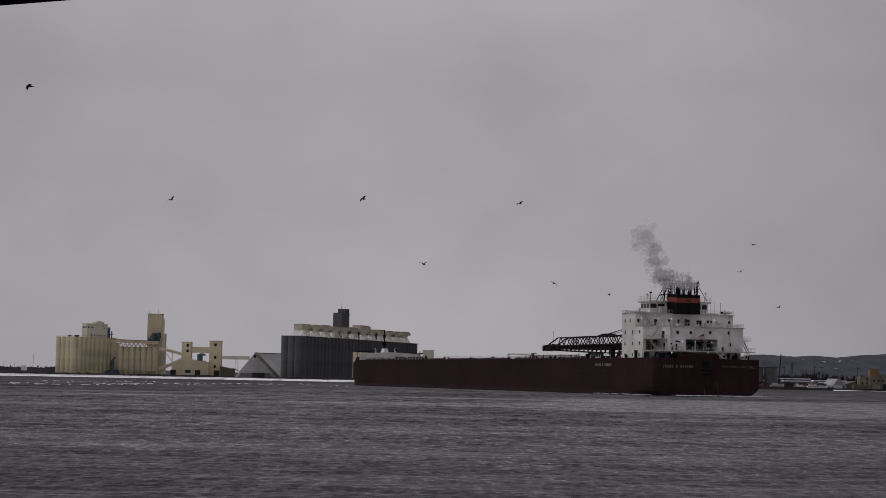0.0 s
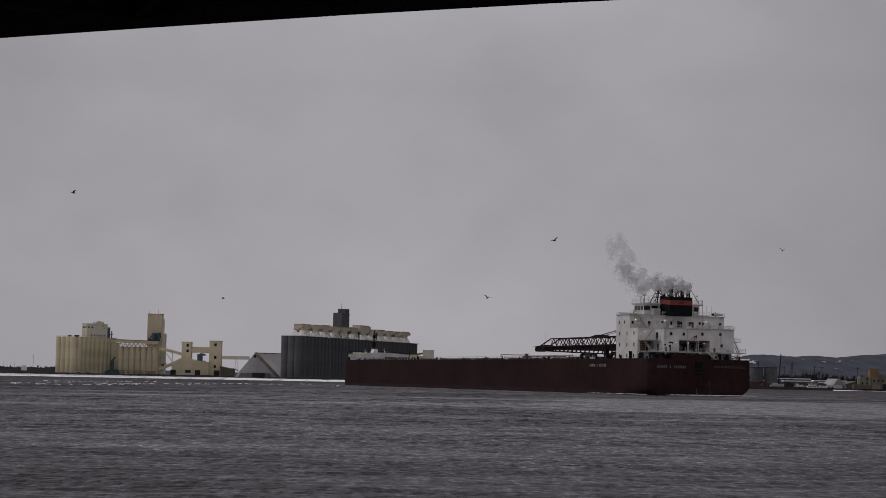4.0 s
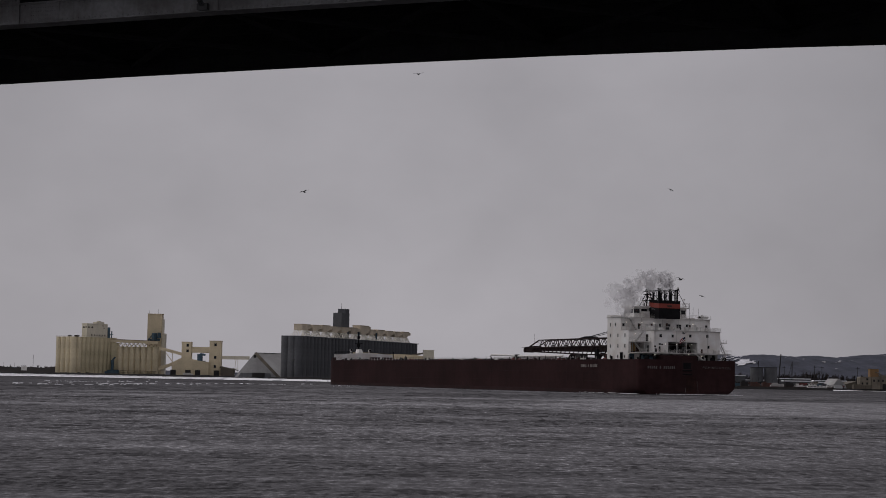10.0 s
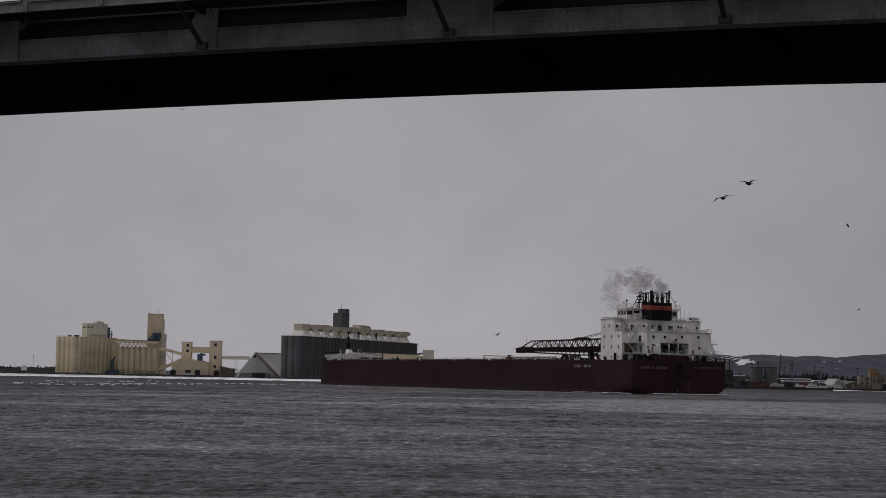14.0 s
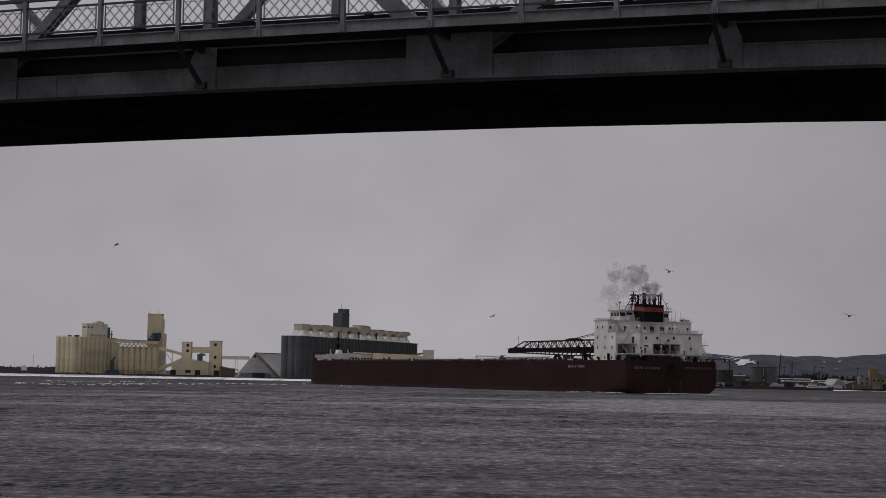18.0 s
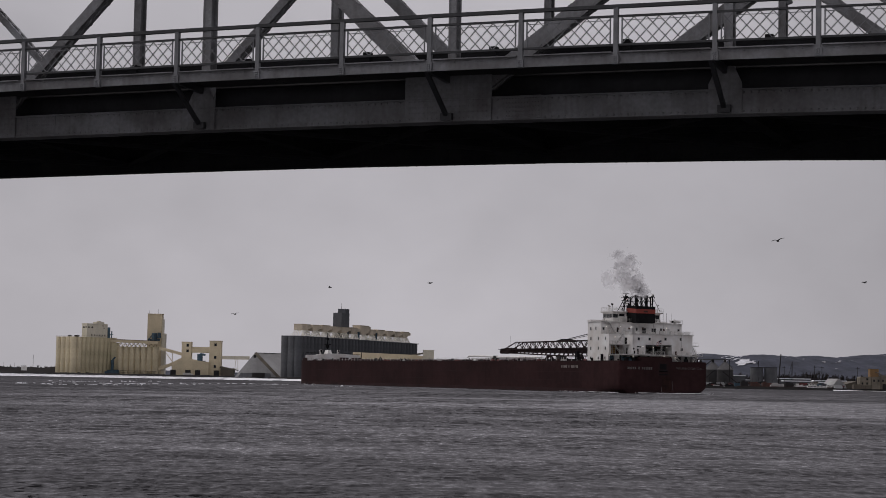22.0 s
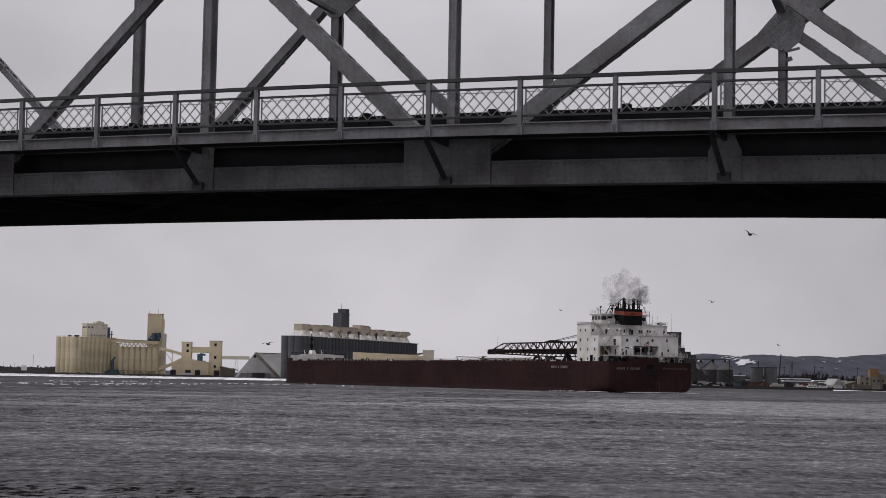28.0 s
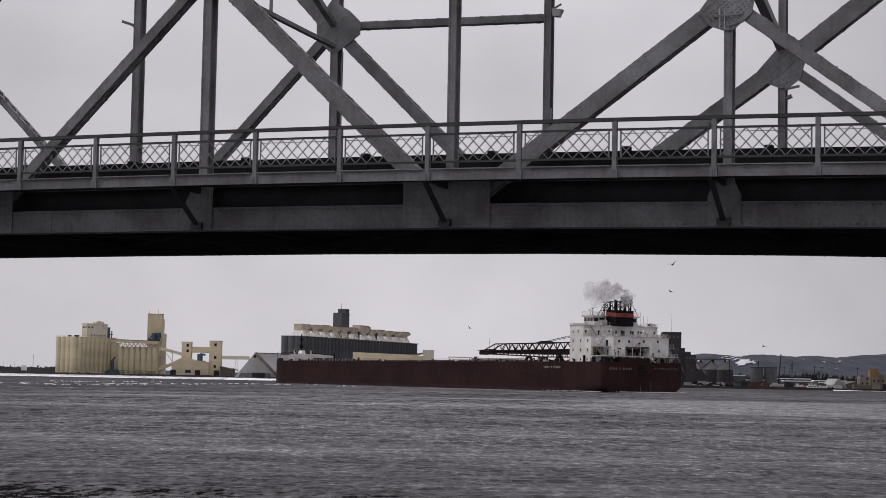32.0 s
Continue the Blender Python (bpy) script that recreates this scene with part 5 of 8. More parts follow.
# struts in the far truss and sway members between the trusses
part("strut", laced_member((V0, FAR, 14.46), (V0 + PANEL - 0.16, FAR, 14.33), 0.22, 0.3), STEEL, span)
part("sway_strut", Shape().beam((V0, NEAR, 14.15), (V0, FAR, 13.8), 0.16, 0.12), STEEL, span)
part("sway_strut", Shape().beam((V0 + 2 * PANEL, NEAR, 14.6), (V0 + 2 * PANEL - 0.32, FAR, 13.0), 0.26, 0.24), STEEL, span)
part("hanger_rod", Shape().beam((4.55, 6.0, 14.1), (4.55, 6.0, 18.0), 0.09, 0.05), STEEL, span)
part("sway_strut", Shape().beam((V0, NEAR, 18.2), (V0, FAR, 14.4), 0.2, 0.18), STEEL, span)
for k in range(-5, 6):
    s = V0 + PANEL * k
    part("sway_beam", Shape().beam((s, NEAR, 22.5), (s, FAR, 22.5), 0.35, 0.6), STEEL, span)

# floor: beams, stringers, bottom bracing, roadway slab; dark colours carry the under-deck shade
for k in range(-5, 6):
    s = V0 + PANEL * k
    z = camber(s)
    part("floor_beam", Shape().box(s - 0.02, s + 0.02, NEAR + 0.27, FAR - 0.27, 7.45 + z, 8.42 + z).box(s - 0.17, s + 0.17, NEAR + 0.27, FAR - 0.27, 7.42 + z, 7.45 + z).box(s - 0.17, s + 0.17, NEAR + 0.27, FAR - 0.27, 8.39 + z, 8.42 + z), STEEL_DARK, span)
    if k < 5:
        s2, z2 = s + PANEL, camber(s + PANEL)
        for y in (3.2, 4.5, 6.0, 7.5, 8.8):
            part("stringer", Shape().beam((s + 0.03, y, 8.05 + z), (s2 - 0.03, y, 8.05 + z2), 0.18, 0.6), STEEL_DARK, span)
        # deep dark edge stringers, added to shut out sky under the deck
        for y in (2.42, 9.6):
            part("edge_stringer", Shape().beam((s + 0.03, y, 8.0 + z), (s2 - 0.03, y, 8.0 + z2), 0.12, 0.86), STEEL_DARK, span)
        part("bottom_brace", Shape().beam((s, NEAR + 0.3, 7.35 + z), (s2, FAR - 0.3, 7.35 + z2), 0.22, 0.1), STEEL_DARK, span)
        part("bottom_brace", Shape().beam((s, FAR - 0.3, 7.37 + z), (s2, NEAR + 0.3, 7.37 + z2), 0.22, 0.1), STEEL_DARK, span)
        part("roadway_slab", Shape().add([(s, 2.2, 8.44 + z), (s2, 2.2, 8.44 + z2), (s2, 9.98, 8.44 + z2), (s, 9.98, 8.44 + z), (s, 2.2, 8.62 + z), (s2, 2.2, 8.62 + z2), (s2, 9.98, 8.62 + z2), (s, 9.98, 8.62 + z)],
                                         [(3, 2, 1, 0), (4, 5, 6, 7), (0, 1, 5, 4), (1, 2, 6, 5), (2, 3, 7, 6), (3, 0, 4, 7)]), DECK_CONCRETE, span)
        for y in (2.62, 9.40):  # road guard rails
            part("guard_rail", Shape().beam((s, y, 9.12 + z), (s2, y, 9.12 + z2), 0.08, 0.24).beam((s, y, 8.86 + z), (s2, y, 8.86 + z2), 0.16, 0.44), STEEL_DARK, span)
            for u in (0.12, 0.62):
                part("guard_rail_post", Shape().box(s + PANEL * u - 0.10, s + PANEL * u + 0.10, y - 0.12, y + 0.12, 8.62 + z, 9.30 + z), STEEL_DARK, span)

# sidewalk outside the near truss: brackets, slab, fascia, railing
POSTS = range(-12, 16)


def lattice(length, slope):
    s = Shape()
    z0, z1 = 8.735, 9.40
    h = z1 - z0
    s.beam((0, 0, z0 + h * 0.88), (length, 0, z0 + h * 0.88 + slope), 0.012, 0.014)
    s.beam((0.02, 0, z0), (0.02, 0, z1), 0.03, 0.03, (0, 1, 0))
    s.beam((length - 0.02, 0, z0), (length - 0.02, 0, z1), 0.03, 0.03, (0, 1, 0))
    n = 7
    for i in range(-2, n + 1):
        for up in (0, 1):
            a, b = i * length / n, (i + 2) * length / n
            za, zb = (z0, z1) if up else (z1, z0)
            t0, t1 = max(0.0, -a / (b - a)), min(1.0, (length - a) / (b - a))
            if t1 - t0 < 0.05:
                continue
            p = (a + (b - a) * t0, 0.012 * (1 if up else -1), za + (zb - za) * t0 + slope * (a + (b - a) * t0) / length)
            q = (a + (b - a) * t1, 0.012 * (1 if up else -1), za + (zb - za) * t1 + slope * (a + (b - a) * t1) / length)
            s.beam(p, q, 0.012, 0.024)
    return s


for i in POSTS:
    s = BAY * i
    z, z2 = camber(s), camber(s + BAY)
    post = Shape().box(s - 0.055, s + 0.055, -0.06, 0.06, 8.26 + z, 9.63 + z)
    post.box(s - 0.09, s + 0.09, -0.09, 0.06, 8.24 + z, 8.46 + z)
    for k in range(4):
        rivet_line(post, (s - 0.05, -0.095, 8.27 + 0.05 * k + z), (s + 0.05, -0.095, 8.27 + 0.05 * k + z), 2, (0, -1, 0), 0.018)
    part("railing_post", post, RAIL, span)
    part("handrail", Shape().beam((s, 0, 9.655 + z), (s + BAY, 0, 9.655 + z2), 0.12, 0.075).beam((s, 0, 9.70 + z), (s + BAY, 0, 9.70 + z2), 0.07, 0.02), RAIL_DARK, span)
    part("middle_rail", Shape().beam((s + 0.056, 0, 9.42 + z), (s + BAY - 0.056, 0, 9.42 + z2), 0.07, 0.05), RAIL_DARK, span)
    part("bottom_rail", Shape().beam((s + 0.056, 0, 8.715 + z), (s + BAY - 0.056, 0, 8.715 + z2), 0.07, 0.05), RAIL_DARK, span)
    lat = lattice(BAY - 0.26, z2 - z)
    me = lat.mesh("lattice_panel", RAIL)
    ob = new("lattice_panel", me)
    ob.parent, ob.location = span, (s + 0.13, 0, z)
    fas = Shape().add([(s + 0.02, -0.03, 8.25 + z), (s + BAY - 0.02, -0.03, 8.25 + z2), (s + BAY - 0.02, 0.03, 8.25 + z2), (s + 0.02, 0.03, 8.25 + z),
                       (s + 0.02, -0.03, 8.54 + z), (s + BAY - 0.02, -0.03, 8.54 + z2), (s + BAY - 0.02, 0.03, 8.54 + z2), (s + 0.02, 0.03, 8.54 + z)],
                      [(3, 2, 1, 0), (4, 5, 6, 7), (0, 1, 5, 4), (1, 2, 6, 5), (2, 3, 7, 6), (3, 0, 4, 7)])
    fas.beam((s + 0.1, -0.05, 8.53 + z), (s + BAY - 0.1, -0.05, 8.53 + z2), 0.1, 0.03)
    rivet_line(fas, (s + 0.2, -0.031, 8.46 + z), (s + BAY - 0.2, -0.031, 8.46 + z2), 6, (0, -1, 0), 0.022)
    part("fascia_beam", fas, STEEL, span)
    a, b = 0.04, NEAR - 0.13
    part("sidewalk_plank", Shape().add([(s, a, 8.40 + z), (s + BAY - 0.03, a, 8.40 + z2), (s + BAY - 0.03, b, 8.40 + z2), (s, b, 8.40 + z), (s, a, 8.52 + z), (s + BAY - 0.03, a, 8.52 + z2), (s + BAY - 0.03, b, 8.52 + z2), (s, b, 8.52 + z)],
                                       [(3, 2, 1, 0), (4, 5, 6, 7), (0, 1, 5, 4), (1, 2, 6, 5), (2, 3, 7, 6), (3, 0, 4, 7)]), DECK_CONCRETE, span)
for k in range(-4, 5):
    s = V0 + PANEL * k
    z = camber(s)
    inner = NEAR - 0.29
    outer = 0.05
    br = Shape().slab([(inner, 8.20 + z), (inner, 8.40 + z), (outer, 8.40 + z), (outer, 8.28 + z)], 0, s - 0.05, s + 0.05)
    br.beam((s, inner - 0.06, 7.30 + z), (s, outer, 8.30 + z), 0.11, 0.09)
    br.box(s - 0.16, s + 0.16, inner - 0.16, inner, 7.22 + z, 7.40 + z)
    # dark paint here puts the sidewalk's shade into the bracket
    part("sidewalk_bracket", br, RAIL_DARK, span)
    plate = Shape().slab([(s - 0.42, 7.22 + z), (s + 0.42, 7.22 + z), (s + 0.42, 7.95 + z), (s + 0.22, 8.38 + z), (s - 0.22, 8.38 + z), (s - 0.42, 7.95 + z)], 1, inner - 0.012, inner + 0.012)
    part("bracket_plate", plate, STEEL, span)

# floodlight and lamp arms on the uprights
UP = V0 + PANEL - 0.28
lamp = part("lamp_arm", Shape().beam((UP + 0.24, FAR - 0.3, 9.2), (UP + 0.28, FAR - 0.3, 14.5), 0.04, 0.04, (0, 1, 0)).beam((UP + 0.28, FAR - 0.3, 14.5), (UP + 0.62, FAR - 0.3, 14.68), 0.05, 0.05), RAIL, span)
part("floodlight", Shape().add([(UP + 0.40, 9.65, 14.30), (UP + 0.58, 9.65, 14.28), (UP + 0.58, 9.90, 14.28), (UP + 0.40, 9.90, 14.30), (UP + 0.36, 9.65, 14.54), (UP + 0.68, 9.65, 14.50), (UP + 0.68, 9.90, 14.50), (UP + 0.36, 9.90, 14.54)],
                               [(3, 2, 1, 0), (4, 5, 6, 7), (0, 1, 5, 4), (1, 2, 6, 5), (2, 3, 7, 6), (3, 0, 4, 7)]), LAMP_GLASS, lamp)
part("junction_box", Shape().box(UP + 0.2, UP + 0.34, 9.7, 9.9, 11.1, 11.5), RAIL, lamp)
arm = part("lamp_arm", Shape().beam((V0 - PANEL + 0.15, FAR, 14.55), (V0 - PANEL - 0.25, FAR, 14.95), 0.07, 0.07), RAIL, span)
part("lamp_head", Shape().beam((V0 - PANEL - 0.15, FAR, 14.93), (V0 - PANEL - 0.65, FAR, 15.10), 0.16, 0.09), RAIL, arm)
arm = part("lamp_arm", Shape().beam((19.3, FAR - 0.2, 11.78), (19.72, FAR - 0.2, 11.86), 0.08, 0.06).beam((19.34, FAR - 0.2, 11.52), (19.5, FAR - 0.2, 11.58), 0.12, 0.10), RAIL, span)
part("aerial", Shape().beam((19.35, 1.6, 12.0), (19.35, 1.6, 12.5), 0.025, 0.025, (0, 1, 0)).beam((19.47, 1.6, 11.98), (19.47, 1.6, 12.48), 0.025, 0.025, (0, 1, 0)), LAMP_GLASS, span, "pair of small pale whip aerials")
part("bracket_arm", Shape().beam((19.2, 1.6, 12.3), (19.95, 1.6, 12.34), 0.04, 0.04).beam((19.6, 1.55, 12.06), (19.95, 1.55, 12.16), 0.08, 0.08), RAIL, span)
part("conduit", Shape().tube((V0 + 0.3, FAR - 0.2, 8.7), (V0 + 0.33, FAR - 0.2, 13.6), 0.03, 6), RAIL, span)


# ---- the lake freighter: x forward from the stern, y to port, z up from the water ----
ship = thing("lake_freighter", pose(71.2, 484.6, 0, 0, 0, 108.7), "long dark red bulk freighter with white stern house", "ship")


def half_beam(x, z):
    b = 16.0
    if x > 276:
        u = min(1.0, (x - 276) / 28.8)
        b = 16.0 * max(0.0, 1 - u ** 2.5) ** 0.4
    if x < 1.2:
        b = 14.8 + math.sqrt(max(0.0, 1.44 - (1.2 - x) ** 2))
    if x < 16 and z < 2.6:
        b -= (1 - x / 16) ** 1.3 * ((2.6 - z) / 2.6) ** 2 * 3.0
    return b


def deck_z(x):
    return 9.98 + 0.6 * (x / 305) ** 2


def hull_shape(levels):
    xs = [0, 0.25, 0.6, 1.2, 3, 6, 10, 16, 40, 80, 120, 160, 200, 240, 262, 276, 282, 287, 291, 295, 298, 300.5, 302.5, 303.8, 304.5, 304.8]
    s = Shape()
    rings = []
    for z in levels:
        ring = [(x, half_beam(x, z), z if z < 9 else deck_z(x) + z - 9.98) for x in xs]
        ring += [(x, -y, zz) for x, y, zz in reversed(ring)]
        rings.append(ring)
    n = len(rings[0])
    s.add([p for ring in rings for p in ring], [(k * n + i, k * n + (i + 1) % n, k * n + n + (i + 1) % n, k * n + n + i) for k in range(len(rings) - 1) for i in range(n)])
    return s, rings


low, _ = hull_shape([-1.6, -0.6, 0.0, 0.5, 1.1])
part("lower_hull", low, HULL_LOW, ship, "worn darker red band at the waterline", True)
side, rings = hull_shape([1.1, 1.8, 2.6, 4.5, 7.0, 9.98])
part("hull", side, HULL, ship, "", True)
top = rings[-1]
deck = Shape()
m = len(top) // 2
deck.add([(x, y, z - 0.45) for x, y, z in top], [(i, i + 1, len(top) - 2 - i, len(top) - 1 - i) for i in range(m - 1)])
part("deck", deck, DECK_RED, ship)
for y in (1, -1):
    for x in range(2, 274, 34):
        part("rubbing_strake", B(x, x + 33.98, y * 16.02 - 0.03, y * 16.02 + 0.03, deck_z(x) - 0.30, deck_z(x) - 0.02), HULL_LOW, ship)
for x in range(24, 274, 12):
    part("plate_seam", B(x, x + 0.07, 15.99, 16.012, 1.2, 9.6), HULL_LOW, ship)
for z in (3.6, 6.4):
    part("plate_seam", B(18, 274, 15.99, 16.012, z, z + 0.07), HULL_LOW, ship)

# deck-edge railing and hatches
post = Shape().box(-0.05, 0.05, -0.05, 0.05, -0.5, 1.05).mesh("railing_post", WHITE_WORN)
for k in range(72):
    x = 28 + 3.55 * k
    ob = new("railing_post", post)
    ob.parent, ob.location = ship, (x, 15.7, deck_z(x))
for k in range(30):
    x = 30 + 8.5 * k
    ob = new("railing_post", post)
    ob.parent, ob.location = ship, (x, -15.7, deck_z(x))
for z in (0.5, 0.98):
    part("railing_wire", Shape().beam((27, 15.7, deck_z(27) + z), (150, 15.7, deck_z(150) + z), 0.03, 0.03).beam((150, 15.7, deck_z(150) + z), (281, 15.7, deck_z(281) + z), 0.03, 0.03), ROPE, ship)
hatch = Shape().slab([(-9.5, 0), (9.5, 0), (9.5, 0.8), (8.8, 1.1), (-8.8, 1.1), (-9.5, 0.8)], 0, 0, 6.4).mesh("hatch_cover", DECK_RED)
for k in range(27):
    ob = new("hatch_cover", hatch)
    ob.parent, ob.location = ship, (62 + 8.0 * k, 0, deck_z(62 + 8 * k) - 0.45)
rng = random.Random(21)
for x, w, h in ((266, 2.0, 1.3), (255, 1.2, 1.5), (246, 2.4, 1.0), (226, 1.5, 1.5), (204, 3.0, 1.6), (200, 1.0, 2.2), (178, 2.0, 1.4), (174, 1.2, 1.3), (150, 1.4, 1.2), (128, 2.5, 1.4), (40, 3.0, 1.2), (52, 2.2, 1.0)):
    part("winch", Shape().box(x, x + w, 12.9, 13.8, deck_z(x) - 0.45, deck_z(x) + h * 0.35).tube((x + w * 0.2, 13.3, deck_z(x) + h * 0.4), (x + w * 0.8, 13.3, deck_z(x) + h * 0.4), h * 0.22, 8).beam((x + w * 0.9, 13.3, deck_z(x) + h * 0.3), (x + w * 0.9, 13.3, deck_z(x) + h * 0.8), 0.18, 0.18), BROWN_DARK, ship)

PALE_LETTER = material("pale_side_lettering", (0.20, 0.178, 0.165), 0.8, 0.0, 0.4, 1.5, 0.4)
RUST_STREAK = material("rust_streaked_hull", (0.030, 0.0135, 0.0115), 0.85, 0.0, 0.4, 0.6, 0.4, 0.0, 0.1, 0.6, 0.0, (0.014, 0.009, 0.009))
FADED = material("faded_white_lettering", (0.12, 0.108, 0.104), 0.8, 0.0, 0.5, 1.5, 0.4)

# stern bulwark, fairlead and markings
part("stern_bulwark", Shape().box(0.2, 0.6, -3.0, 7.8, 9.5, 11.3).box(0.6, 5.0, 7.4, 7.8, 9.5, 11.3), HULL, ship, "raised red bulwark at the stern")
for y in (12.6, 9.8, -9.0, -13.2):
    part("mooring_bitt", Shape().tube((1.6, y, 9.5), (1.6, y, 10.9), 0.28, 8).tube((2.5, y, 9.5), (2.5, y, 10.9), 0.28, 8).beam((1.4, y, 10.5), (2.7, y, 10.5), 0.2, 0.2), BLACK, ship)
part("fairlead_pocket", Shape().slab([(-1.6, 5.6), (-1.2, 5.3), (1.7, 5.3), (2.2, 5.6), (2.2, 9.8), (-1.6, 9.8)], 0, -0.05, -0.012), HULL_LOW, ship, "dark recessed stern fairlead plate")
part("fairlead_mouth", B(-0.064, -0.052, -0.9, 1.6, 7.4, 9.2), BLACK, ship, "black fairlead opening")
part("fairlead_roller", Shape().tube((-0.12, -1.2, 7.0), (-0.12, 1.8, 7.0), 0.22, 8).tube((-0.12, -1.2, 5.9), (-0.12, 1.8, 5.9), 0.16, 8), BLACK, ship)
part("rust_strip", B(-0.04, -0.008, -2.6, 0.6, 0.2, 5.25), RUST_STREAK, ship, "rusty wear below the fairlead")
part("draught_mark", Shape().beam((-0.05, -3.4, 0.3), (-0.05, -2.9, 3.9), 0.16, 0.05), FADED, ship, "pale draught marks")
part("draught_mark", Shape().beam((-0.05, 0.9, 0.3), (-0.05, 0.9, 1.9), 0.2, 0.06), FADED, ship, "pale draught marks")
for k in range(14):
    if k in (5, 7):
        continue
    y = 13.1 - 0.645 * k
    part("name_bar", B(-0.045, -0.01, y - 0.42, y, 7.35, 8.1), FADED, ship, "small pale bar painted on the stern")
for k in range(14):
    if k in (5, 7):
        continue
    x = 37.9 - 0.82 * k
    part("name_bar", B(x - 0.5, x, 16.014, 16.04, 7.65, 8.45), PALE_LETTER, ship, "small pale bar painted on the side")


def letters(text, size, parent, m, mat):
    cu = bpy.data.curves.new("lettering", "FONT")
    cu.body, cu.size, cu.extrude, cu.space_character = text, size, 0.02, 1.25
    cu.materials.append(mat)
    ob = new("lettering", cu)
    ob.parent, ob.matrix_local = parent, m
    return tagged(ob, "white painted port name")


# read from astern: letters run from port to starboard
letters("WILMINGTON DEL.", 0.95, ship, Matrix.Translation((-0.03, -4.5, 7.6)) @ Matrix(((0, 0, -1, 0), (-1, 0, 0, 0), (0, 1, 0, 0), (0, 0, 0, 1))), FADED)

# gear on the quarter and along the port side deck
for x, y, r, h in ((12.9, 15.0, 0.42, 2.4), (19.3, 15.0, 0.3, 1.3), (6.6, 15.1, 0.3, 0.9), (3.2, 14.6, 0.3, 0.9), (27.5, 14.8, 0.25, 1.6), (36.0, 14.9, 0.25, 1.2), (47.0, 14.8, 0.3, 1.7), (58.5, 14.8, 0.22, 1.4), (71.0, 14.9, 0.28, 1.2)):
    part("mooring_post", Shape().tube((x, y, 9.5), (x, y, 9.5 + h), r, 10).tube((x, y, 9.5 + h), (x, y, 9.62 + h), r * 1.25, 10), BLACK, ship)
rng = random.Random(44)
for k in range(36):
    x = 24 + 4.8 * k + rng.uniform(-1.6, 1.6)
    w, h = rng.uniform(0.8, 2.6), rng.uniform(0.4, 1.1) * (1.0 if x < 110 else 0.6)
    mat = (RUST_RED, DECK_RED, BROWN_DARK, WHITE_WORN, DECK_RED, BLACK, RUST_RED)[k % 7]
    box = Shape().box(x, x + w, 13.9, 14.7, deck_z(x) - 0.45, deck_z(x) - 0.1 + h * 0.55)
    if k % 3:
        box.tube((x + 0.2 * w, 14.3, deck_z(x) + h * 0.5), (x + 0.8 * w, 14.3, deck_z(x) + h * 0.5), 0.3, 8)
    else:
        box.beam((x + 0.5 * w, 14.3, deck_z(x)), (x + 0.5 * w, 14.3, deck_z(x) + h + 0.3), 0.16, 0.16)
    part("deck_gear", box, mat, ship)
part("mooring_winch", Shape().box(3.4, 6.0, 9.6, 12.4, 9.5, 10.4).tube((4.6, 9.4, 10.6), (4.6, 12.6, 10.6), 0.62, 12), BLUE_PAINT, ship, "blue mooring winch on the quarter")

# stern house
D1, D2, D3, D4 = 12.05, 15.2, 18.4, 22.3
base = part("house_base", Shape().box(9.4, 22.8, -14.4, 14.7, 9.5, D1).box(6.5, 9.4, -13.4, 9.6, 9.5, 11.87).box(6.5, 9.4, 12.2, 12.5, 9.5, 11.87), WHITE, ship)
main = part("main_house", Shape().box(9.0, 22.8, -14.7, 9.6, D1, D3).box(9.0, 22.8, 13.9, 14.7, D1, D3).box(9.0, 22.8, 9.6, 13.9, 14.95, D3).box(11.4, 22.8, 9.6, 13.9, D1, 14.95), WHITE, ship)
part("aft_house", Shape().box(3.6, 8.99, -12.6, 9.35, D2, D3).box(3.6, 8.99, -12.6, -5.05, D1, D2).box(3.6, 8.99, 4.7, 9.35, D1, D2), WHITE, ship)
part("boat_deck", Shape().box(2.6, 9.0, -13.4, 14.6, 11.87, D1).box(2.55, 2.62, -13.4, 14.6, 11.75, 12.12), WHITE_WORN, ship)
part("side_walkway", Shape().box(5.2, 8.99, 9.36, 14.6, 15.02, D2), WHITE_WORN, ship)
upper = part("upper_house", Shape().box(14.0, 22.8, -15.0, 14.7, D3, D4), WHITE, ship)
part("upper_deck_edge", Shape().box(3.4, 14.0, -12.9, 9.6, D3, D3 + 0.15).box(8.8, 14.0, -14.9, -12.9, D3, D3 + 0.15).box(8.8, 14.0, 9.6, 14.75, D3, D3 + 0.15).box(13.4, 23.0, -15.2, 15.0, D4, D4 + 0.15), WHITE_WORN, ship)
part("front_screen", Shape().box(20.8, 22.9, 6.0, 14.8, D4 + 0.15, 23.1).box(22.5, 22.9, -14.8, 6.0, D4 + 0.15, 23.1), WHITE, ship)
# grey instead of white puts the recess's shade into the wall
part("recess_wall", B(8.7, 8.98, -5.05, 4.7, D1, D2), GREY_WALL, ship, "recess wall under the boat deck, shade in its grey")
for y, w, h in ((3.4, 1.1, 1.7), (2.0, 0.7, 1.3), (0.6, 1.5, 2.1), (-1.0, 0.7, 1.5), (-2.4, 1.0, 1.2), (-3.8, 1.3, 1.9)):
    part("deck_machine", Shape().box(6.4, 7.6, y - w / 2, y + w / 2, D1, D1 + h * 0.6).tube((7.0, y - w * 0.4, D1 + h * 0.7), (7.0, y + w * 0.4, D1 + h * 0.7), h * 0.3, 8), STEEL_DARK, ship)
for y in (4.0, -2.2):
    part("recess_door", B(8.62, 8.7, y - 0.45, y + 0.45, D1 + 0.1, D1 + 2.1), BROWN_DARK, ship)
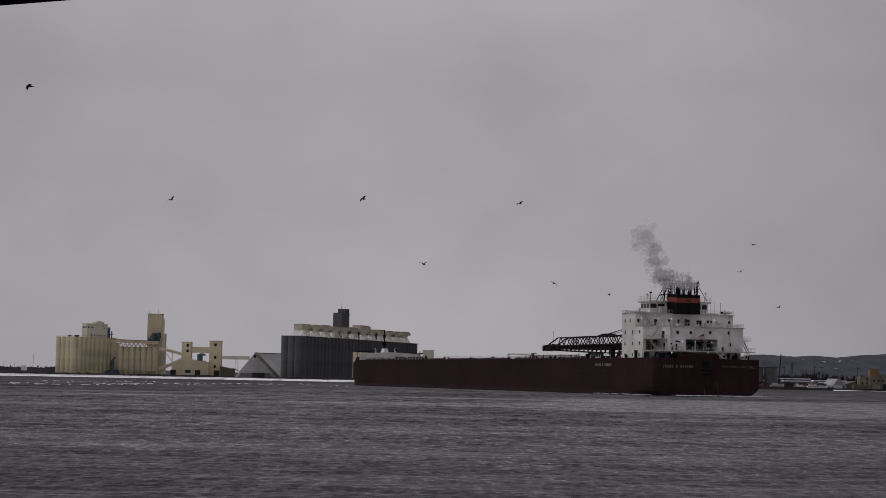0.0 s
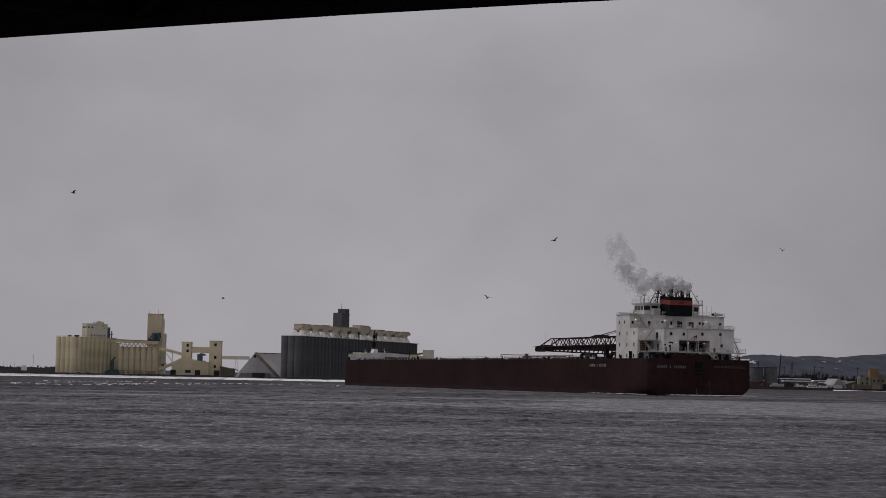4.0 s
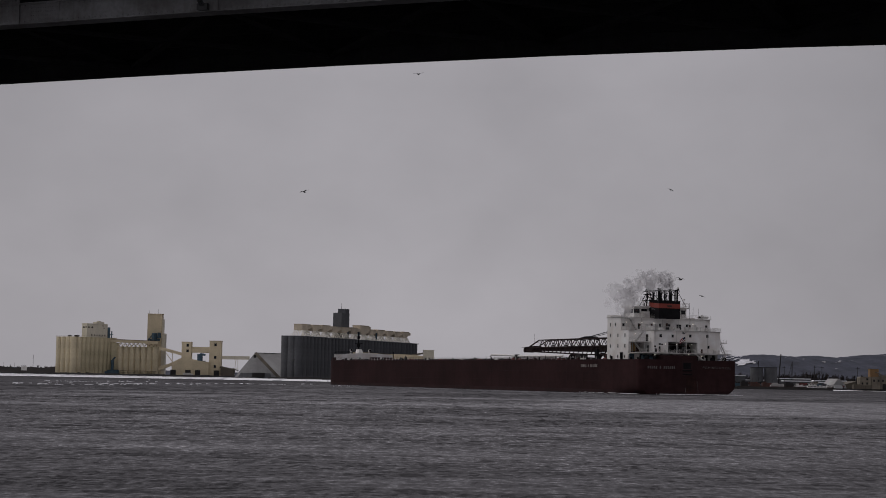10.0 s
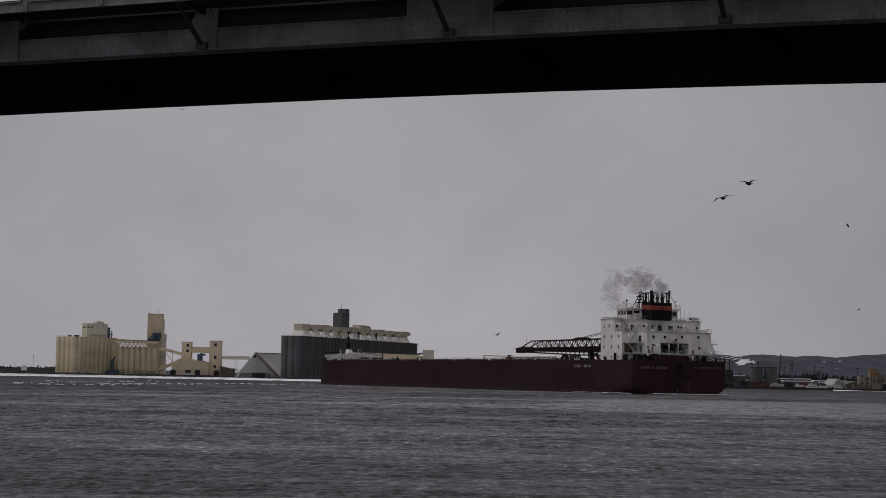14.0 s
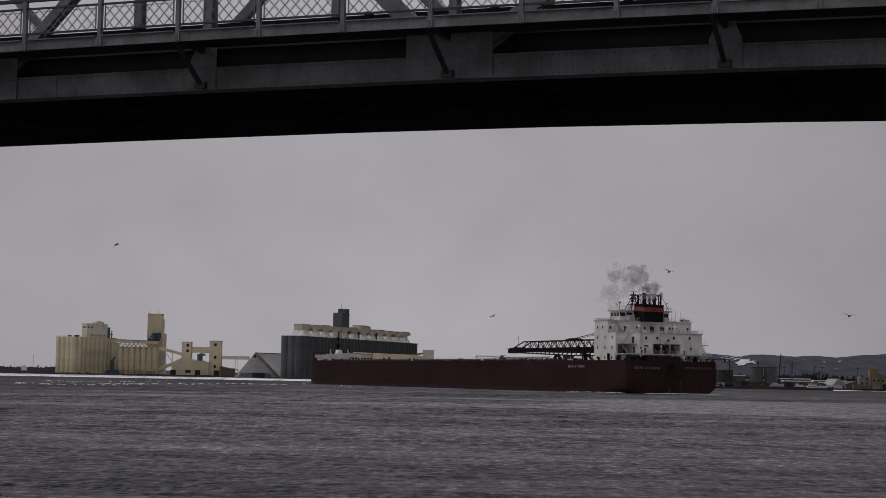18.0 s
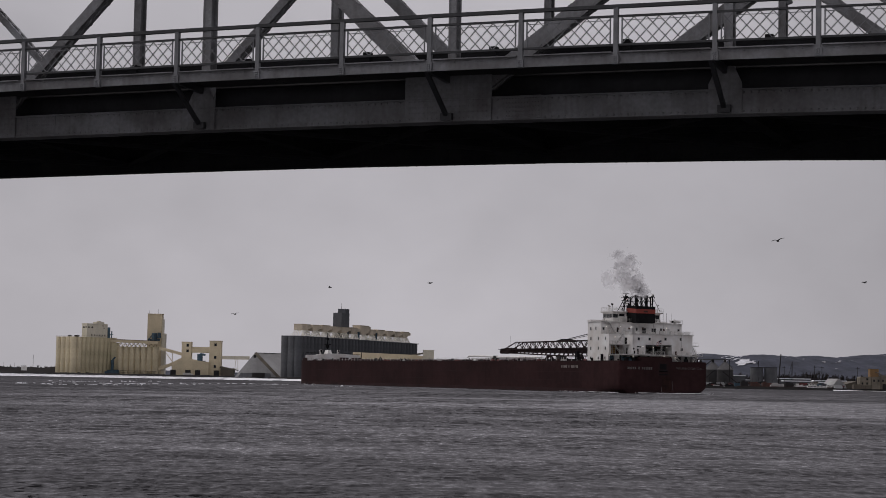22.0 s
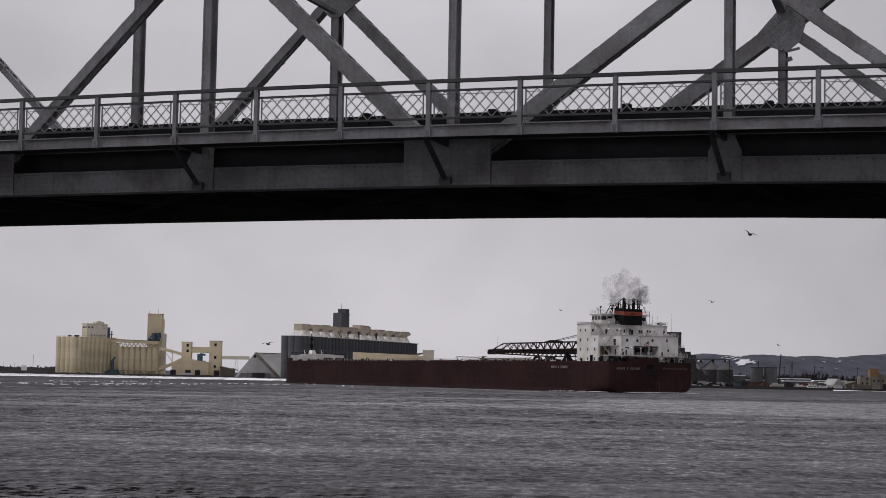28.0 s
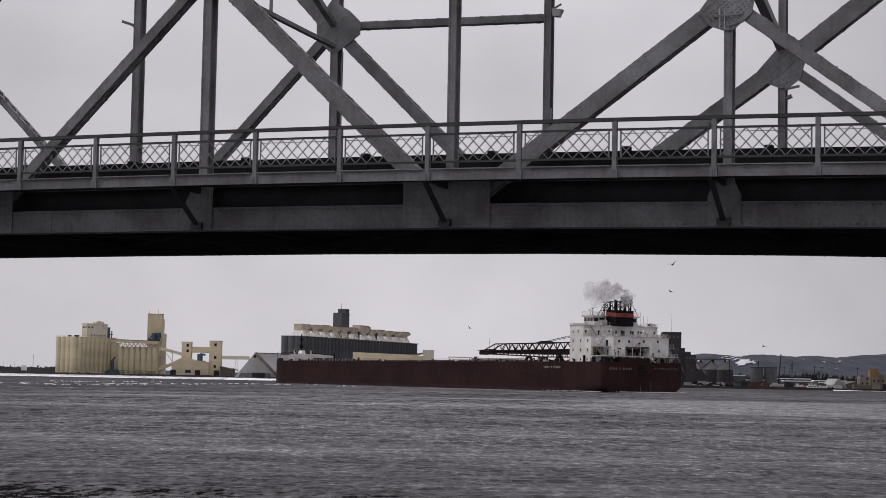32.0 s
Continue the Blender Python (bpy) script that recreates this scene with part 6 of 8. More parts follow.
for y in (4.55, 1.6, -1.5, -4.9):
    part("recess_pillar", Shape().beam((3.8, y, D1), (3.8, y, D2), 0.14, 0.14), WHITE_WORN, ship)
part("recess_beam", Shape().box(3.9, 8.6, -5.0, -4.8, 14.7, 15.1).box(3.9, 8.6, 1.4, 1.6, 14.7, 15.1).box(3.9, 8.6, -1.7, -1.5, 14.7, 15.1), GREY_WALL, ship)
part("recess_pipe", Shape().tube((8.5, -4.9, 14.5), (8.5, 4.6, 14.5), 0.14, 8).tube((8.5, -4.9, 14.1), (8.5, 4.6, 14.1), 0.1, 8).tube((8.5, 2.6, D1), (8.5, 2.6, 14.5), 0.12, 8), RUST, ship)
# timber racks in the alcove; the brown back sheet carries the alcove's shade
rack = part("timber_rack", B(11.25, 11.4, 9.65, 13.85, D1, 14.9), RUST, ship, "back of the alcove, shade painted in dark brown")
for z in (12.5, 13.1, 13.7, 14.3):
    part("timber", B(10.8, 11.24, 11.4, 13.7, z, z + 0.42), TIMBER, rack, "tan stacked timber")
for y in (11.4, 12.5, 13.7):
    part("rack_post", Shape().beam((10.7, y, D1), (10.7, y, 14.9), 0.12, 0.12), WHITE_WORN, rack)
wheel = part("wheelhouse", Shape().box(17.2, 23.4, -8.8, 8.8, D4 + 0.15, 25.5), WHITE, ship)
part("wheelhouse_roof", Shape().box(16.6, 23.9, -9.4, 9.4, 25.5, 25.75).box(16.4, 24.1, -9.6, 9.6, 25.75, 25.9), WHITE, wheel)
part("wheelhouse_cabin", Shape().box(15.2, 17.2, 4.6, 6.8, D4 + 0.15, 24.3), WHITE_WORN, wheel)


def pane(parent, x, y, z, w, h, axis):
    """Dark glass in a thin proud frame."""
    def block(grow, out):
        if axis == 0:
            return B(x - out, x + 0.03, y - w / 2 - grow, y + w / 2 + grow, z - h / 2 - grow, z + h / 2 + grow)
        return B(x - w / 2 - grow, x + w / 2 + grow, y - 0.03, y + out, z - h / 2 - grow, z + h / 2 + grow)
    win = part("window", block(0.08, 0.04), WHITE_WORN, parent)
    part("pane", block(0.0, 0.06), DARK_GLASS, win)
    return win


for y, w in ((7.9, 1.6), (5.5, 1.7), (-5.6, 1.6), (-7.7, 1.2)):
    pane(wheel, 17.19, y, 24.45, w + 0.25, 1.15, 0)
for x in (22.4, 20.4, 18.5):
    pane(wheel, x, 8.81, 24.45, 1.6, 1.15, 1)
for x in (20.7, 17.4):
    pane(upper, x, 14.71, 20.2, 0.55, 0.95, 1)
for z in (17.0, 13.9):
    for x in (20.6, 15.7, 11.2):
        pane(main, x, 14.71, z, 0.55, 0.95, 1)
for x in (20.6, 15.7, 11.4):
    pane(base, x, 14.71, 10.8, 0.55, 0.85, 1)
for y, z, w, h in ((13.9, 20.1, 0.6, 0.8), (8.8, 19.85, 0.6, 1.5), (1.8, 19.95, 0.6, 1.5), (-0.85, 19.85, 1.5, 1.55), (-4.5, 19.85, 1.5, 1.55), (-7.2, 20.0, 0.6, 1.4), (-13.8, 20.2, 0.7, 0.9)):
    pane(upper, 13.99, y, z, w, h, 0)
for y, z in ((7.1, 16.9), (3.2, 16.9), (-2.6, 17.05), (-8.25, 17.1), (-8.6, 13.9)):
    pane(main, 3.59, y, z, 0.7, 0.8, 0)
# ports, doors and boxes in the sheltered wall
for y, z, r in ((8.9, 13.8, 0.28), (6.6, 14.4, 0.24)):
    part("porthole", Shape().tube((3.62, y, z), (3.5, y, z), r, 12), BROWN_DARK, main)
for x, y, z, w, h, mat in ((3.55, 7.4, 12.1, 0.55, 1.7, BROWN_DARK), (3.5, 8.6, 12.1, 0.5, 1.1, STEEL_DARK), (3.5, 7.3, 14.3, 0.8, 0.4, STEEL_DARK), (3.5, 5.6, 12.1, 0.7, 0.6, WHITE_WORN), (3.5, -6.4, 12.1, 0.6, 1.2, RUST), (3.5, -10.6, 12.1, 0.9, 0.7, WHITE_WORN)):
    part("wall_locker", B(x, 3.6, y - w / 2, y + w / 2, z, z + h), mat, ship)
part("side_door", B(6.6, 7.4, 9.35, 9.40, 12.1, 14.1), BROWN_DARK, ship)
# dark panel standing for the shaded door recess behind the stair
part("side_door", B(6.9, 8.3, 9.35, 9.40, 15.3, 17.3), BROWN_DARK, ship)
for y in (8.0, 5.2, 1.8, -2.4, -6.4, -9.6, -12.0):
    part("door", B(6.42, 6.5, y - 0.42, y + 0.42, 9.6, 11.6), BROWN_DARK, base)
part("door", B(9.32, 9.4, 12.7, 14.2, 9.6, 11.6), BLUE_PAINT, base, "blue door opening")
part("door", B(9.32, 9.4, 9.9, 11.9, 9.6, 11.7), BLUE_PAINT, base, "blue door opening")
for y in (6.2, 3.0, -10.0):
    part("door", B(13.94, 14.0, y - 0.42, y + 0.42, D3 + 0.2, D3 + 2.2), WHITE_WORN, upper)

# lit deck lamps
for x, y, z in ((13.9, 7.9, 20.9), (13.9, 3.9, 20.9), (13.9, -9.2, 20.9), (8.9, 12.6, 17.4), (3.5, 5.6, 14.5), (3.5, 1.9, 14.4), (3.5, -3.1, 14.5), (20.0, 14.5, 11.4), (9.3, 14.3, 11.5), (6.4, 7.4, 11.5), (6.4, -8.0, 11.3), (13.9, 13.0, 20.9), (2.6, -1.6, 11.6)):
    part("deck_lamp", Shape().box(x - 0.10, x + 0.10, y - 0.10, y + 0.10, z - 0.10, z + 0.10), LIT, ship, "small lit deck lamp")

# stairs and railings of the house


def stair(p, q, wide=0.8):
    """Two stringers, treads and a handrail from foot p to head q."""
    p, q = Vector(p), Vector(q)
    run = Vector((q.x - p.x, q.y - p.y, 0))
    off = Vector((-run.y, run.x, 0)).normalized() * wide / 2
    st = part("stair", Shape().beam(p - off, q - off, 0.06, 0.26).beam(p + off, q + off, 0.06, 0.26), WHITE_WORN, ship)
    n = max(3, int((q.z - p.z) / 0.24))
    tread = Shape()
    for i in range(1, n):
        c = p + (q - p) * i / n
        tread.beam(c - off * 0.92, c + off * 0.92, 0.22, 0.03)
    part("tread", tread, STEEL_DARK, st)
    up = Vector((0, 0, 1.0))
    rail = Shape()
    for side in (-1, 1):
        rail.beam(p + off * side + up, q + off * side + up, 0.05, 0.05)
        for i in range(4):
            c = p + (q - p) * i / 3 + off * side
            rail.beam(c, c + up, 0.045, 0.045)
    part("handrail", rail, WHITE_WORN, st)


stair((12.9, 10.1, D3 + 0.15), (13.2, 12.5, D4 + 0.15))
stair((6.3, 13.6, D2), (6.2, 11.0, D3 + 0.1))
stair((8.2, 10.6, D1), (8.2, 13.5, D2))
stair((0.9, -6.2, 9.6), (2.2, -3.2, D1))
stair((1.4, -11.8, 9.6), (3.2, -14.2, D1))
stair((4.4, -14.4, D1), (6.6, -14.0, D2))
stair((7.6, -13.8, D2), (10.4, -13.8, D3))
part("side_platform", Shape().box(3.6, 8.99, -14.9, -12.6, 15.02, D2).box(2.8, 6.6, -15.9, -13.4, 11.87, D1), WHITE_WORN, ship)


def railing(points, h=1.05, gap=1.6, mat=None):
    s = Shape()
    for a, b in zip(points, points[1:]):
        a, b = Vector(a), Vector(b)
        n = max(1, int((b - a).length / gap))
        for i in range(n + 1):
            p = a + (b - a) * i / n
            s.beam(p, p + Vector((0, 0, h)), 0.06, 0.06)
        for z in (h, h * 0.66, h * 0.33):
            s.beam(a + Vector((0, 0, z)), b + Vector((0, 0, z)), 0.045, 0.045)
    return part("railing", s, mat or WHITE_WORN, ship)


railing([(9.0, 14.6, D3 + 0.15), (9.0, 9.6, D3 + 0.15), (3.5, 9.4, D3 + 0.15), (3.5, -12.7, D3 + 0.15), (8.9, -12.8, D3 + 0.15), (8.9, -14.9, D3 + 0.15), (13.5, -14.9, D3 + 0.15)])
railing([(9.0, 14.6, D3 + 0.15), (13.8, 14.6, D3 + 0.15)])
railing([(2.8, 14.4, D1), (2.8, -13.2, D1)])
railing([(5.3, 9.5, D2), (5.3, 14.5, D2), (8.9, 14.5, D2)])
railing([(13.6, 14.6, D4 + 0.15), (13.6, -15.0, D4 + 0.15)])
railing([(16.8, 9.2, 25.9), (16.8, -9.2, 25.9), (23.8, -9.2, 25.9), (23.8, 9.2, 25.9), (16.8, 9.2, 25.9)], 1.3)
railing([(3.7, -14.8, D2), (8.9, -14.8, D2)])
railing([(2.8, -15.8, D1), (6.6, -15.8, D1)])
part("life_raft", Shape().tube((14.4, -11.2, 23.0), (14.4, -14.6, 23.0), 0.38, 10).tube((14.4, -12.4, 23.0), (14.4, -13.0, 23.0), 0.62, 10), WHITE_WORN, ship, "white raft canister on the rail")
part("whip_aerial", Shape().tube((15.0, -8.6, 22.45), (15.0, -8.6, 27.2), 0.05, 5), ROPE, ship)
for x, y, h in ((22.0, 7.6, 1.9), (20.0, 2.0, 2.6), (18.6, 5.0, 1.6), (18, -8.4, 2.4), (19.4, 8.6, 1.5)):
    part("aerial", Shape().tube((x, y, 25.9), (x, y, 25.9 + h), 0.06, 5).box(x - 0.25, x + 0.25, y - 0.25, y + 0.25, 25.75 + h, 26.1 + h), WHITE_WORN, ship)

# funnel: raked top, orange-red band, pipes in a frame


def funnel_ring(z, rake=0.08, grow=0.0):
    return [(x, y, z + rake * (x - 11.1)) for x, y in ((11.1 - grow, -3.3 - grow), (17.2 + grow, -3.3 - grow), (17.2 + grow, 3.75 + grow), (11.1 - grow, 3.75 + grow))]


fun = Shape()
fun.add(funnel_ring(22.2, 0.0) + funnel_ring(27.4), [(0, 1, 5, 4), (1, 2, 6, 5), (2, 3, 7, 6), (3, 0, 4, 7), (4, 5, 6, 7), (3, 2, 1, 0)])
funnel = part("funnel", fun, BLACK, ship, "black funnel with an orange-red band")
band = Shape().add(funnel_ring(25.25, 0.08, 0.05) + funnel_ring(26.6, 0.08, 0.05), [(0, 1, 5, 4), (1, 2, 6, 5), (2, 3, 7, 6), (3, 0, 4, 7)])
part("funnel_band", band, ORANGE_BAND, funnel, "orange-red painted band")
part("funnel_mark", B(10.98, 11.05, -0.5, 1.0, 25.6, 26.15), RUST, funnel, "small dark emblem shape")
part("funnel_lip", Shape().beam((11.05, -3.35, 27.42), (11.05, 3.8, 27.42), 0.12, 0.16).beam((11.05, 3.8, 27.42), (17.25, 3.8, 27.9), 0.12, 0.16), STEEL_DARK, funnel)
for x, y, r, h in ((16.0, 3.0, 0.34, 30.7), (13.5, 2.4, 0.50, 31.25), (13.5, -1.35, 0.54, 31.15), (14.5, 1.2, 0.22, 30.5), (14.6, -0.1, 0.26, 30.2), (13.0, -2.6, 0.22, 30.5), (12.6, -3.1, 0.26, 30.7), (15.6, 3.4, 0.2, 30.2)):
    pipe = Shape().tube((x, y, 27.3), (x, y, h), r, 12).tube((x, y, h - 0.35), (x, y, h), r * 1.12, 12)
    if r < 0.3:
        pipe.tube((x, y, h - 0.1), (x - 0.5, y - 0.15, h + 0.35), r * 0.9, 10)
    part("exhaust_pipe", pipe, BLACK, funnel, "", True)
brace = Shape()
for x in (11.6, 16.6):
    for k in range(4):
        y = 3.5 - 1.75 * k
        brace.beam((x, y, 27.4), (x, y - 1.6, 30.6), 0.12, 0.12).beam((x, y, 27.4), (x, y, 30.6), 0.14, 0.14)
    brace.beam((x, 3.6, 30.6), (x, -3.2, 30.6), 0.16, 0.16).beam((x, 3.6, 29.1), (x, -3.2, 29.1), 0.12, 0.12)
brace.beam((11.6, 3.5, 30.6), (16.6, 3.5, 30.6), 0.16, 0.16).beam((11.6, 3.5, 27.5), (16.6, 3.5, 30.6), 0.14, 0.14).beam((11.6, -3.2, 30.6), (16.6, -3.2, 30.6), 0.16, 0.16)
brace.beam((16.2, 3.5, 30.4), (17.6, 5.6, 26.0), 0.16, 0.16).beam((17.4, 4.4, 30.0), (17.4, 5.2, 26.0), 0.14, 0.14).beam((12.0, -3.4, 29.6), (14.5, -7.2, 26.0), 0.1, 0.1)
part("pipe_frame", brace, BLACK, funnel)
mast = Shape().beam((17.4, 4.6, 25.9), (16.6, 4.3, 31.6), 0.3, 0.3).beam((18.4, 6.4, 25.9), (16.8, 4.6, 30.4), 0.2, 0.2).beam((16.6, 3.0, 27.5), (16.6, 4.3, 30.6), 0.2, 0.2)
for z, a, b in ((27.6, 5.8, 3.2), (28.6, 5.6, 3.3), (29.4, 5.9, 3.2), (30.3, 6.0, 2.9)):
    mast.beam((16.7, a, z), (16.6, b, z), 0.3, 0.2)
mast = part("radar_mast", mast.box(16.2, 17.2, 3.7, 5.1, 30.3, 30.9), BLACK, ship)
part("radar_scanner", Shape().beam((16.4, 5.7, 31.7), (16.4, 3.3, 31.75), 0.24, 0.2), STEEL_DARK, mast)
for y, h in ((-9.6, 3.4), (-11.4, 3.2)):
    part("whip_aerial", Shape().tube((14.6, y, 22.45), (14.6, y, 22.45 + h), 0.045, 5), ROPE, ship)
part("life_ring", Shape().tube((13.5, -11.2, 23.0), (13.35, -11.2, 23.0), 0.34, 12), STEEL_DARK, ship)
part("signal_post", Shape().tube((20.4, 7.2, 25.9), (20.4, 7.2, 28.4), 0.10, 6).box(20.2, 20.6, 6.9, 7.5, 28.0, 28.5), BLACK, ship)
part("satellite_dome", Shape().tube((13.0, -3.5, 27.4), (13.0, -3.5, 31.0), 0.12, 8).tube((13.0, -3.5, 31.0), (13.0, -3.5, 31.3), 0.36, 10, 0.42).tube((13.0, -3.5, 31.3), (13.0, -3.5, 31.7), 0.42, 10, 0.15), WHITE_WORN, funnel)
railing([(10.4, 4.6, 22.45), (10.4, -4.6, 22.45)], 1.0, 1.2, STEEL_DARK)

# small fittings on the house decks
for x, y, z, h in ((12.6, 12.4, D3 + 0.15, 1.2), (11.4, 6.4, D3 + 0.15, 1.0), (12.2, -9.6, D3 + 0.15, 1.1), (11.0, -6.0, D3 + 0.15, 0.8), (12.8, -13.0, D3 + 0.15, 1.0), (16.0, 12.6, D4 + 0.15, 0.9), (15.2, -12.8, D4 + 0.15, 1.0)):
    part("deck_vent", Shape().tube((x, y, z), (x, y, z + h), 0.22, 8).tube((x, y, z + h), (x - 0.35, y, z + h + 0.1), 0.24, 8, 0.3), WHITE_WORN, ship)
for y0, y1, z0, z1 in ((2.0, 2.0, D1, D3), (-8.4, -8.4, D1, D3), (8.9, 8.9, D2, D3)):
    part("drain_pipe", Shape().tube((3.52, y0, z0), (3.52, y1, z1), 0.07, 6), WHITE_WORN, ship)
for y in (13.4, 8.0, 1.0, -4.4, -8.2, -14.0):
    part("drain_pipe", Shape().tube((13.9, y, D3 + 0.15), (13.9, y, 22.3), 0.06, 6), WHITE_WORN, ship)
for y, z in ((4.6, 20.4), (-0.4, 20.6), (-8.2, 20.3), (8.6, 20.2)):
    part("fire_box", B(13.82, 13.99, y - 0.28, y + 0.28, z - 0.3, z + 0.3), RUST, ship)
for x, y, w, h in ((9.8, 3.6, 1.2, 1.0), (9.6, -1.6, 1.6, 0.8), (9.9, -5.0, 0.9, 1.3), (8.6, 8.4, 1.2, 0.9), (7.2, -10.6, 1.5, 0.9)):
    part("deck_locker", B(x, x + 0.9, y - w / 2, y + w / 2, D3 + 0.15, D3 + 0.15 + h), WHITE_WORN, ship)
for y in (13.8, 11.2, 6.2, 2.6, -6.6, -10.4, -13.4):
    part("deck_bollard", Shape().tube((3.2, y, 9.5), (3.2, y, 10.9), 0.3, 8).tube((3.2, y, 10.9), (3.2, y, 11.0), 0.38, 8), BLACK, ship)

# flag blown to port, drooping
pole = part("flag_staff", Shape().tube((1.2, 0.5, 9.6), (0.8, 0.5, 16.8), 0.07, 6), WHITE_WORN, ship)
for k in range(5):
    y, z, x = 0.6 + 0.36 * k, 16.6 - 0.20 * k, 0.8 + 0.10 * math.sin(k * 1.5)
    for i in range(5):
        mat = FLAG_BLUE if k < 2 and i < 3 else (FLAG_RED, FLAG_WHITE)[i % 2]
        part("flag_strip", B(x - 0.02, x + 0.02, y, y + 0.38, z - 0.22 * (i + 1), z - 0.22 * i), mat, pole)

# self-unloading boom
boom = part("unloading_boom", Shape().slab([(24.5, 12.6), (60, 12.7), (103, 13.4), (103, 14.4), (24.5, 14.5)], 1, 0.9, 3.3), BOOM_RED, ship, "dark red self-unloading conveyor boom")
part("boom_tip", Shape().slab([(100, 12.9), (108.5, 13.2), (109.2, 13.8), (108.5, 14.7), (101, 15.0)], 1, 0.6, 3.6).box(104.5, 110.0, 0.2, 4.0, 14.4, 14.55).tube((108.2, 0.4, 13.6), (108.2, 3.8, 13.6), 0.75, 10), BOOM_RED, boom)
for y in (0.5, 3.7):
    part("boom_chord", Shape().beam((24.5, y, 17.0), (96.0, y, 16.9), 0.34, 0.34).beam((96.0, y, 16.9), (105.5, y, 14.4), 0.3, 0.3), BOOM_RED, boom)
    part("boom_chord", Shape().beam((24.5, y, 14.5), (106, y, 14.4), 0.34, 0.4), BOOM_RED, boom)
    part("boom_chord", Shape().beam((24.5, y, 11.7), (62, y, 11.9), 0.34, 0.34).beam((62, y, 11.9), (106, y, 13.2), 0.34, 0.34), BOOM_RED, boom)
    n = 14
    w = 71.0 / n
    for i in range(n):
        x = 25 + w * i
        part("boom_brace", Shape().beam((x, y, 14.5), (x + w / 2, y, 16.9), 0.19, 0.19), BOOM_RED, boom)
        part("boom_brace", Shape().beam((x + w / 2, y, 16.9), (x + w, y, 14.5), 0.19, 0.19), BOOM_RED, boom)
        if i % 2:
            part("boom_post", Shape().beam((x, y, 14.5), (x, y, 16.9), 0.18, 0.18), BOOM_RED, boom)
    for i in range(24):
        x = 25 + 3.3 * i
        z = 11.8 if x < 62 else 11.9 + (x - 62) / 44 * 1.3
        part("boom_hanger", Shape().beam((x, y, 14.3), (x + 1.5, y, z), 0.2, 0.2), BOOM_RED, boom)
part("boom_rail", Shape().beam((98, 0.3, 17.2), (109, 0.3, 15.8), 0.06, 0.06).beam((109, 0.3, 14.5), (109, 0.3, 15.8), 0.08, 0.08).beam((103, 0.3, 14.8), (103, 0.3, 16.6), 0.08, 0.08).beam((104, 2, 14.8), (104, 2, 19.2), 0.06, 0.06), BOOM_RED, boom)
for x in (50, 72, 40):
    part("boom_saddle", Shape().beam((x - 3, 2.1, 9.6), (x + 0.5, 2.1, 12.2), 0.8, 0.7).beam((x + 5, 2.1, 9.6), (x + 1.5, 2.1, 12.2), 0.8, 0.7), BOOM_RED, ship)
part("boom_hoist", Shape().slab([(55, 16.6), (66, 16.7), (67.5, 17.1), (63, 17.7), (58, 17.7), (54.0, 17.1)], 1, 1.6, 2.8), BLACK, boom)
part("hoist_wire", Shape().beam((59, 1.5, 17.5), (23, 1.5, 20.9), 0.13, 0.13).beam((59, 2.8, 17.6), (23, 2.8, 21.5), 0.13, 0.13).beam((62, 2.1, 17.4), (23, 2.1, 21.2), 0.1, 0.1), ROPE, boom)
part("loop_house", Shape().box(24, 34, -6, 6, 9.5, 12.6), BOOM_RED, ship)

# white hatch-crane beam along the port side
gan = part("deck_crane", Shape().tube((60, 11.8, 11.2), (100, 11.8, 11.35), 0.36, 8).tube((98, 11.8, 11.6), (118, 11.8, 11.95), 0.32, 8).tube((118, 11.8, 11.95), (119.5, 11.8, 11.3), 0.2, 8).beam((66, 11.4, 10.75), (117, 11.4, 10.9), 0.12, 0.25), WHITE, ship, "long white deck crane arm")
for x in (62, 78, 96, 118):
    part("crane_leg", Shape().beam((x, 11.8, 9.5), (x, 11.8, 11.2), 0.3, 0.3).box(x - 0.5, x + 0.5, 11.3, 12.3, 9.5, 10.4), STEEL_DARK, gan)
part("crane_trolley", Shape().box(94, 98, 11.2, 12.4, 10.6, 11.2).box(95, 97, 11.3, 12.3, 11.2, 11.9), BROWN_DARK, gan)
part("crane_base", Shape().box(40, 60, 10.8, 13.2, 9.5, 10.7).box(44, 47, 10.8, 13.4, 10.7, 11.6), BROWN_DARK, ship)
part("fire_locker", B(30, 31.4, 13.6, 14.6, 9.5, 13.0), BLACK, ship)

# bow: white breakwater across the deck, house, vents, mast
wall = Shape().slab([(14.4, 10.1), (14.4, 13.0), (9.0, 13.2), (3.0, 13.9), (-2.5, 13.9), (-8.0, 13.6), (-12.2, 13.3), (-12.2, 10.1)], 0, 287.0, 287.3)
part("breakwater", wall, WHITE, ship, "white breakwater across the bow deck")
for y in (12.0, 7.0, -5.0, -10.0):
    part("breakwater_stay", Shape().beam((286.9, y, 12.2), (284.6, y, 10.2), 0.2, 0.25), WHITE_WORN, ship)
bow = Shape()
pts = [(283 + 20.4 * math.sin(k / 14 * math.pi / 2), 0) for k in range(15)]
pts = [(x, half_beam(min(x, 304.0), 9) - 0.5) for x, _ in pts]
pts = pts + [(x, -y) for x, y in reversed(pts)]
for a, b in zip(pts, pts[1:]):
    bow.add([(a[0], a[1], 10.2), (b[0], b[1], 10.2), (b[0], b[1], 11.7), (a[0], a[1], 11.7), (a[0] - 0.25, a[1] * 0.985, 10.2), (b[0] - 0.25, b[1] * 0.985, 10.2), (b[0] - 0.25, b[1] * 0.985, 11.7), (a[0] - 0.25, a[1] * 0.985, 11.7)],
            [(0, 1, 2, 3), (7, 6, 5, 4), (3, 2, 6, 7)])
part("bow_bulwark", bow, HULL, ship, "dark red bow bulwark")
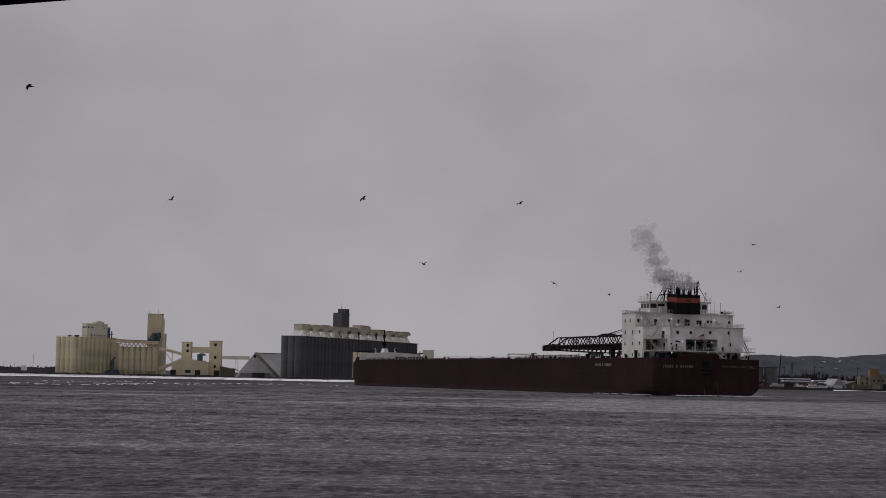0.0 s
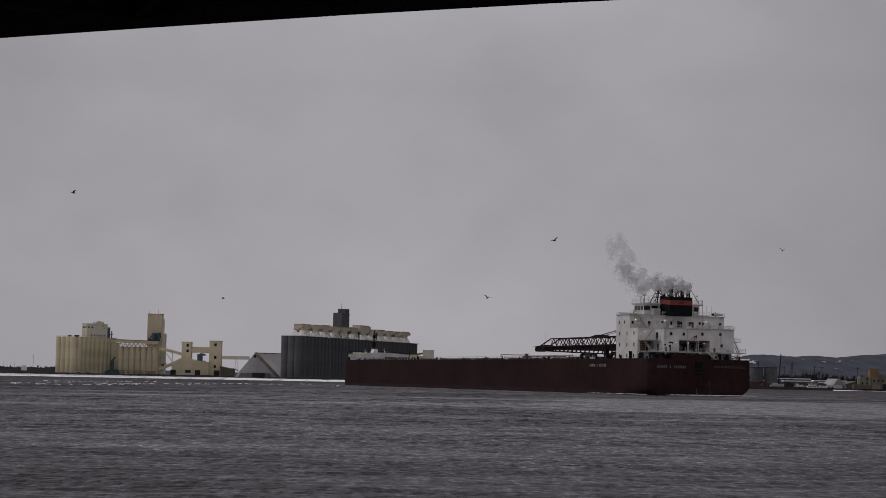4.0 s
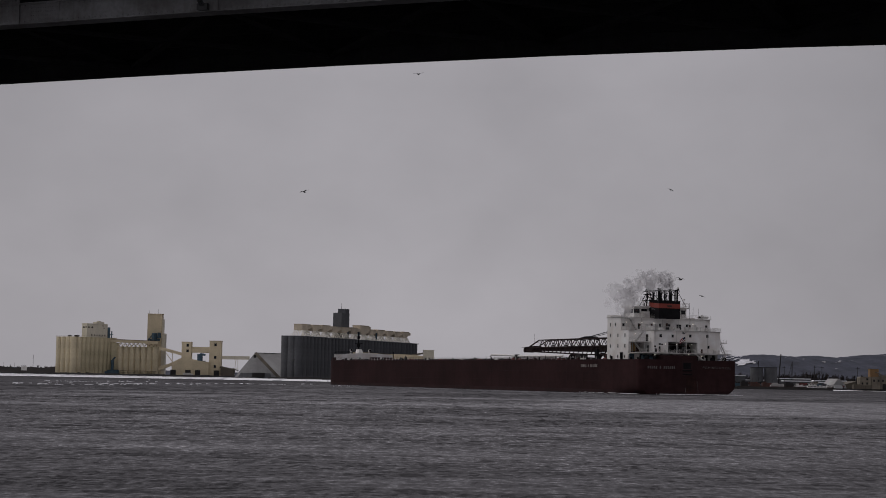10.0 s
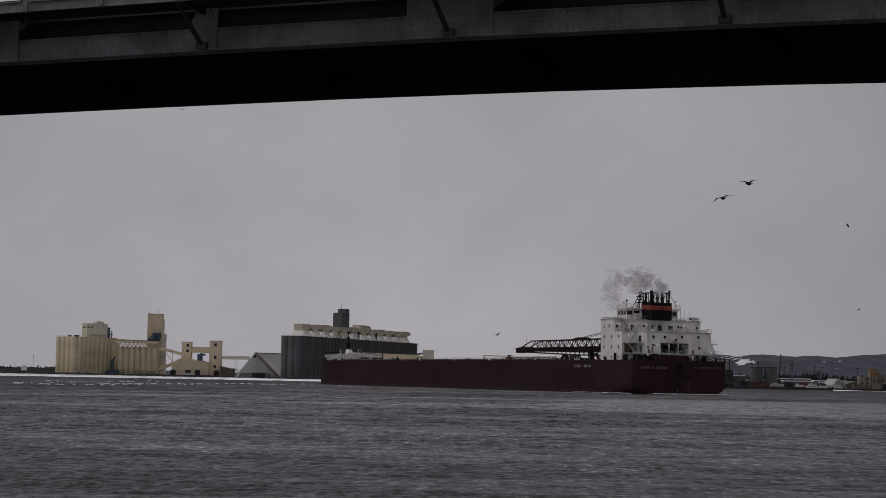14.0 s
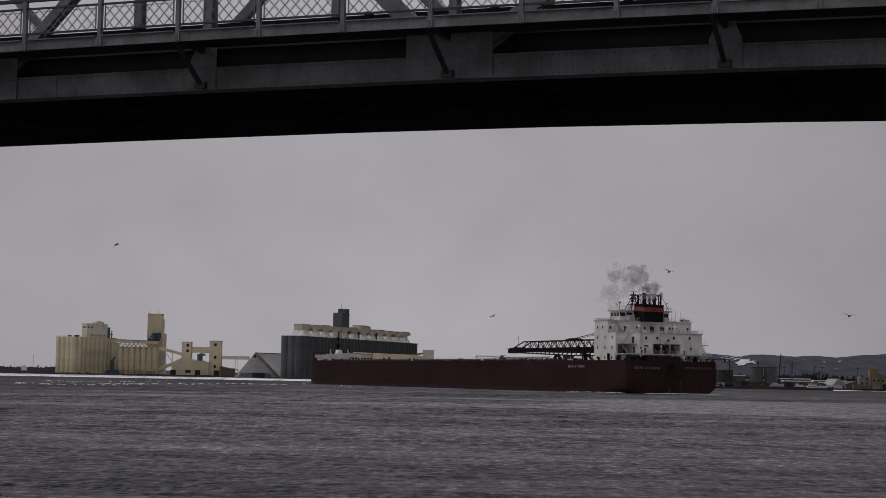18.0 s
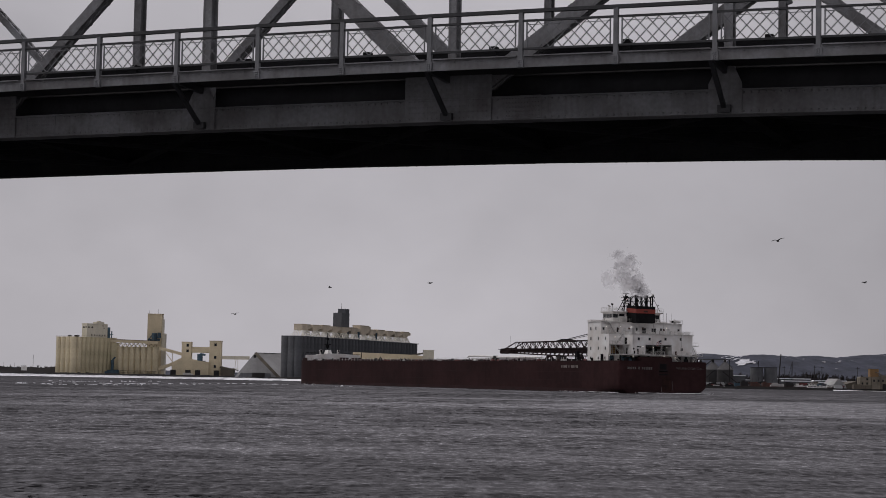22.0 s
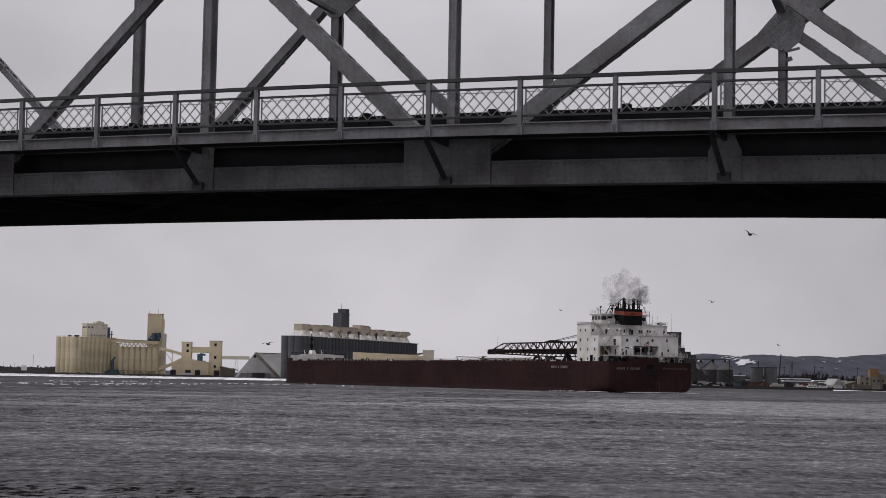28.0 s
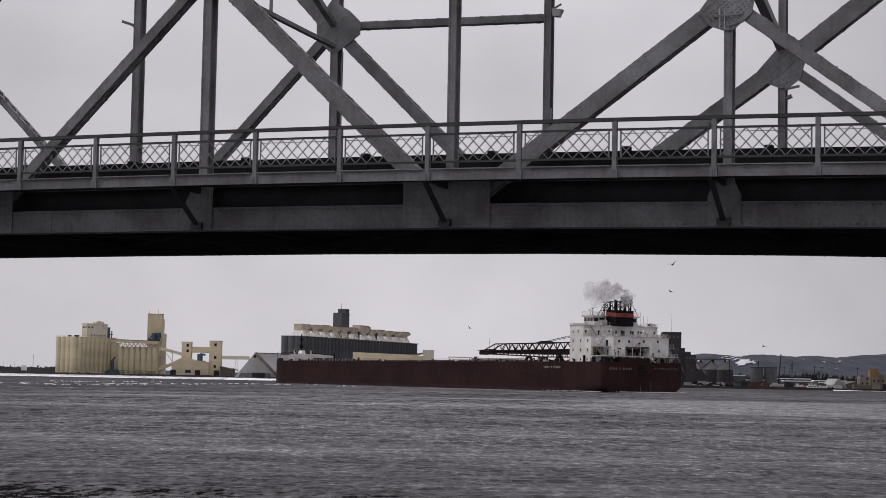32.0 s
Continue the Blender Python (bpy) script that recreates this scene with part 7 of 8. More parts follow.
part("bow_house", Shape().box(292, 299, -4.5, 5.0, 10.2, 13.6).slab([(-1.0, 13.6), (1.5, 13.6), (0.9, 15.6), (-0.4, 15.6)], 0, 294, 298), WHITE, ship)
for y in (4.8, -3.8):
    cowl = part("cowl_vent", Shape().tube((294, y, 10.4), (294, y, 14.8), 0.38, 10).tube((294, y, 14.8), (293.7, y, 15.2), 0.40, 10, 0.5).tube((293.9, y, 15.15), (292.9, y, 15.15), 0.5, 10, 0.62), WHITE, ship)
    part("cowl_mouth", Shape().tube((292.93, y, 15.15), (292.86, y, 15.15), 0.54, 10), BLACK, cowl, "dark open mouth of the vent")
for y, w in ((-8.0, 2.4), (-4.0, 2.0), (9.2, 0.9)):
    part("breakwater_opening", B(286.9, 286.99, y - w / 2, y + w / 2, 10.3, 11.4), BROWN_DARK, ship, "dark red gear before the breakwater")
part("bow_mast", Shape().tube((297, 0.2, 15.4), (297, 0.2, 23.4), 0.36, 8, 0.22).beam((297, -1.6, 18.2), (297, 1.8, 18.2), 0.2, 0.25).box(296.6, 297.4, -0.5, 0.9, 16.6, 18.0).box(296.7, 297.3, -0.3, 0.7, 20.2, 21.4), BLACK, ship, "black bow mast with lights")
part("bow_winch", Shape().box(281, 284, -4, -1, 10.2, 11.4).tube((282.5, -4.6, 11.4), (282.5, -0.4, 11.4), 0.75, 10), DECK_RED, ship, "dark red mooring winch")
part("bow_winch", Shape().box(281, 284, -10, -6.5, 10.2, 11.4).tube((282.5, -10.6, 11.4), (282.5, -6, 11.4), 0.75, 10), DECK_RED, ship)
part("bow_light", Shape().beam((300, 11.0, 10.3), (300, 11.0, 14.6), 0.14, 0.14), BLACK, ship)
part("bow_light", Shape().beam((284, -11.5, 10.3), (284, -11.5, 14.6), 0.3, 0.3), BLACK, ship)
for y in (14.2, 11.4, 8.2, -6.0, -8.8, -11.6):
    part("breakwater_post", Shape().beam((287.5, y, 12.0), (287.5, y, 14.0), 0.1, 0.1), BLACK, ship)
part("breakwater_rail", Shape().beam((287.5, 14.4, 13.9), (287.5, 4.6, 14.1), 0.12, 0.16), BLACK, ship)
part("breakwater_rail", Shape().beam((287.5, -2.2, 14.3), (287.5, -12.0, 13.3), 0.1, 0.12), BLACK, ship)
for y, w, h in ((11.2, 1.6, 0.9), (6.4, 1.2, 1.1), (2.0, 2.2, 0.8), (-8.0, 1.8, 1.0)):
    part("deck_gear", Shape().box(283.0, 284.6, y - w / 2, y + w / 2, 10.15, 10.15 + h * 0.6).tube((283.8, y - w * 0.4, 10.15 + h * 0.7), (283.8, y + w * 0.4, 10.15 + h * 0.7), h * 0.3, 8), DECK_RED, ship, "dark red mooring gear on the bow deck")
part("bow_brace", Shape().beam((290, 13.2, 14.2), (297, 1.0, 14.8), 0.14, 0.14).beam((284, -11.5, 13.6), (297, 0, 14.6), 0.14, 0.14), BLACK, ship)


# ---- foam along the stern ----
foam = Shape()
rng = random.Random(31)
for k in range(520):
    if k < 400:
        y = rng.choice((-12.5, -9.0, -4.5, -2.0, 0.5, 4.0, 7.5)) + rng.gauss(0, 1.6)
        x = -0.2 - abs(rng.gauss(0, 1.6))
    else:
        x, y = abs(rng.gauss(0, 16)), 16.3 + abs(rng.gauss(0, 0.7))
    r = rng.uniform(0.05, 0.34)
    foam.prism([(x + r * rng.uniform(0.6, 1.6) * math.cos(1.047 * i), y + r * rng.uniform(0.8, 2.2) * math.sin(1.047 * i)) for i in range(6)], 0.0, rng.uniform(0.03, 0.2))
tagged(part("stern_foam", foam, SNOW, ship, "thin white wash along the hull"), kind="stuff")


# ---- smoke: rigid puffs that roll along the plume ----
def puff_mesh(seed, mat):
    """A billowing dome of smoke, open below."""
    bm = bmesh.new()
    made = bmesh.ops.create_icosphere(bm, subdivisions=4, radius=1.0)
    bmesh.ops.delete(bm, geom=[v for v in made["verts"] if v.co.z < 0.50], context="VERTS")
    for v in bm.verts:
        d = v.co.normalized()
        v.co *= 1 + 0.25 * noise.noise(d * 1.6 + Vector((seed * 3.1, 0, 0))) + 0.16 * noise.noise(d * 4.0 + Vector((0, seed * 2.3, 0)))
    me = bpy.data.meshes.new("smoke_puff")
    bm.to_mesh(me)
    bm.free()
    me.polygons.foreach_set("use_smooth", [True] * len(me.polygons))
    me.materials.append(mat)
    return me


smoke = thing("smoke_plume", pose(0, 0, 0), "grey exhaust smoke drifting from the funnel", "smoke")
PUFFS = []
puff_meshes = [puff_mesh(k, (SMOKE, SMOKE_MID, SMOKE_PALE)[k // 3]) for k in range(9)]
for k in range(11):
    ob = new("smoke_puff", puff_meshes[k % 3 + 3 * (0 if k < 4 else 1 if k < 8 else 2)])
    ob.parent = smoke
    u = (k / 10) ** 1.1
    size = 4.3 + 2.1 * u + 0.5 * math.sin(k * 2.4)
    ob.scale = (size, size, size * 0.7)
    PUFFS.append((ob, u, k))
OUTWARD = Vector((-0.89, 0.46, 0.0)).to_track_quat("Z", "Y").to_matrix().to_4x4()  # astern and to port


# ---- gulls ----
def gull():
    g = thing("gull", pose(0, 0, 0), "grey and white gull in flight", "bird", "gulls over the harbour")
    body = Shape()
    rings = [(-0.30, 0.01, 0.0), (-0.22, 0.055, 0.0), (-0.08, 0.085, 0.0), (0.06, 0.085, 0.005), (0.15, 0.06, 0.02), (0.20, 0.05, 0.03), (0.25, 0.042, 0.03), (0.275, 0.02, 0.028), (0.33, 0.006, 0.015)]
    n = 8
    for x, r, z in rings:
        body.v += [(x, 1.35 * r * math.cos(6.283 * i / n), z + r * 1.35 * math.sin(6.283 * i / n)) for i in range(n)]
    for k in range(len(rings) - 1):
        body.f += [(k * n + i, k * n + (i + 1) % n, (k + 1) * n + (i + 1) % n, (k + 1) * n + i) for i in range(n)]
    body.add([(-0.26, -0.03, 0.0), (-0.26, 0.03, 0.0), (-0.45, 0.10, 0.0), (-0.45, -0.10, 0.0), (-0.26, -0.03, 0.02), (-0.26, 0.03, 0.02), (-0.45, 0.10, 0.008), (-0.45, -0.10, 0.008)],
             [(3, 2, 1, 0), (4, 5, 6, 7), (0, 1, 5, 4), (1, 2, 6, 5), (2, 3, 7, 6), (3, 0, 4, 7)])
    part("body", body, GULL_WHITE, g, "pale feathered body", True)
    for side in (1, -1):
        w = Shape()
        span_pts = [(0.0, 0.13, -0.15, 0.0, 0.045), (0.16, 0.15, -0.14, 0.07, 0.04), (0.32, 0.17, -0.10, 0.10, 0.032), (0.50, 0.11, -0.10, 0.075, 0.022), (0.66, 0.0, -0.11, 0.03, 0.010)]
        for y, front, back, z, th in span_pts:
            w.v += [(front, side * y, z), ((front + back) / 2, side * y, z + th), (back, side * y, z - 0.01), ((front + back) / 2, side * y, z - th * 0.4)]
        for k in range(len(span_pts) - 1):
            w.f += [(k * 4 + i, k * 4 + (i + 1) % 4, k * 4 + 4 + (i + 1) % 4, k * 4 + 4 + i) for i in range(4)]
        w.f += [(0, 1, 2, 3), (16, 17, 18, 19)]
        wing = part("wing", w, GULL_GREY, g, "grey wing with a dark tip")
        wing.location = (0.02, 0.05 * side, 0.03)
        tip = Shape()
        tip.add([(0.02, side * 0.64, 0.055), (-0.11, side * 0.64, 0.05), (-0.16, side * 0.80, 0.02), (-0.14, side * 0.80, 0.022), (0.02, side * 0.64, 0.045), (-0.11, side * 0.64, 0.042), (-0.16, side * 0.80, 0.014), (-0.14, side * 0.80, 0.014)],
                [(3, 2, 1, 0), (4, 5, 6, 7), (0, 1, 5, 4), (1, 2, 6, 5), (2, 3, 7, 6), (3, 0, 4, 7)])
        part("wing_tip", tip, GULL_DARK, wing)
    return g


first_gull = gull()
GULLS = [first_gull] + [copy_thing(first_gull, pose(0, 200, 60)) for _ in range(27)]
for g in GULLS[15:17]:  # a pair coloured near black, as silhouettes against the sky
    tagged(g, "gull banking in flight, coloured as a dark silhouette", "bird", "gulls over the harbour")
    for piece in g.children_recursive:
        piece.data = piece.data.copy()
        piece.data.materials[0] = GULL_DARK


def fly(g, rows, beat, sweep):
    """Key a gull's way, and its two wings beating on it."""
    walk(g, [(t, pose(x, y, z, bank, -4, yaw)) for t, x, y, z, yaw, bank in rows])
    for wing in g.children:
        if not wing.name.startswith("wing"):
            continue
        side = 1 if wing.location.y > 0 else -1
        keys = []
        for k in range(0, 115):
            t = min(32.0, k * 0.28)
            lift = 6 + sweep * math.sin(t * beat * 2.1 + beat * 9) * (0.55 + 0.45 * math.sin(t * 0.9 + beat))
            keys.append((t, pose(0.02, 0.05 * side, 0.03, side * lift, 0, 0)))
        walk(wing, keys)


def motions():
    # the span comes down
    low = span.matrix_world.copy()
    walk(span, [(t, pose(0, 0, up) @ low) for t, up in ((0, 8.91), (6, 7.19), (9, 6.375), (13, 5.28), (19, 3.625), (23, 2.50), (28, 1.106), (32, 0.0))])
    # the ship leaves, turning to port
    rows = [(t, pose(x, y, 0, 0, 0, 90 + math.degrees(h))) for t, x, y, h in ((0, 71.23, 484.6, 0.326), (6, 71.45, 507.5, 0.353), (13, 71.1, 534.2, 0.384), (20, 70.1, 559.1, 0.4145), (25.5, 69.0, 579.4, 0.4395), (32, 67.24, 603.5, 0.4685))]
    walk(ship, rows)
    walk(smoke, rows)
    walk(ice, [(0, pose(0, 0, 0)), (32, pose(2.6, 0, 0))])
    walk(water, [(0, pose(0, 0, 0)), (32, pose(7.0, -3.0, 0))])
    # the plume's line over the funnel, at several times: height and drift to port of its points
    early = ((0, ((0, 1.2), (-6.5, 0.7), (-8.2, 4.1), (-10.6, 8.6), (-13, 14.4))), (2, ((-1.7, 1), (-8.7, -0.3), (-10.8, 2.4), (-12.9, 6.6), (-16, 12.9))), (3, ((0.9, 0.9), (-7, 0.4), (-12.6, 1.1), (-14.4, 5.3), (-15.8, 10.9))), (6, ((0, 2.7), (-6.5, 1.3), (-12.2, -1.1), (-17.6, 0), (-21.5, 6.5))), (7.5, ((0.5, 3.3), (-4.9, 3.4), (-11.6, 0.4), (-15.2, -3.3), (-18.9, 0))), (9, ((0, 3.1), (-4.6, 4.9), (-10.6, 2), (-13.4, -2.6), (-16.1, -5.9))), (11, ((0.4, 2.8), (-4.3, 5), (-9.7, 3.3), (-14.1, -0.7), (-16.4, -3.3))))
    late = ((13, ((0, 2.3), (-4.7, 5.5), (-9.8, 5.3), (-14.1, 3.2), (-17.9, -2.5))), (17, ((1, 2.3), (-4.3, 6.2), (-8.1, 2.9), (-12.8, 4.7), (-14.3, -1))), (19, ((0.4, 2), (-3.5, 6.9), (-7.1, 11), (-9.4, 5.5), (-13, -1))), (21, ((0.6, 2), (-3.4, 6), (-5.4, 12.3), (-8.4, 9), (-8, 2.4))), (23, ((1.4, 2.8), (-3.6, 6.5), (-6.5, 13.5), (-9.3, 9.1), (-9.3, 1.4))), (25, ((3.3, 4.1), (-0.4, 9.4), (-6.7, 10.6), (-11, 6.5), (-12.7, 1))), (28, ((4.2, 0.8), (3.1, 4.6), (-2.5, 5.4), (-6.9, 2.5), (-2.9, 10))), (32, ((2.1, 1.3), (-1.7, 3.4), (-6.0, 4.6), (-9.6, 2.8), (-10.6, 4.4))))
    for ob, u, k in PUFFS:
        keys = []
        for t, line in early + late:
            v = min(0.999, max(0.0, u + 0.05 * math.sin(t * 0.9 + k))) * 4
            i = int(v)
            a, b = line[i], line[i + 1]
            f = v - i
            left, up = a[0] + (b[0] - a[0]) * f, a[1] + (b[1] - a[1]) * f
            spread = (0.5 + 0.9 * u) * (0.7 + 0.8 * min(1.0, t / 17))
            left += spread * math.sin(k * 2.1 + t * 0.5)
            up += spread * 0.8 * math.cos(k * 1.7 + t * 0.4)
            keys.append((t, pose(13.4 + 1.2 * math.sin(k * 3.0), -0.3 - left * 1.05, 29.7 + 0.97 * up) @ OUTWARD @ pose(0, 0, 0, 15 * math.sin(t * 0.3 + k), 15 * math.cos(t * 0.25 + k), 9 * t + 70 * k)))
        walk(ob, keys)
    # gulls: seconds, place, heading, bank
    fly(GULLS[0], [(0, -39.5, 170, 30.2, 210, 12), (0.4, -43.9, 170, 30.8, 210, -18), (0.78, -48.7, 170, 31.2, 210, 24), (32, -62.1, 170, 31, 210, -8)], 2.6, 26)
    fly(GULLS[1], [(0, -36.3, 240, 26.4, 40, -18), (0.3, -33.2, 240, 27, 40, 24), (1, -26, 240, 27.5, 40, -8), (2, -14.7, 240, 26.2, 40, 16), (3, -4, 240, 24.1, 40, -22), (6.98, 68, 240, 17.9, 40, 6), (32, 86.7, 240, 18.3, 40, 12)], 2.97, 8)
    fly(GULLS[2], [(0, -10.3, 230, 26, 215, 24), (0.1, -11.6, 230, 26.1, 215, -8), (1, -25, 230, 25.3, 215, 16), (2, -39.9, 230, 26, 215, -22), (3, -51.3, 230, 26.8, 215, 6), (3.81, -65.4, 230, 27.5, 215, 12), (32, -83.5, 230, 27.1, 215, -18)], 3.34, 20)
    fly(GULLS[3], [(0, -2.2, 210, 16.5, 120, -8), (0.5, -3, 210, 16.2, 120, 16), (1, -3.9, 210, 15.2, 120, -22), (1.5, -3.3, 210, 13.8, 60, 6), (2, -2.3, 210, 13.1, 60, 12), (3, -1.6, 210, 11.1, 120, -18), (5.93, -59, 210, 5.3, 120, 24), (32, -75.3, 210, 5, 120, -8)], 3.71, 30)
    fly(GULLS[4], [(0, 11, 260, 28.7, 220, 16), (0.5, 5, 260, 28.4, 220, -22), (1, -1.9, 260, 27.6, 220, 6), (1.5, -9.3, 260, 27, 220, 12), (2, -16.9, 260, 27.1, 220, -18), (3, -30.2, 260, 28, 220, 24), (5.23, -73.9, 260, 29.7, 220, -8), (32, -94.3, 260, 29.3, 220, 16)], 4.08, 12)
    fly(GULLS[5], [(0, 16, 260, 17.3, 230, -22), (0.1, 15.1, 260, 17.2, 230, 6), (1, 7.8, 260, 13.1, 230, 12), (2, 2.7, 260, 9.7, 230, -18), (5.9, -72.8, 260, 2, 230, 24), (32, -93, 260, 2, 230, -8)], 2.6, 26)
    fly(GULLS[6], [(0, 35.1, 380, 21.5, 200, 6), (0.5, 27.5, 380, 21.5, 200, 12), (1, 19.4, 380, 20.8, 200, -18), (1.5, 11.1, 380, 19.7, 200, 24), (2, 4.2, 380, 19.5, 200, -8), (2.4, 0.6, 380, 19.6, 200, 16), (6.18, -107.1, 380, 18.7, 200, -22), (32, -136.8, 380, 18.2, 200, 6)], 2.97, 8)
    fly(GULLS[7], [(0, 55, 320, 28, 40, 12), (1, 58.2, 320, 30.3, 40, -18), (2, 68.3, 320, 31.5, 40, 24), (2.92, 90.6, 320, 32.9, 40, -8), (32, 115.7, 320, 33.3, 40, 16)], 3.34, 20)
    fly(GULLS[8], [(0, 54.5, 330, 23.8, 60, -18), (0.1, 55.4, 330, 24, 60, 24), (1, 62.4, 330, 24.9, 60, -8), (2, 63.4, 330, 24.3, 120, 16), (3, 61.2, 330, 25, 120, -22), (3.5, 61.6, 330, 26.1, 60, 6), (6, 63, 330, 36.1, 60, 12), (7, 63, 330, 37.8, 120, -18), (8, 56.5, 330, 37.2, 120, 24), (9, 50, 330, 35.7, 120, -8), (10, 41.5, 330, 38.6, 120, 16), (11, 24.7, 330, 41.6, 120, -22), (12, 4.7, 330, 46.7, 120, 6), (13, -23.4, 330, 51.2, 120, 12), (14, -48.4, 330, 51.8, 120, -18), (15.85, -94.4, 330, 52.8, 120, 24), (32, -120.4, 330, 52.4, 120, -8)], 3.71, 30)
    fly(GULLS[9], [(0, 80.1, 430, 21.7, 210, 24), (1, 74.7, 430, 22.2, 210, -8), (2, 68.2, 430, 21, 290, 16), (3.33, 121.7, 430, 20.6, 330, -22), (32, 155.3, 430, 21.2, 330, 6)], 4.08, 12)
    fly(GULLS[10], [(0, -83.4, 230, 25.6, 35, -8), (3.51, -65.4, 230, 26, 35, 16), (5.7, -27.4, 230, 25.1, 35, -22), (6, -22.4, 230, 25, 35, 6), (6.5, -14.1, 230, 25, 35, 12), (7, -6.2, 230, 25, 35, -18), (7.5, 1.1, 230, 24.8, 35, 24), (8, 7.8, 230, 23.2, 35, -8), (8.5, 13.7, 230, 22, 35, 16), (9, 19.3, 230, 19.6, 35, -22), (9.5, 25, 230, 17.3, 35, 6), (10.5, 37.2, 230, 16.2, 35, 12), (12.12, 65.1, 230, 14.6, 35, -18), (32, 83.1, 230, 15, 35, 24)], 2.6, 26)
    fly(GULLS[11], [(0, -101.3, 280, 25.6, 30, 16), (4.52, -79.4, 280, 26.1, 30, -22), (5.5, -55.9, 280, 24.3, 30, 6), (6, -43.9, 280, 22, 30, 12), (6.5, -32.3, 280, 20.9, 30, -18), (7, -21.7, 280, 19.6, 30, 24), (7.5, -11.2, 280, 19, 30, -8), (8, -1.5, 280, 17.9, 30, 16), (8.5, 7.7, 280, 16.2, 30, -22), (9, 16.5, 280, 14.1, 30, 6), (9.4, 23.6, 280, 12.7, 30, 12), (12.05, 79.3, 280, 8, 30, -18), (32, 101.1, 280, 8.4, 30, 24)], 2.97, 8)
    fly(GULLS[12], [(0, 93.9, 260, 6.2, 240, -22), (0.17, 73.6, 260, 5.8, 240, 6), (3, 4.6, 260, 10.3, 240, 12), (3.5, 5.5, 260, 12.3, 300, -18), (6, 7.7, 260, 23.7, 240, 24), (7, 2.8, 260, 22, 240, -8), (8, -5.1, 260, 20.9, 240, 16), (9, -12.7, 260, 24.9, 240, -22), (9.4, -15.7, 260, 27.3, 240, 6), (10, -20.2, 260, 29.8, 240, 12), (11, -29.4, 260, 33.4, 240, -18), (12, -42.2, 260, 33.7, 240, 24), (12.5, -49.2, 260, 33.3, 240, -8), (13, -57.4, 260, 32.2, 240, 16), (13.85, -73.9, 260, 30.4, 240, -22), (32, -94.3, 260, 30, 240, 6)], 3.34, 20)
    fly(GULLS[13], [(0, 119.2, 330, 17.7, 210, 6), (6.09, 93.4, 330, 17.2, 210, 12), (6.7, 78.4, 330, 18.5, 210, -18), (7, 75.2, 330, 19.8, 210, 24), (7.5, 70.1, 330, 20.7, 210, -8), (8, 65, 330, 21.1, 210, 16), (8.5, 60.8, 330, 21.5, 210, -22), (9, 54.9, 330, 20.8, 210, 6), (9.5, 49.5, 330, 19.2, 210, 12), (9.7, 47.4, 330, 18.3, 210, -18), (11, 47.7, 330, 24.9, 290, 24), (12, 57.2, 330, 24, 330, -8), (13, 65.9, 330, 28.8, 330, 16), (14, 74, 330, 32.6, 330, -22), (14.78, 93.5, 330, 35, 330, 6), (32, 119.3, 330, 35.5, 330, 12)], 3.71, 30)
    fly(GULLS[14], [(0, -143.3, 400, 2, 30, 12), (4.87, -112.1, 400, 2.6, 30, -18), (11, 71.2, 400, 25.1, 30, 24), (12, 83, 400, 29, 30, -8), (13, 81.2, 400, 23, 30, 16), (14, 92.2, 400, 20.2, 30, -22), (14.7, 113.2, 400, 18.4, 30, 6), (32, 144.5, 400, 19, 30, 12)], 4.08, 12)
    fly(GULLS[15], [(0, -91.6, 250, 48, 70, -18), (6.4, -71.8, 250, 48.4, 70, 24), (11.5, 23.8, 240, 38.6, 70, -8), (12, 28.8, 230, 35.3, 70, 16), (12.5, 29.4, 220, 32.1, 110, -22), (13, 27.5, 186.7, 26, 110, 6), (13.5, 22, 153.3, 19.5, 110, 12), (14, 18.6, 120, 15.6, 110, -18), (14.5, 20.1, 105, 14.8, 70, 24), (15.72, 25.5, 90, 14.2, 70, -8), (32, 32.6, 90, 14.3, 70, 16)], 2.6, 26)
    fly(GULLS[16], [(0, -91.7, 250, 50.4, 60, 24), (8.08, -71.9, 250, 50.7, 60, -8), (11, 13.1, 250, 46.5, 60, 16), (11.5, 26.5, 240, 42.6, 60, -22), (12, 32.2, 230, 38.5, 60, 6), (12.5, 30.7, 220, 34.1, 120, 12), (13, 28.7, 186.7, 27.7, 120, -18), (13.5, 22.9, 153.3, 22.5, 120, 24), (14, 20.3, 120, 16.6, 120, -8), (14.5, 21.1, 105, 15.4, 60, 16), (15.6, 25.5, 90, 14.6, 60, -22), (32, 32.6, 90, 14.7, 60, 6)], 2.97, 8)
    fly(GULLS[17], [(0, -107.4, 300, 2.1, 50, -8), (8.04, -84.1, 300, 2.6, 50, 16), (11, -1.1, 300, 8.5, 50, -22), (12, 1.4, 300, 10.1, 50, 6), (13, 6.3, 300, 10.1, 50, 12), (14, 9.3, 300, 10.7, 50, -18), (14.5, 12, 300, 11.5, 50, 24), (17, 20.5, 300, 11.4, 50, -8), (17.5, 15.3, 300, 13.4, 130, 16), (18, 8.5, 300, 13.8, 130, -22), (18.5, 3.5, 300, 13.2, 130, 6), (19, -0.8, 300, 12.9, 130, 12), (20, -13.5, 300, 12.7, 130, -18), (21, -25.8, 300, 15.5, 130, 24), (22, -34.3, 300, 13.3, 130, -8), (23, -34.7, 300, 7.9, 130, 16), (24.77, -84.1, 300, 2.9, 130, -22), (32, -107.4, 300, 2.4, 130, 6)], 3.34, 20)
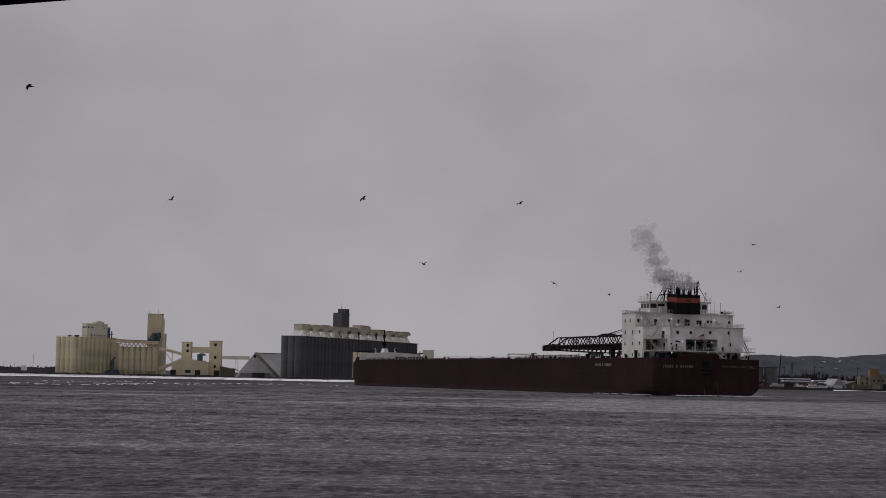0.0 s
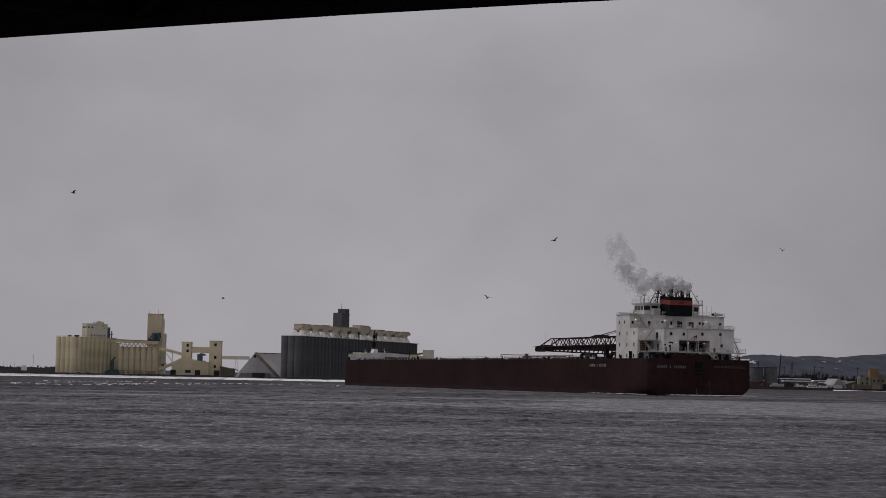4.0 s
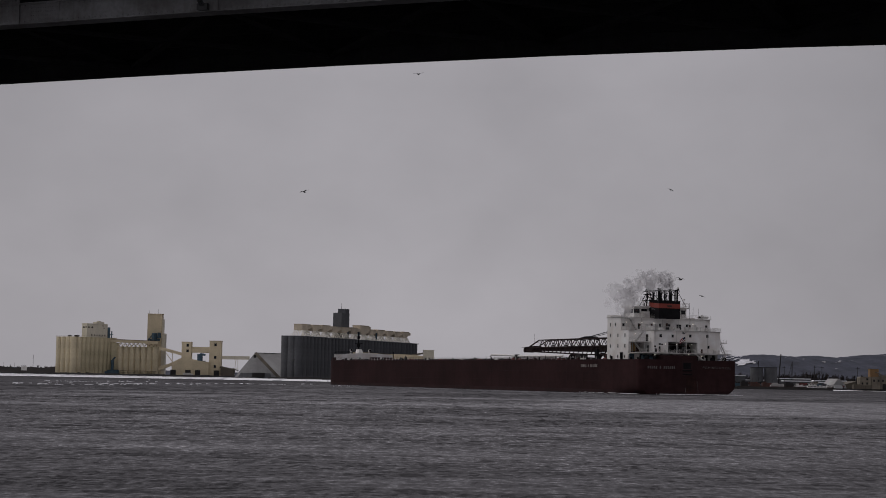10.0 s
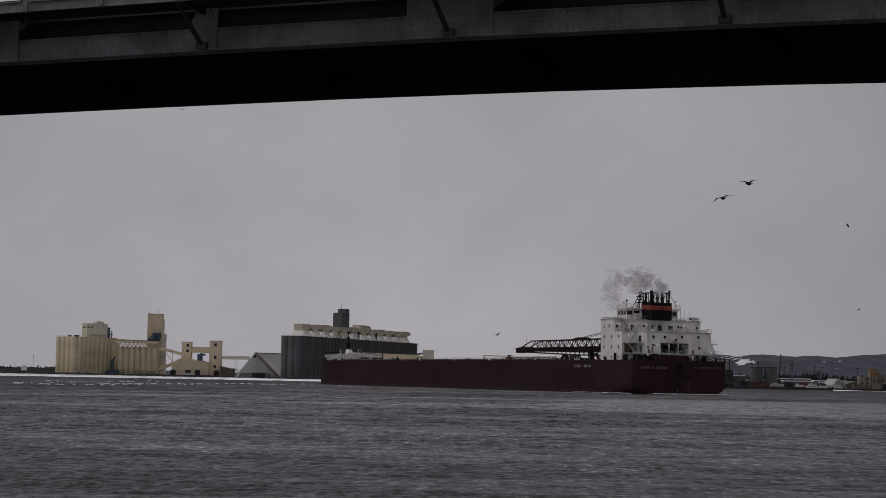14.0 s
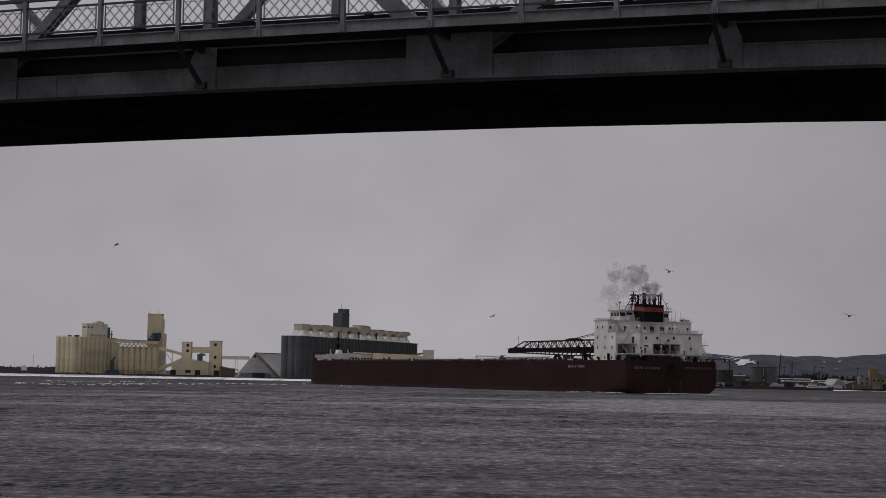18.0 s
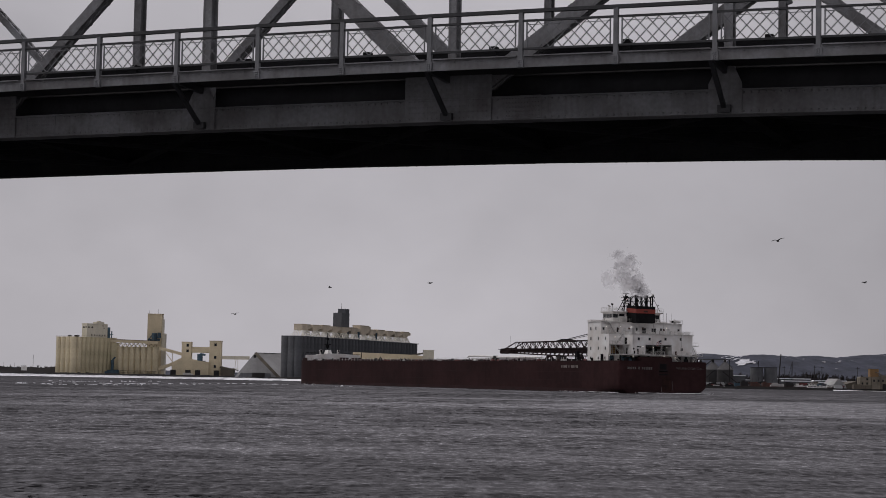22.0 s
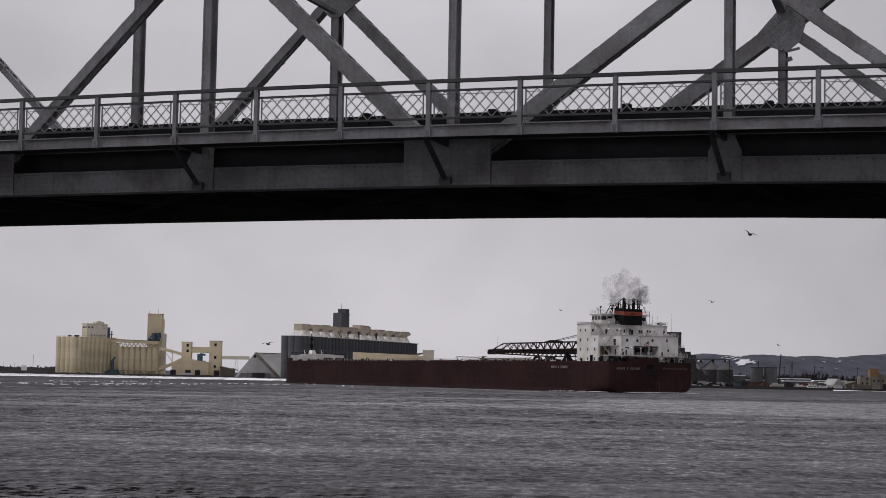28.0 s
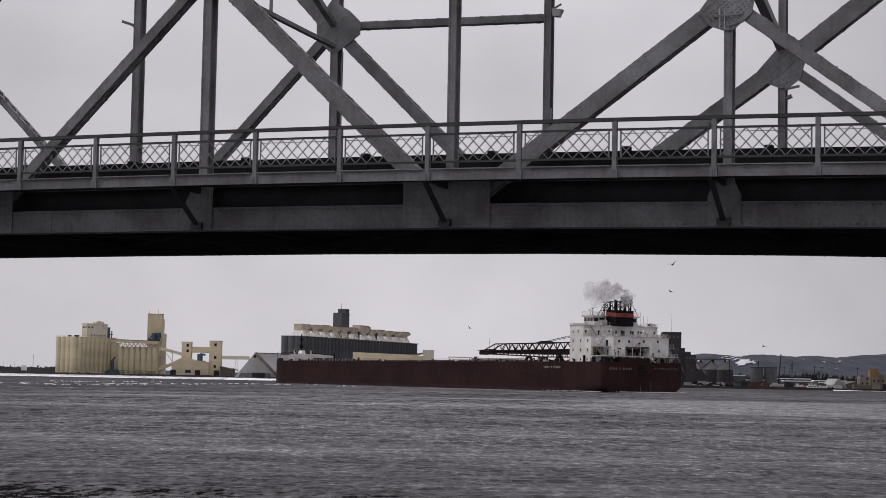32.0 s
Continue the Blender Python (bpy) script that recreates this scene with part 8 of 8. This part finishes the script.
    fly(GULLS[18], [(0, -101.5, 280, 30.6, 35, 16), (16.02, -79.6, 280, 31, 35, -22), (17, -58.9, 280, 29.2, 35, 6), (17.6, -54.9, 280, 25.4, 35, 12), (18, -50.6, 280, 23.1, 35, -18), (18.5, -44.7, 280, 20.8, 35, 24), (19, -37.9, 280, 20.2, 35, -8), (20, -25.2, 280, 19.7, 35, 16), (21, -13.6, 280, 19, 35, -22), (22, -1.9, 280, 18, 35, 6), (23, 8.7, 280, 17.5, 35, 12), (24, 18.1, 280, 15.3, 35, -18), (24.4, 22, 280, 14.4, 35, 24), (27.12, 79.3, 280, 9.5, 35, -8), (32, 101.1, 280, 9.9, 35, 16)], 3.71, 30)
    fly(GULLS[19], [(0, -119.1, 330, 23.4, 30, -22), (17.73, -93.3, 330, 23.9, 30, 6), (18.5, -74.3, 330, 22.2, 30, 12), (19, -66.2, 330, 20.9, 30, -18), (20, -49.5, 330, 20, 30, 24), (21, -34.4, 330, 19.5, 30, -8), (22, -20.5, 330, 19.5, 30, 16), (23, -8.8, 330, 19.5, 30, -22), (24, 1.6, 330, 20, 30, 6), (25, 11, 330, 17.2, 30, 12), (28.33, 93.4, 330, 10.2, 30, -18), (32, 119.2, 330, 10.7, 30, 24)], 4.08, 12)
    fly(GULLS[20], [(0, 94, 260, 22.5, 130, 6), (14.5, 73.6, 260, 22.1, 130, 12), (16.5, 24.8, 260, 21.2, 130, -18), (17, 26.6, 260, 21.3, 50, 24), (17.5, 29.1, 260, 19.9, 50, -8), (18, 32.6, 260, 19.2, 50, 16), (18.5, 37.1, 260, 18.3, 50, -22), (19, 41.9, 260, 19.3, 50, 6), (20, 50.7, 260, 21, 50, 12), (21, 57.9, 260, 20.8, 50, -18), (21.5, 60.1, 260, 20.2, 50, 24), (22, 60.8, 260, 18.2, 130, -8), (23, 58.3, 260, 16, 50, 16), (23.63, 73.6, 260, 15, 50, -22), (32, 93.9, 260, 15.4, 50, 6)], 2.6, 26)
    fly(GULLS[21], [(0, 72.2, 200, 9.6, 240, 12), (16.36, 56.6, 200, 9.4, 240, -18), (17, 44.6, 200, 9.9, 240, 24), (18, 45, 200, 11, 240, -8), (19, 43.3, 200, 10, 240, 16), (20, 41.2, 200, 13.2, 240, -22), (21, 40.5, 200, 17.2, 240, 6), (22, 37.1, 200, 19.2, 240, 12), (23, 32.6, 200, 18.5, 240, -18), (24, 27.6, 200, 15.2, 240, 24), (25, 23, 200, 13.1, 240, -8), (30.29, -56.1, 200, 3.4, 240, 16), (32, -71.6, 200, 3.1, 240, -22)], 2.97, 8)
    fly(GULLS[22], [(0, 90.3, 250, 15.8, 110, -18), (22.65, 70.8, 250, 15.5, 110, 24), (24, 39.1, 250, 15.1, 110, -8), (25, 43.4, 250, 15.3, 70, 16), (25.5, 44.5, 250, 15.7, 70, -22), (26.62, 70.8, 250, 16.9, 70, 6), (32, 90.3, 250, 17.2, 70, 12)], 3.34, 20)
    fly(GULLS[23], [(0, 54.3, 150, 18.4, 225, 24), (26.37, 42.5, 150, 18.2, 225, -8), (27.4, 30.8, 150, 16.8, 225, 16), (28, 25.5, 150, 15.7, 225, -22), (28.5, 19.5, 150, 16.3, 225, 6), (29, 12.7, 150, 15.8, 225, 12), (29.5, 3.4, 150, 15.2, 225, -18), (31.95, -42.4, 150, 12.5, 225, 24), (32, -54.1, 150, 12.3, 225, -8)], 3.71, 30)
    fly(GULLS[24], [(0, 83.2, 230, 25.8, 120, -8), (27.64, 65.1, 230, 25.5, 120, 16), (29.3, 36.4, 230, 22, 120, -22), (30, 29.7, 230, 20.4, 120, 6), (31, 28.6, 230, 14.7, 120, 12), (32, 29.3, 230, 18.3, 60, -18)], 4.08, 12)
    fly(GULLS[25], [(0, -118, 330, 2, 50, 16), (21.58, -92.4, 330, 2, 50, -22), (27, 41, 330, 15.4, 50, 6), (28, 49.3, 330, 18.1, 50, 12), (29, 45.3, 330, 24.5, 50, -18), (30, 52.4, 330, 18.1, 50, 24), (31, 51, 330, 18.2, 130, -8), (32, 41.7, 330, 19.9, 130, 16)], 2.6, 26)
    fly(GULLS[26], [(0, 137.2, 380, 9.9, 140, -22), (26.96, 107.6, 380, 9.4, 140, 6), (28, 70.7, 380, 11.6, 140, 12), (29, 66.9, 380, 14.4, 140, -18), (30, 56.8, 380, 15.5, 140, 24), (31, 58.7, 380, 12.5, 60, -8), (32, 67.7, 380, 11.3, 40, 16)], 2.97, 8)
    fly(GULLS[27], [(0, 151.7, 420, 24.3, 220, 6), (25.34, 118.9, 420, 23.6, 220, 12), (27.5, 33.8, 420, 20.4, 220, -18), (29, 24, 420, 19, 220, 24), (30, 13.8, 420, 19.7, 220, -8), (31, 8.9, 420, 18.6, 220, 16), (32, 6.5, 420, 15.1, 220, -22)], 3.34, 20)


motions()
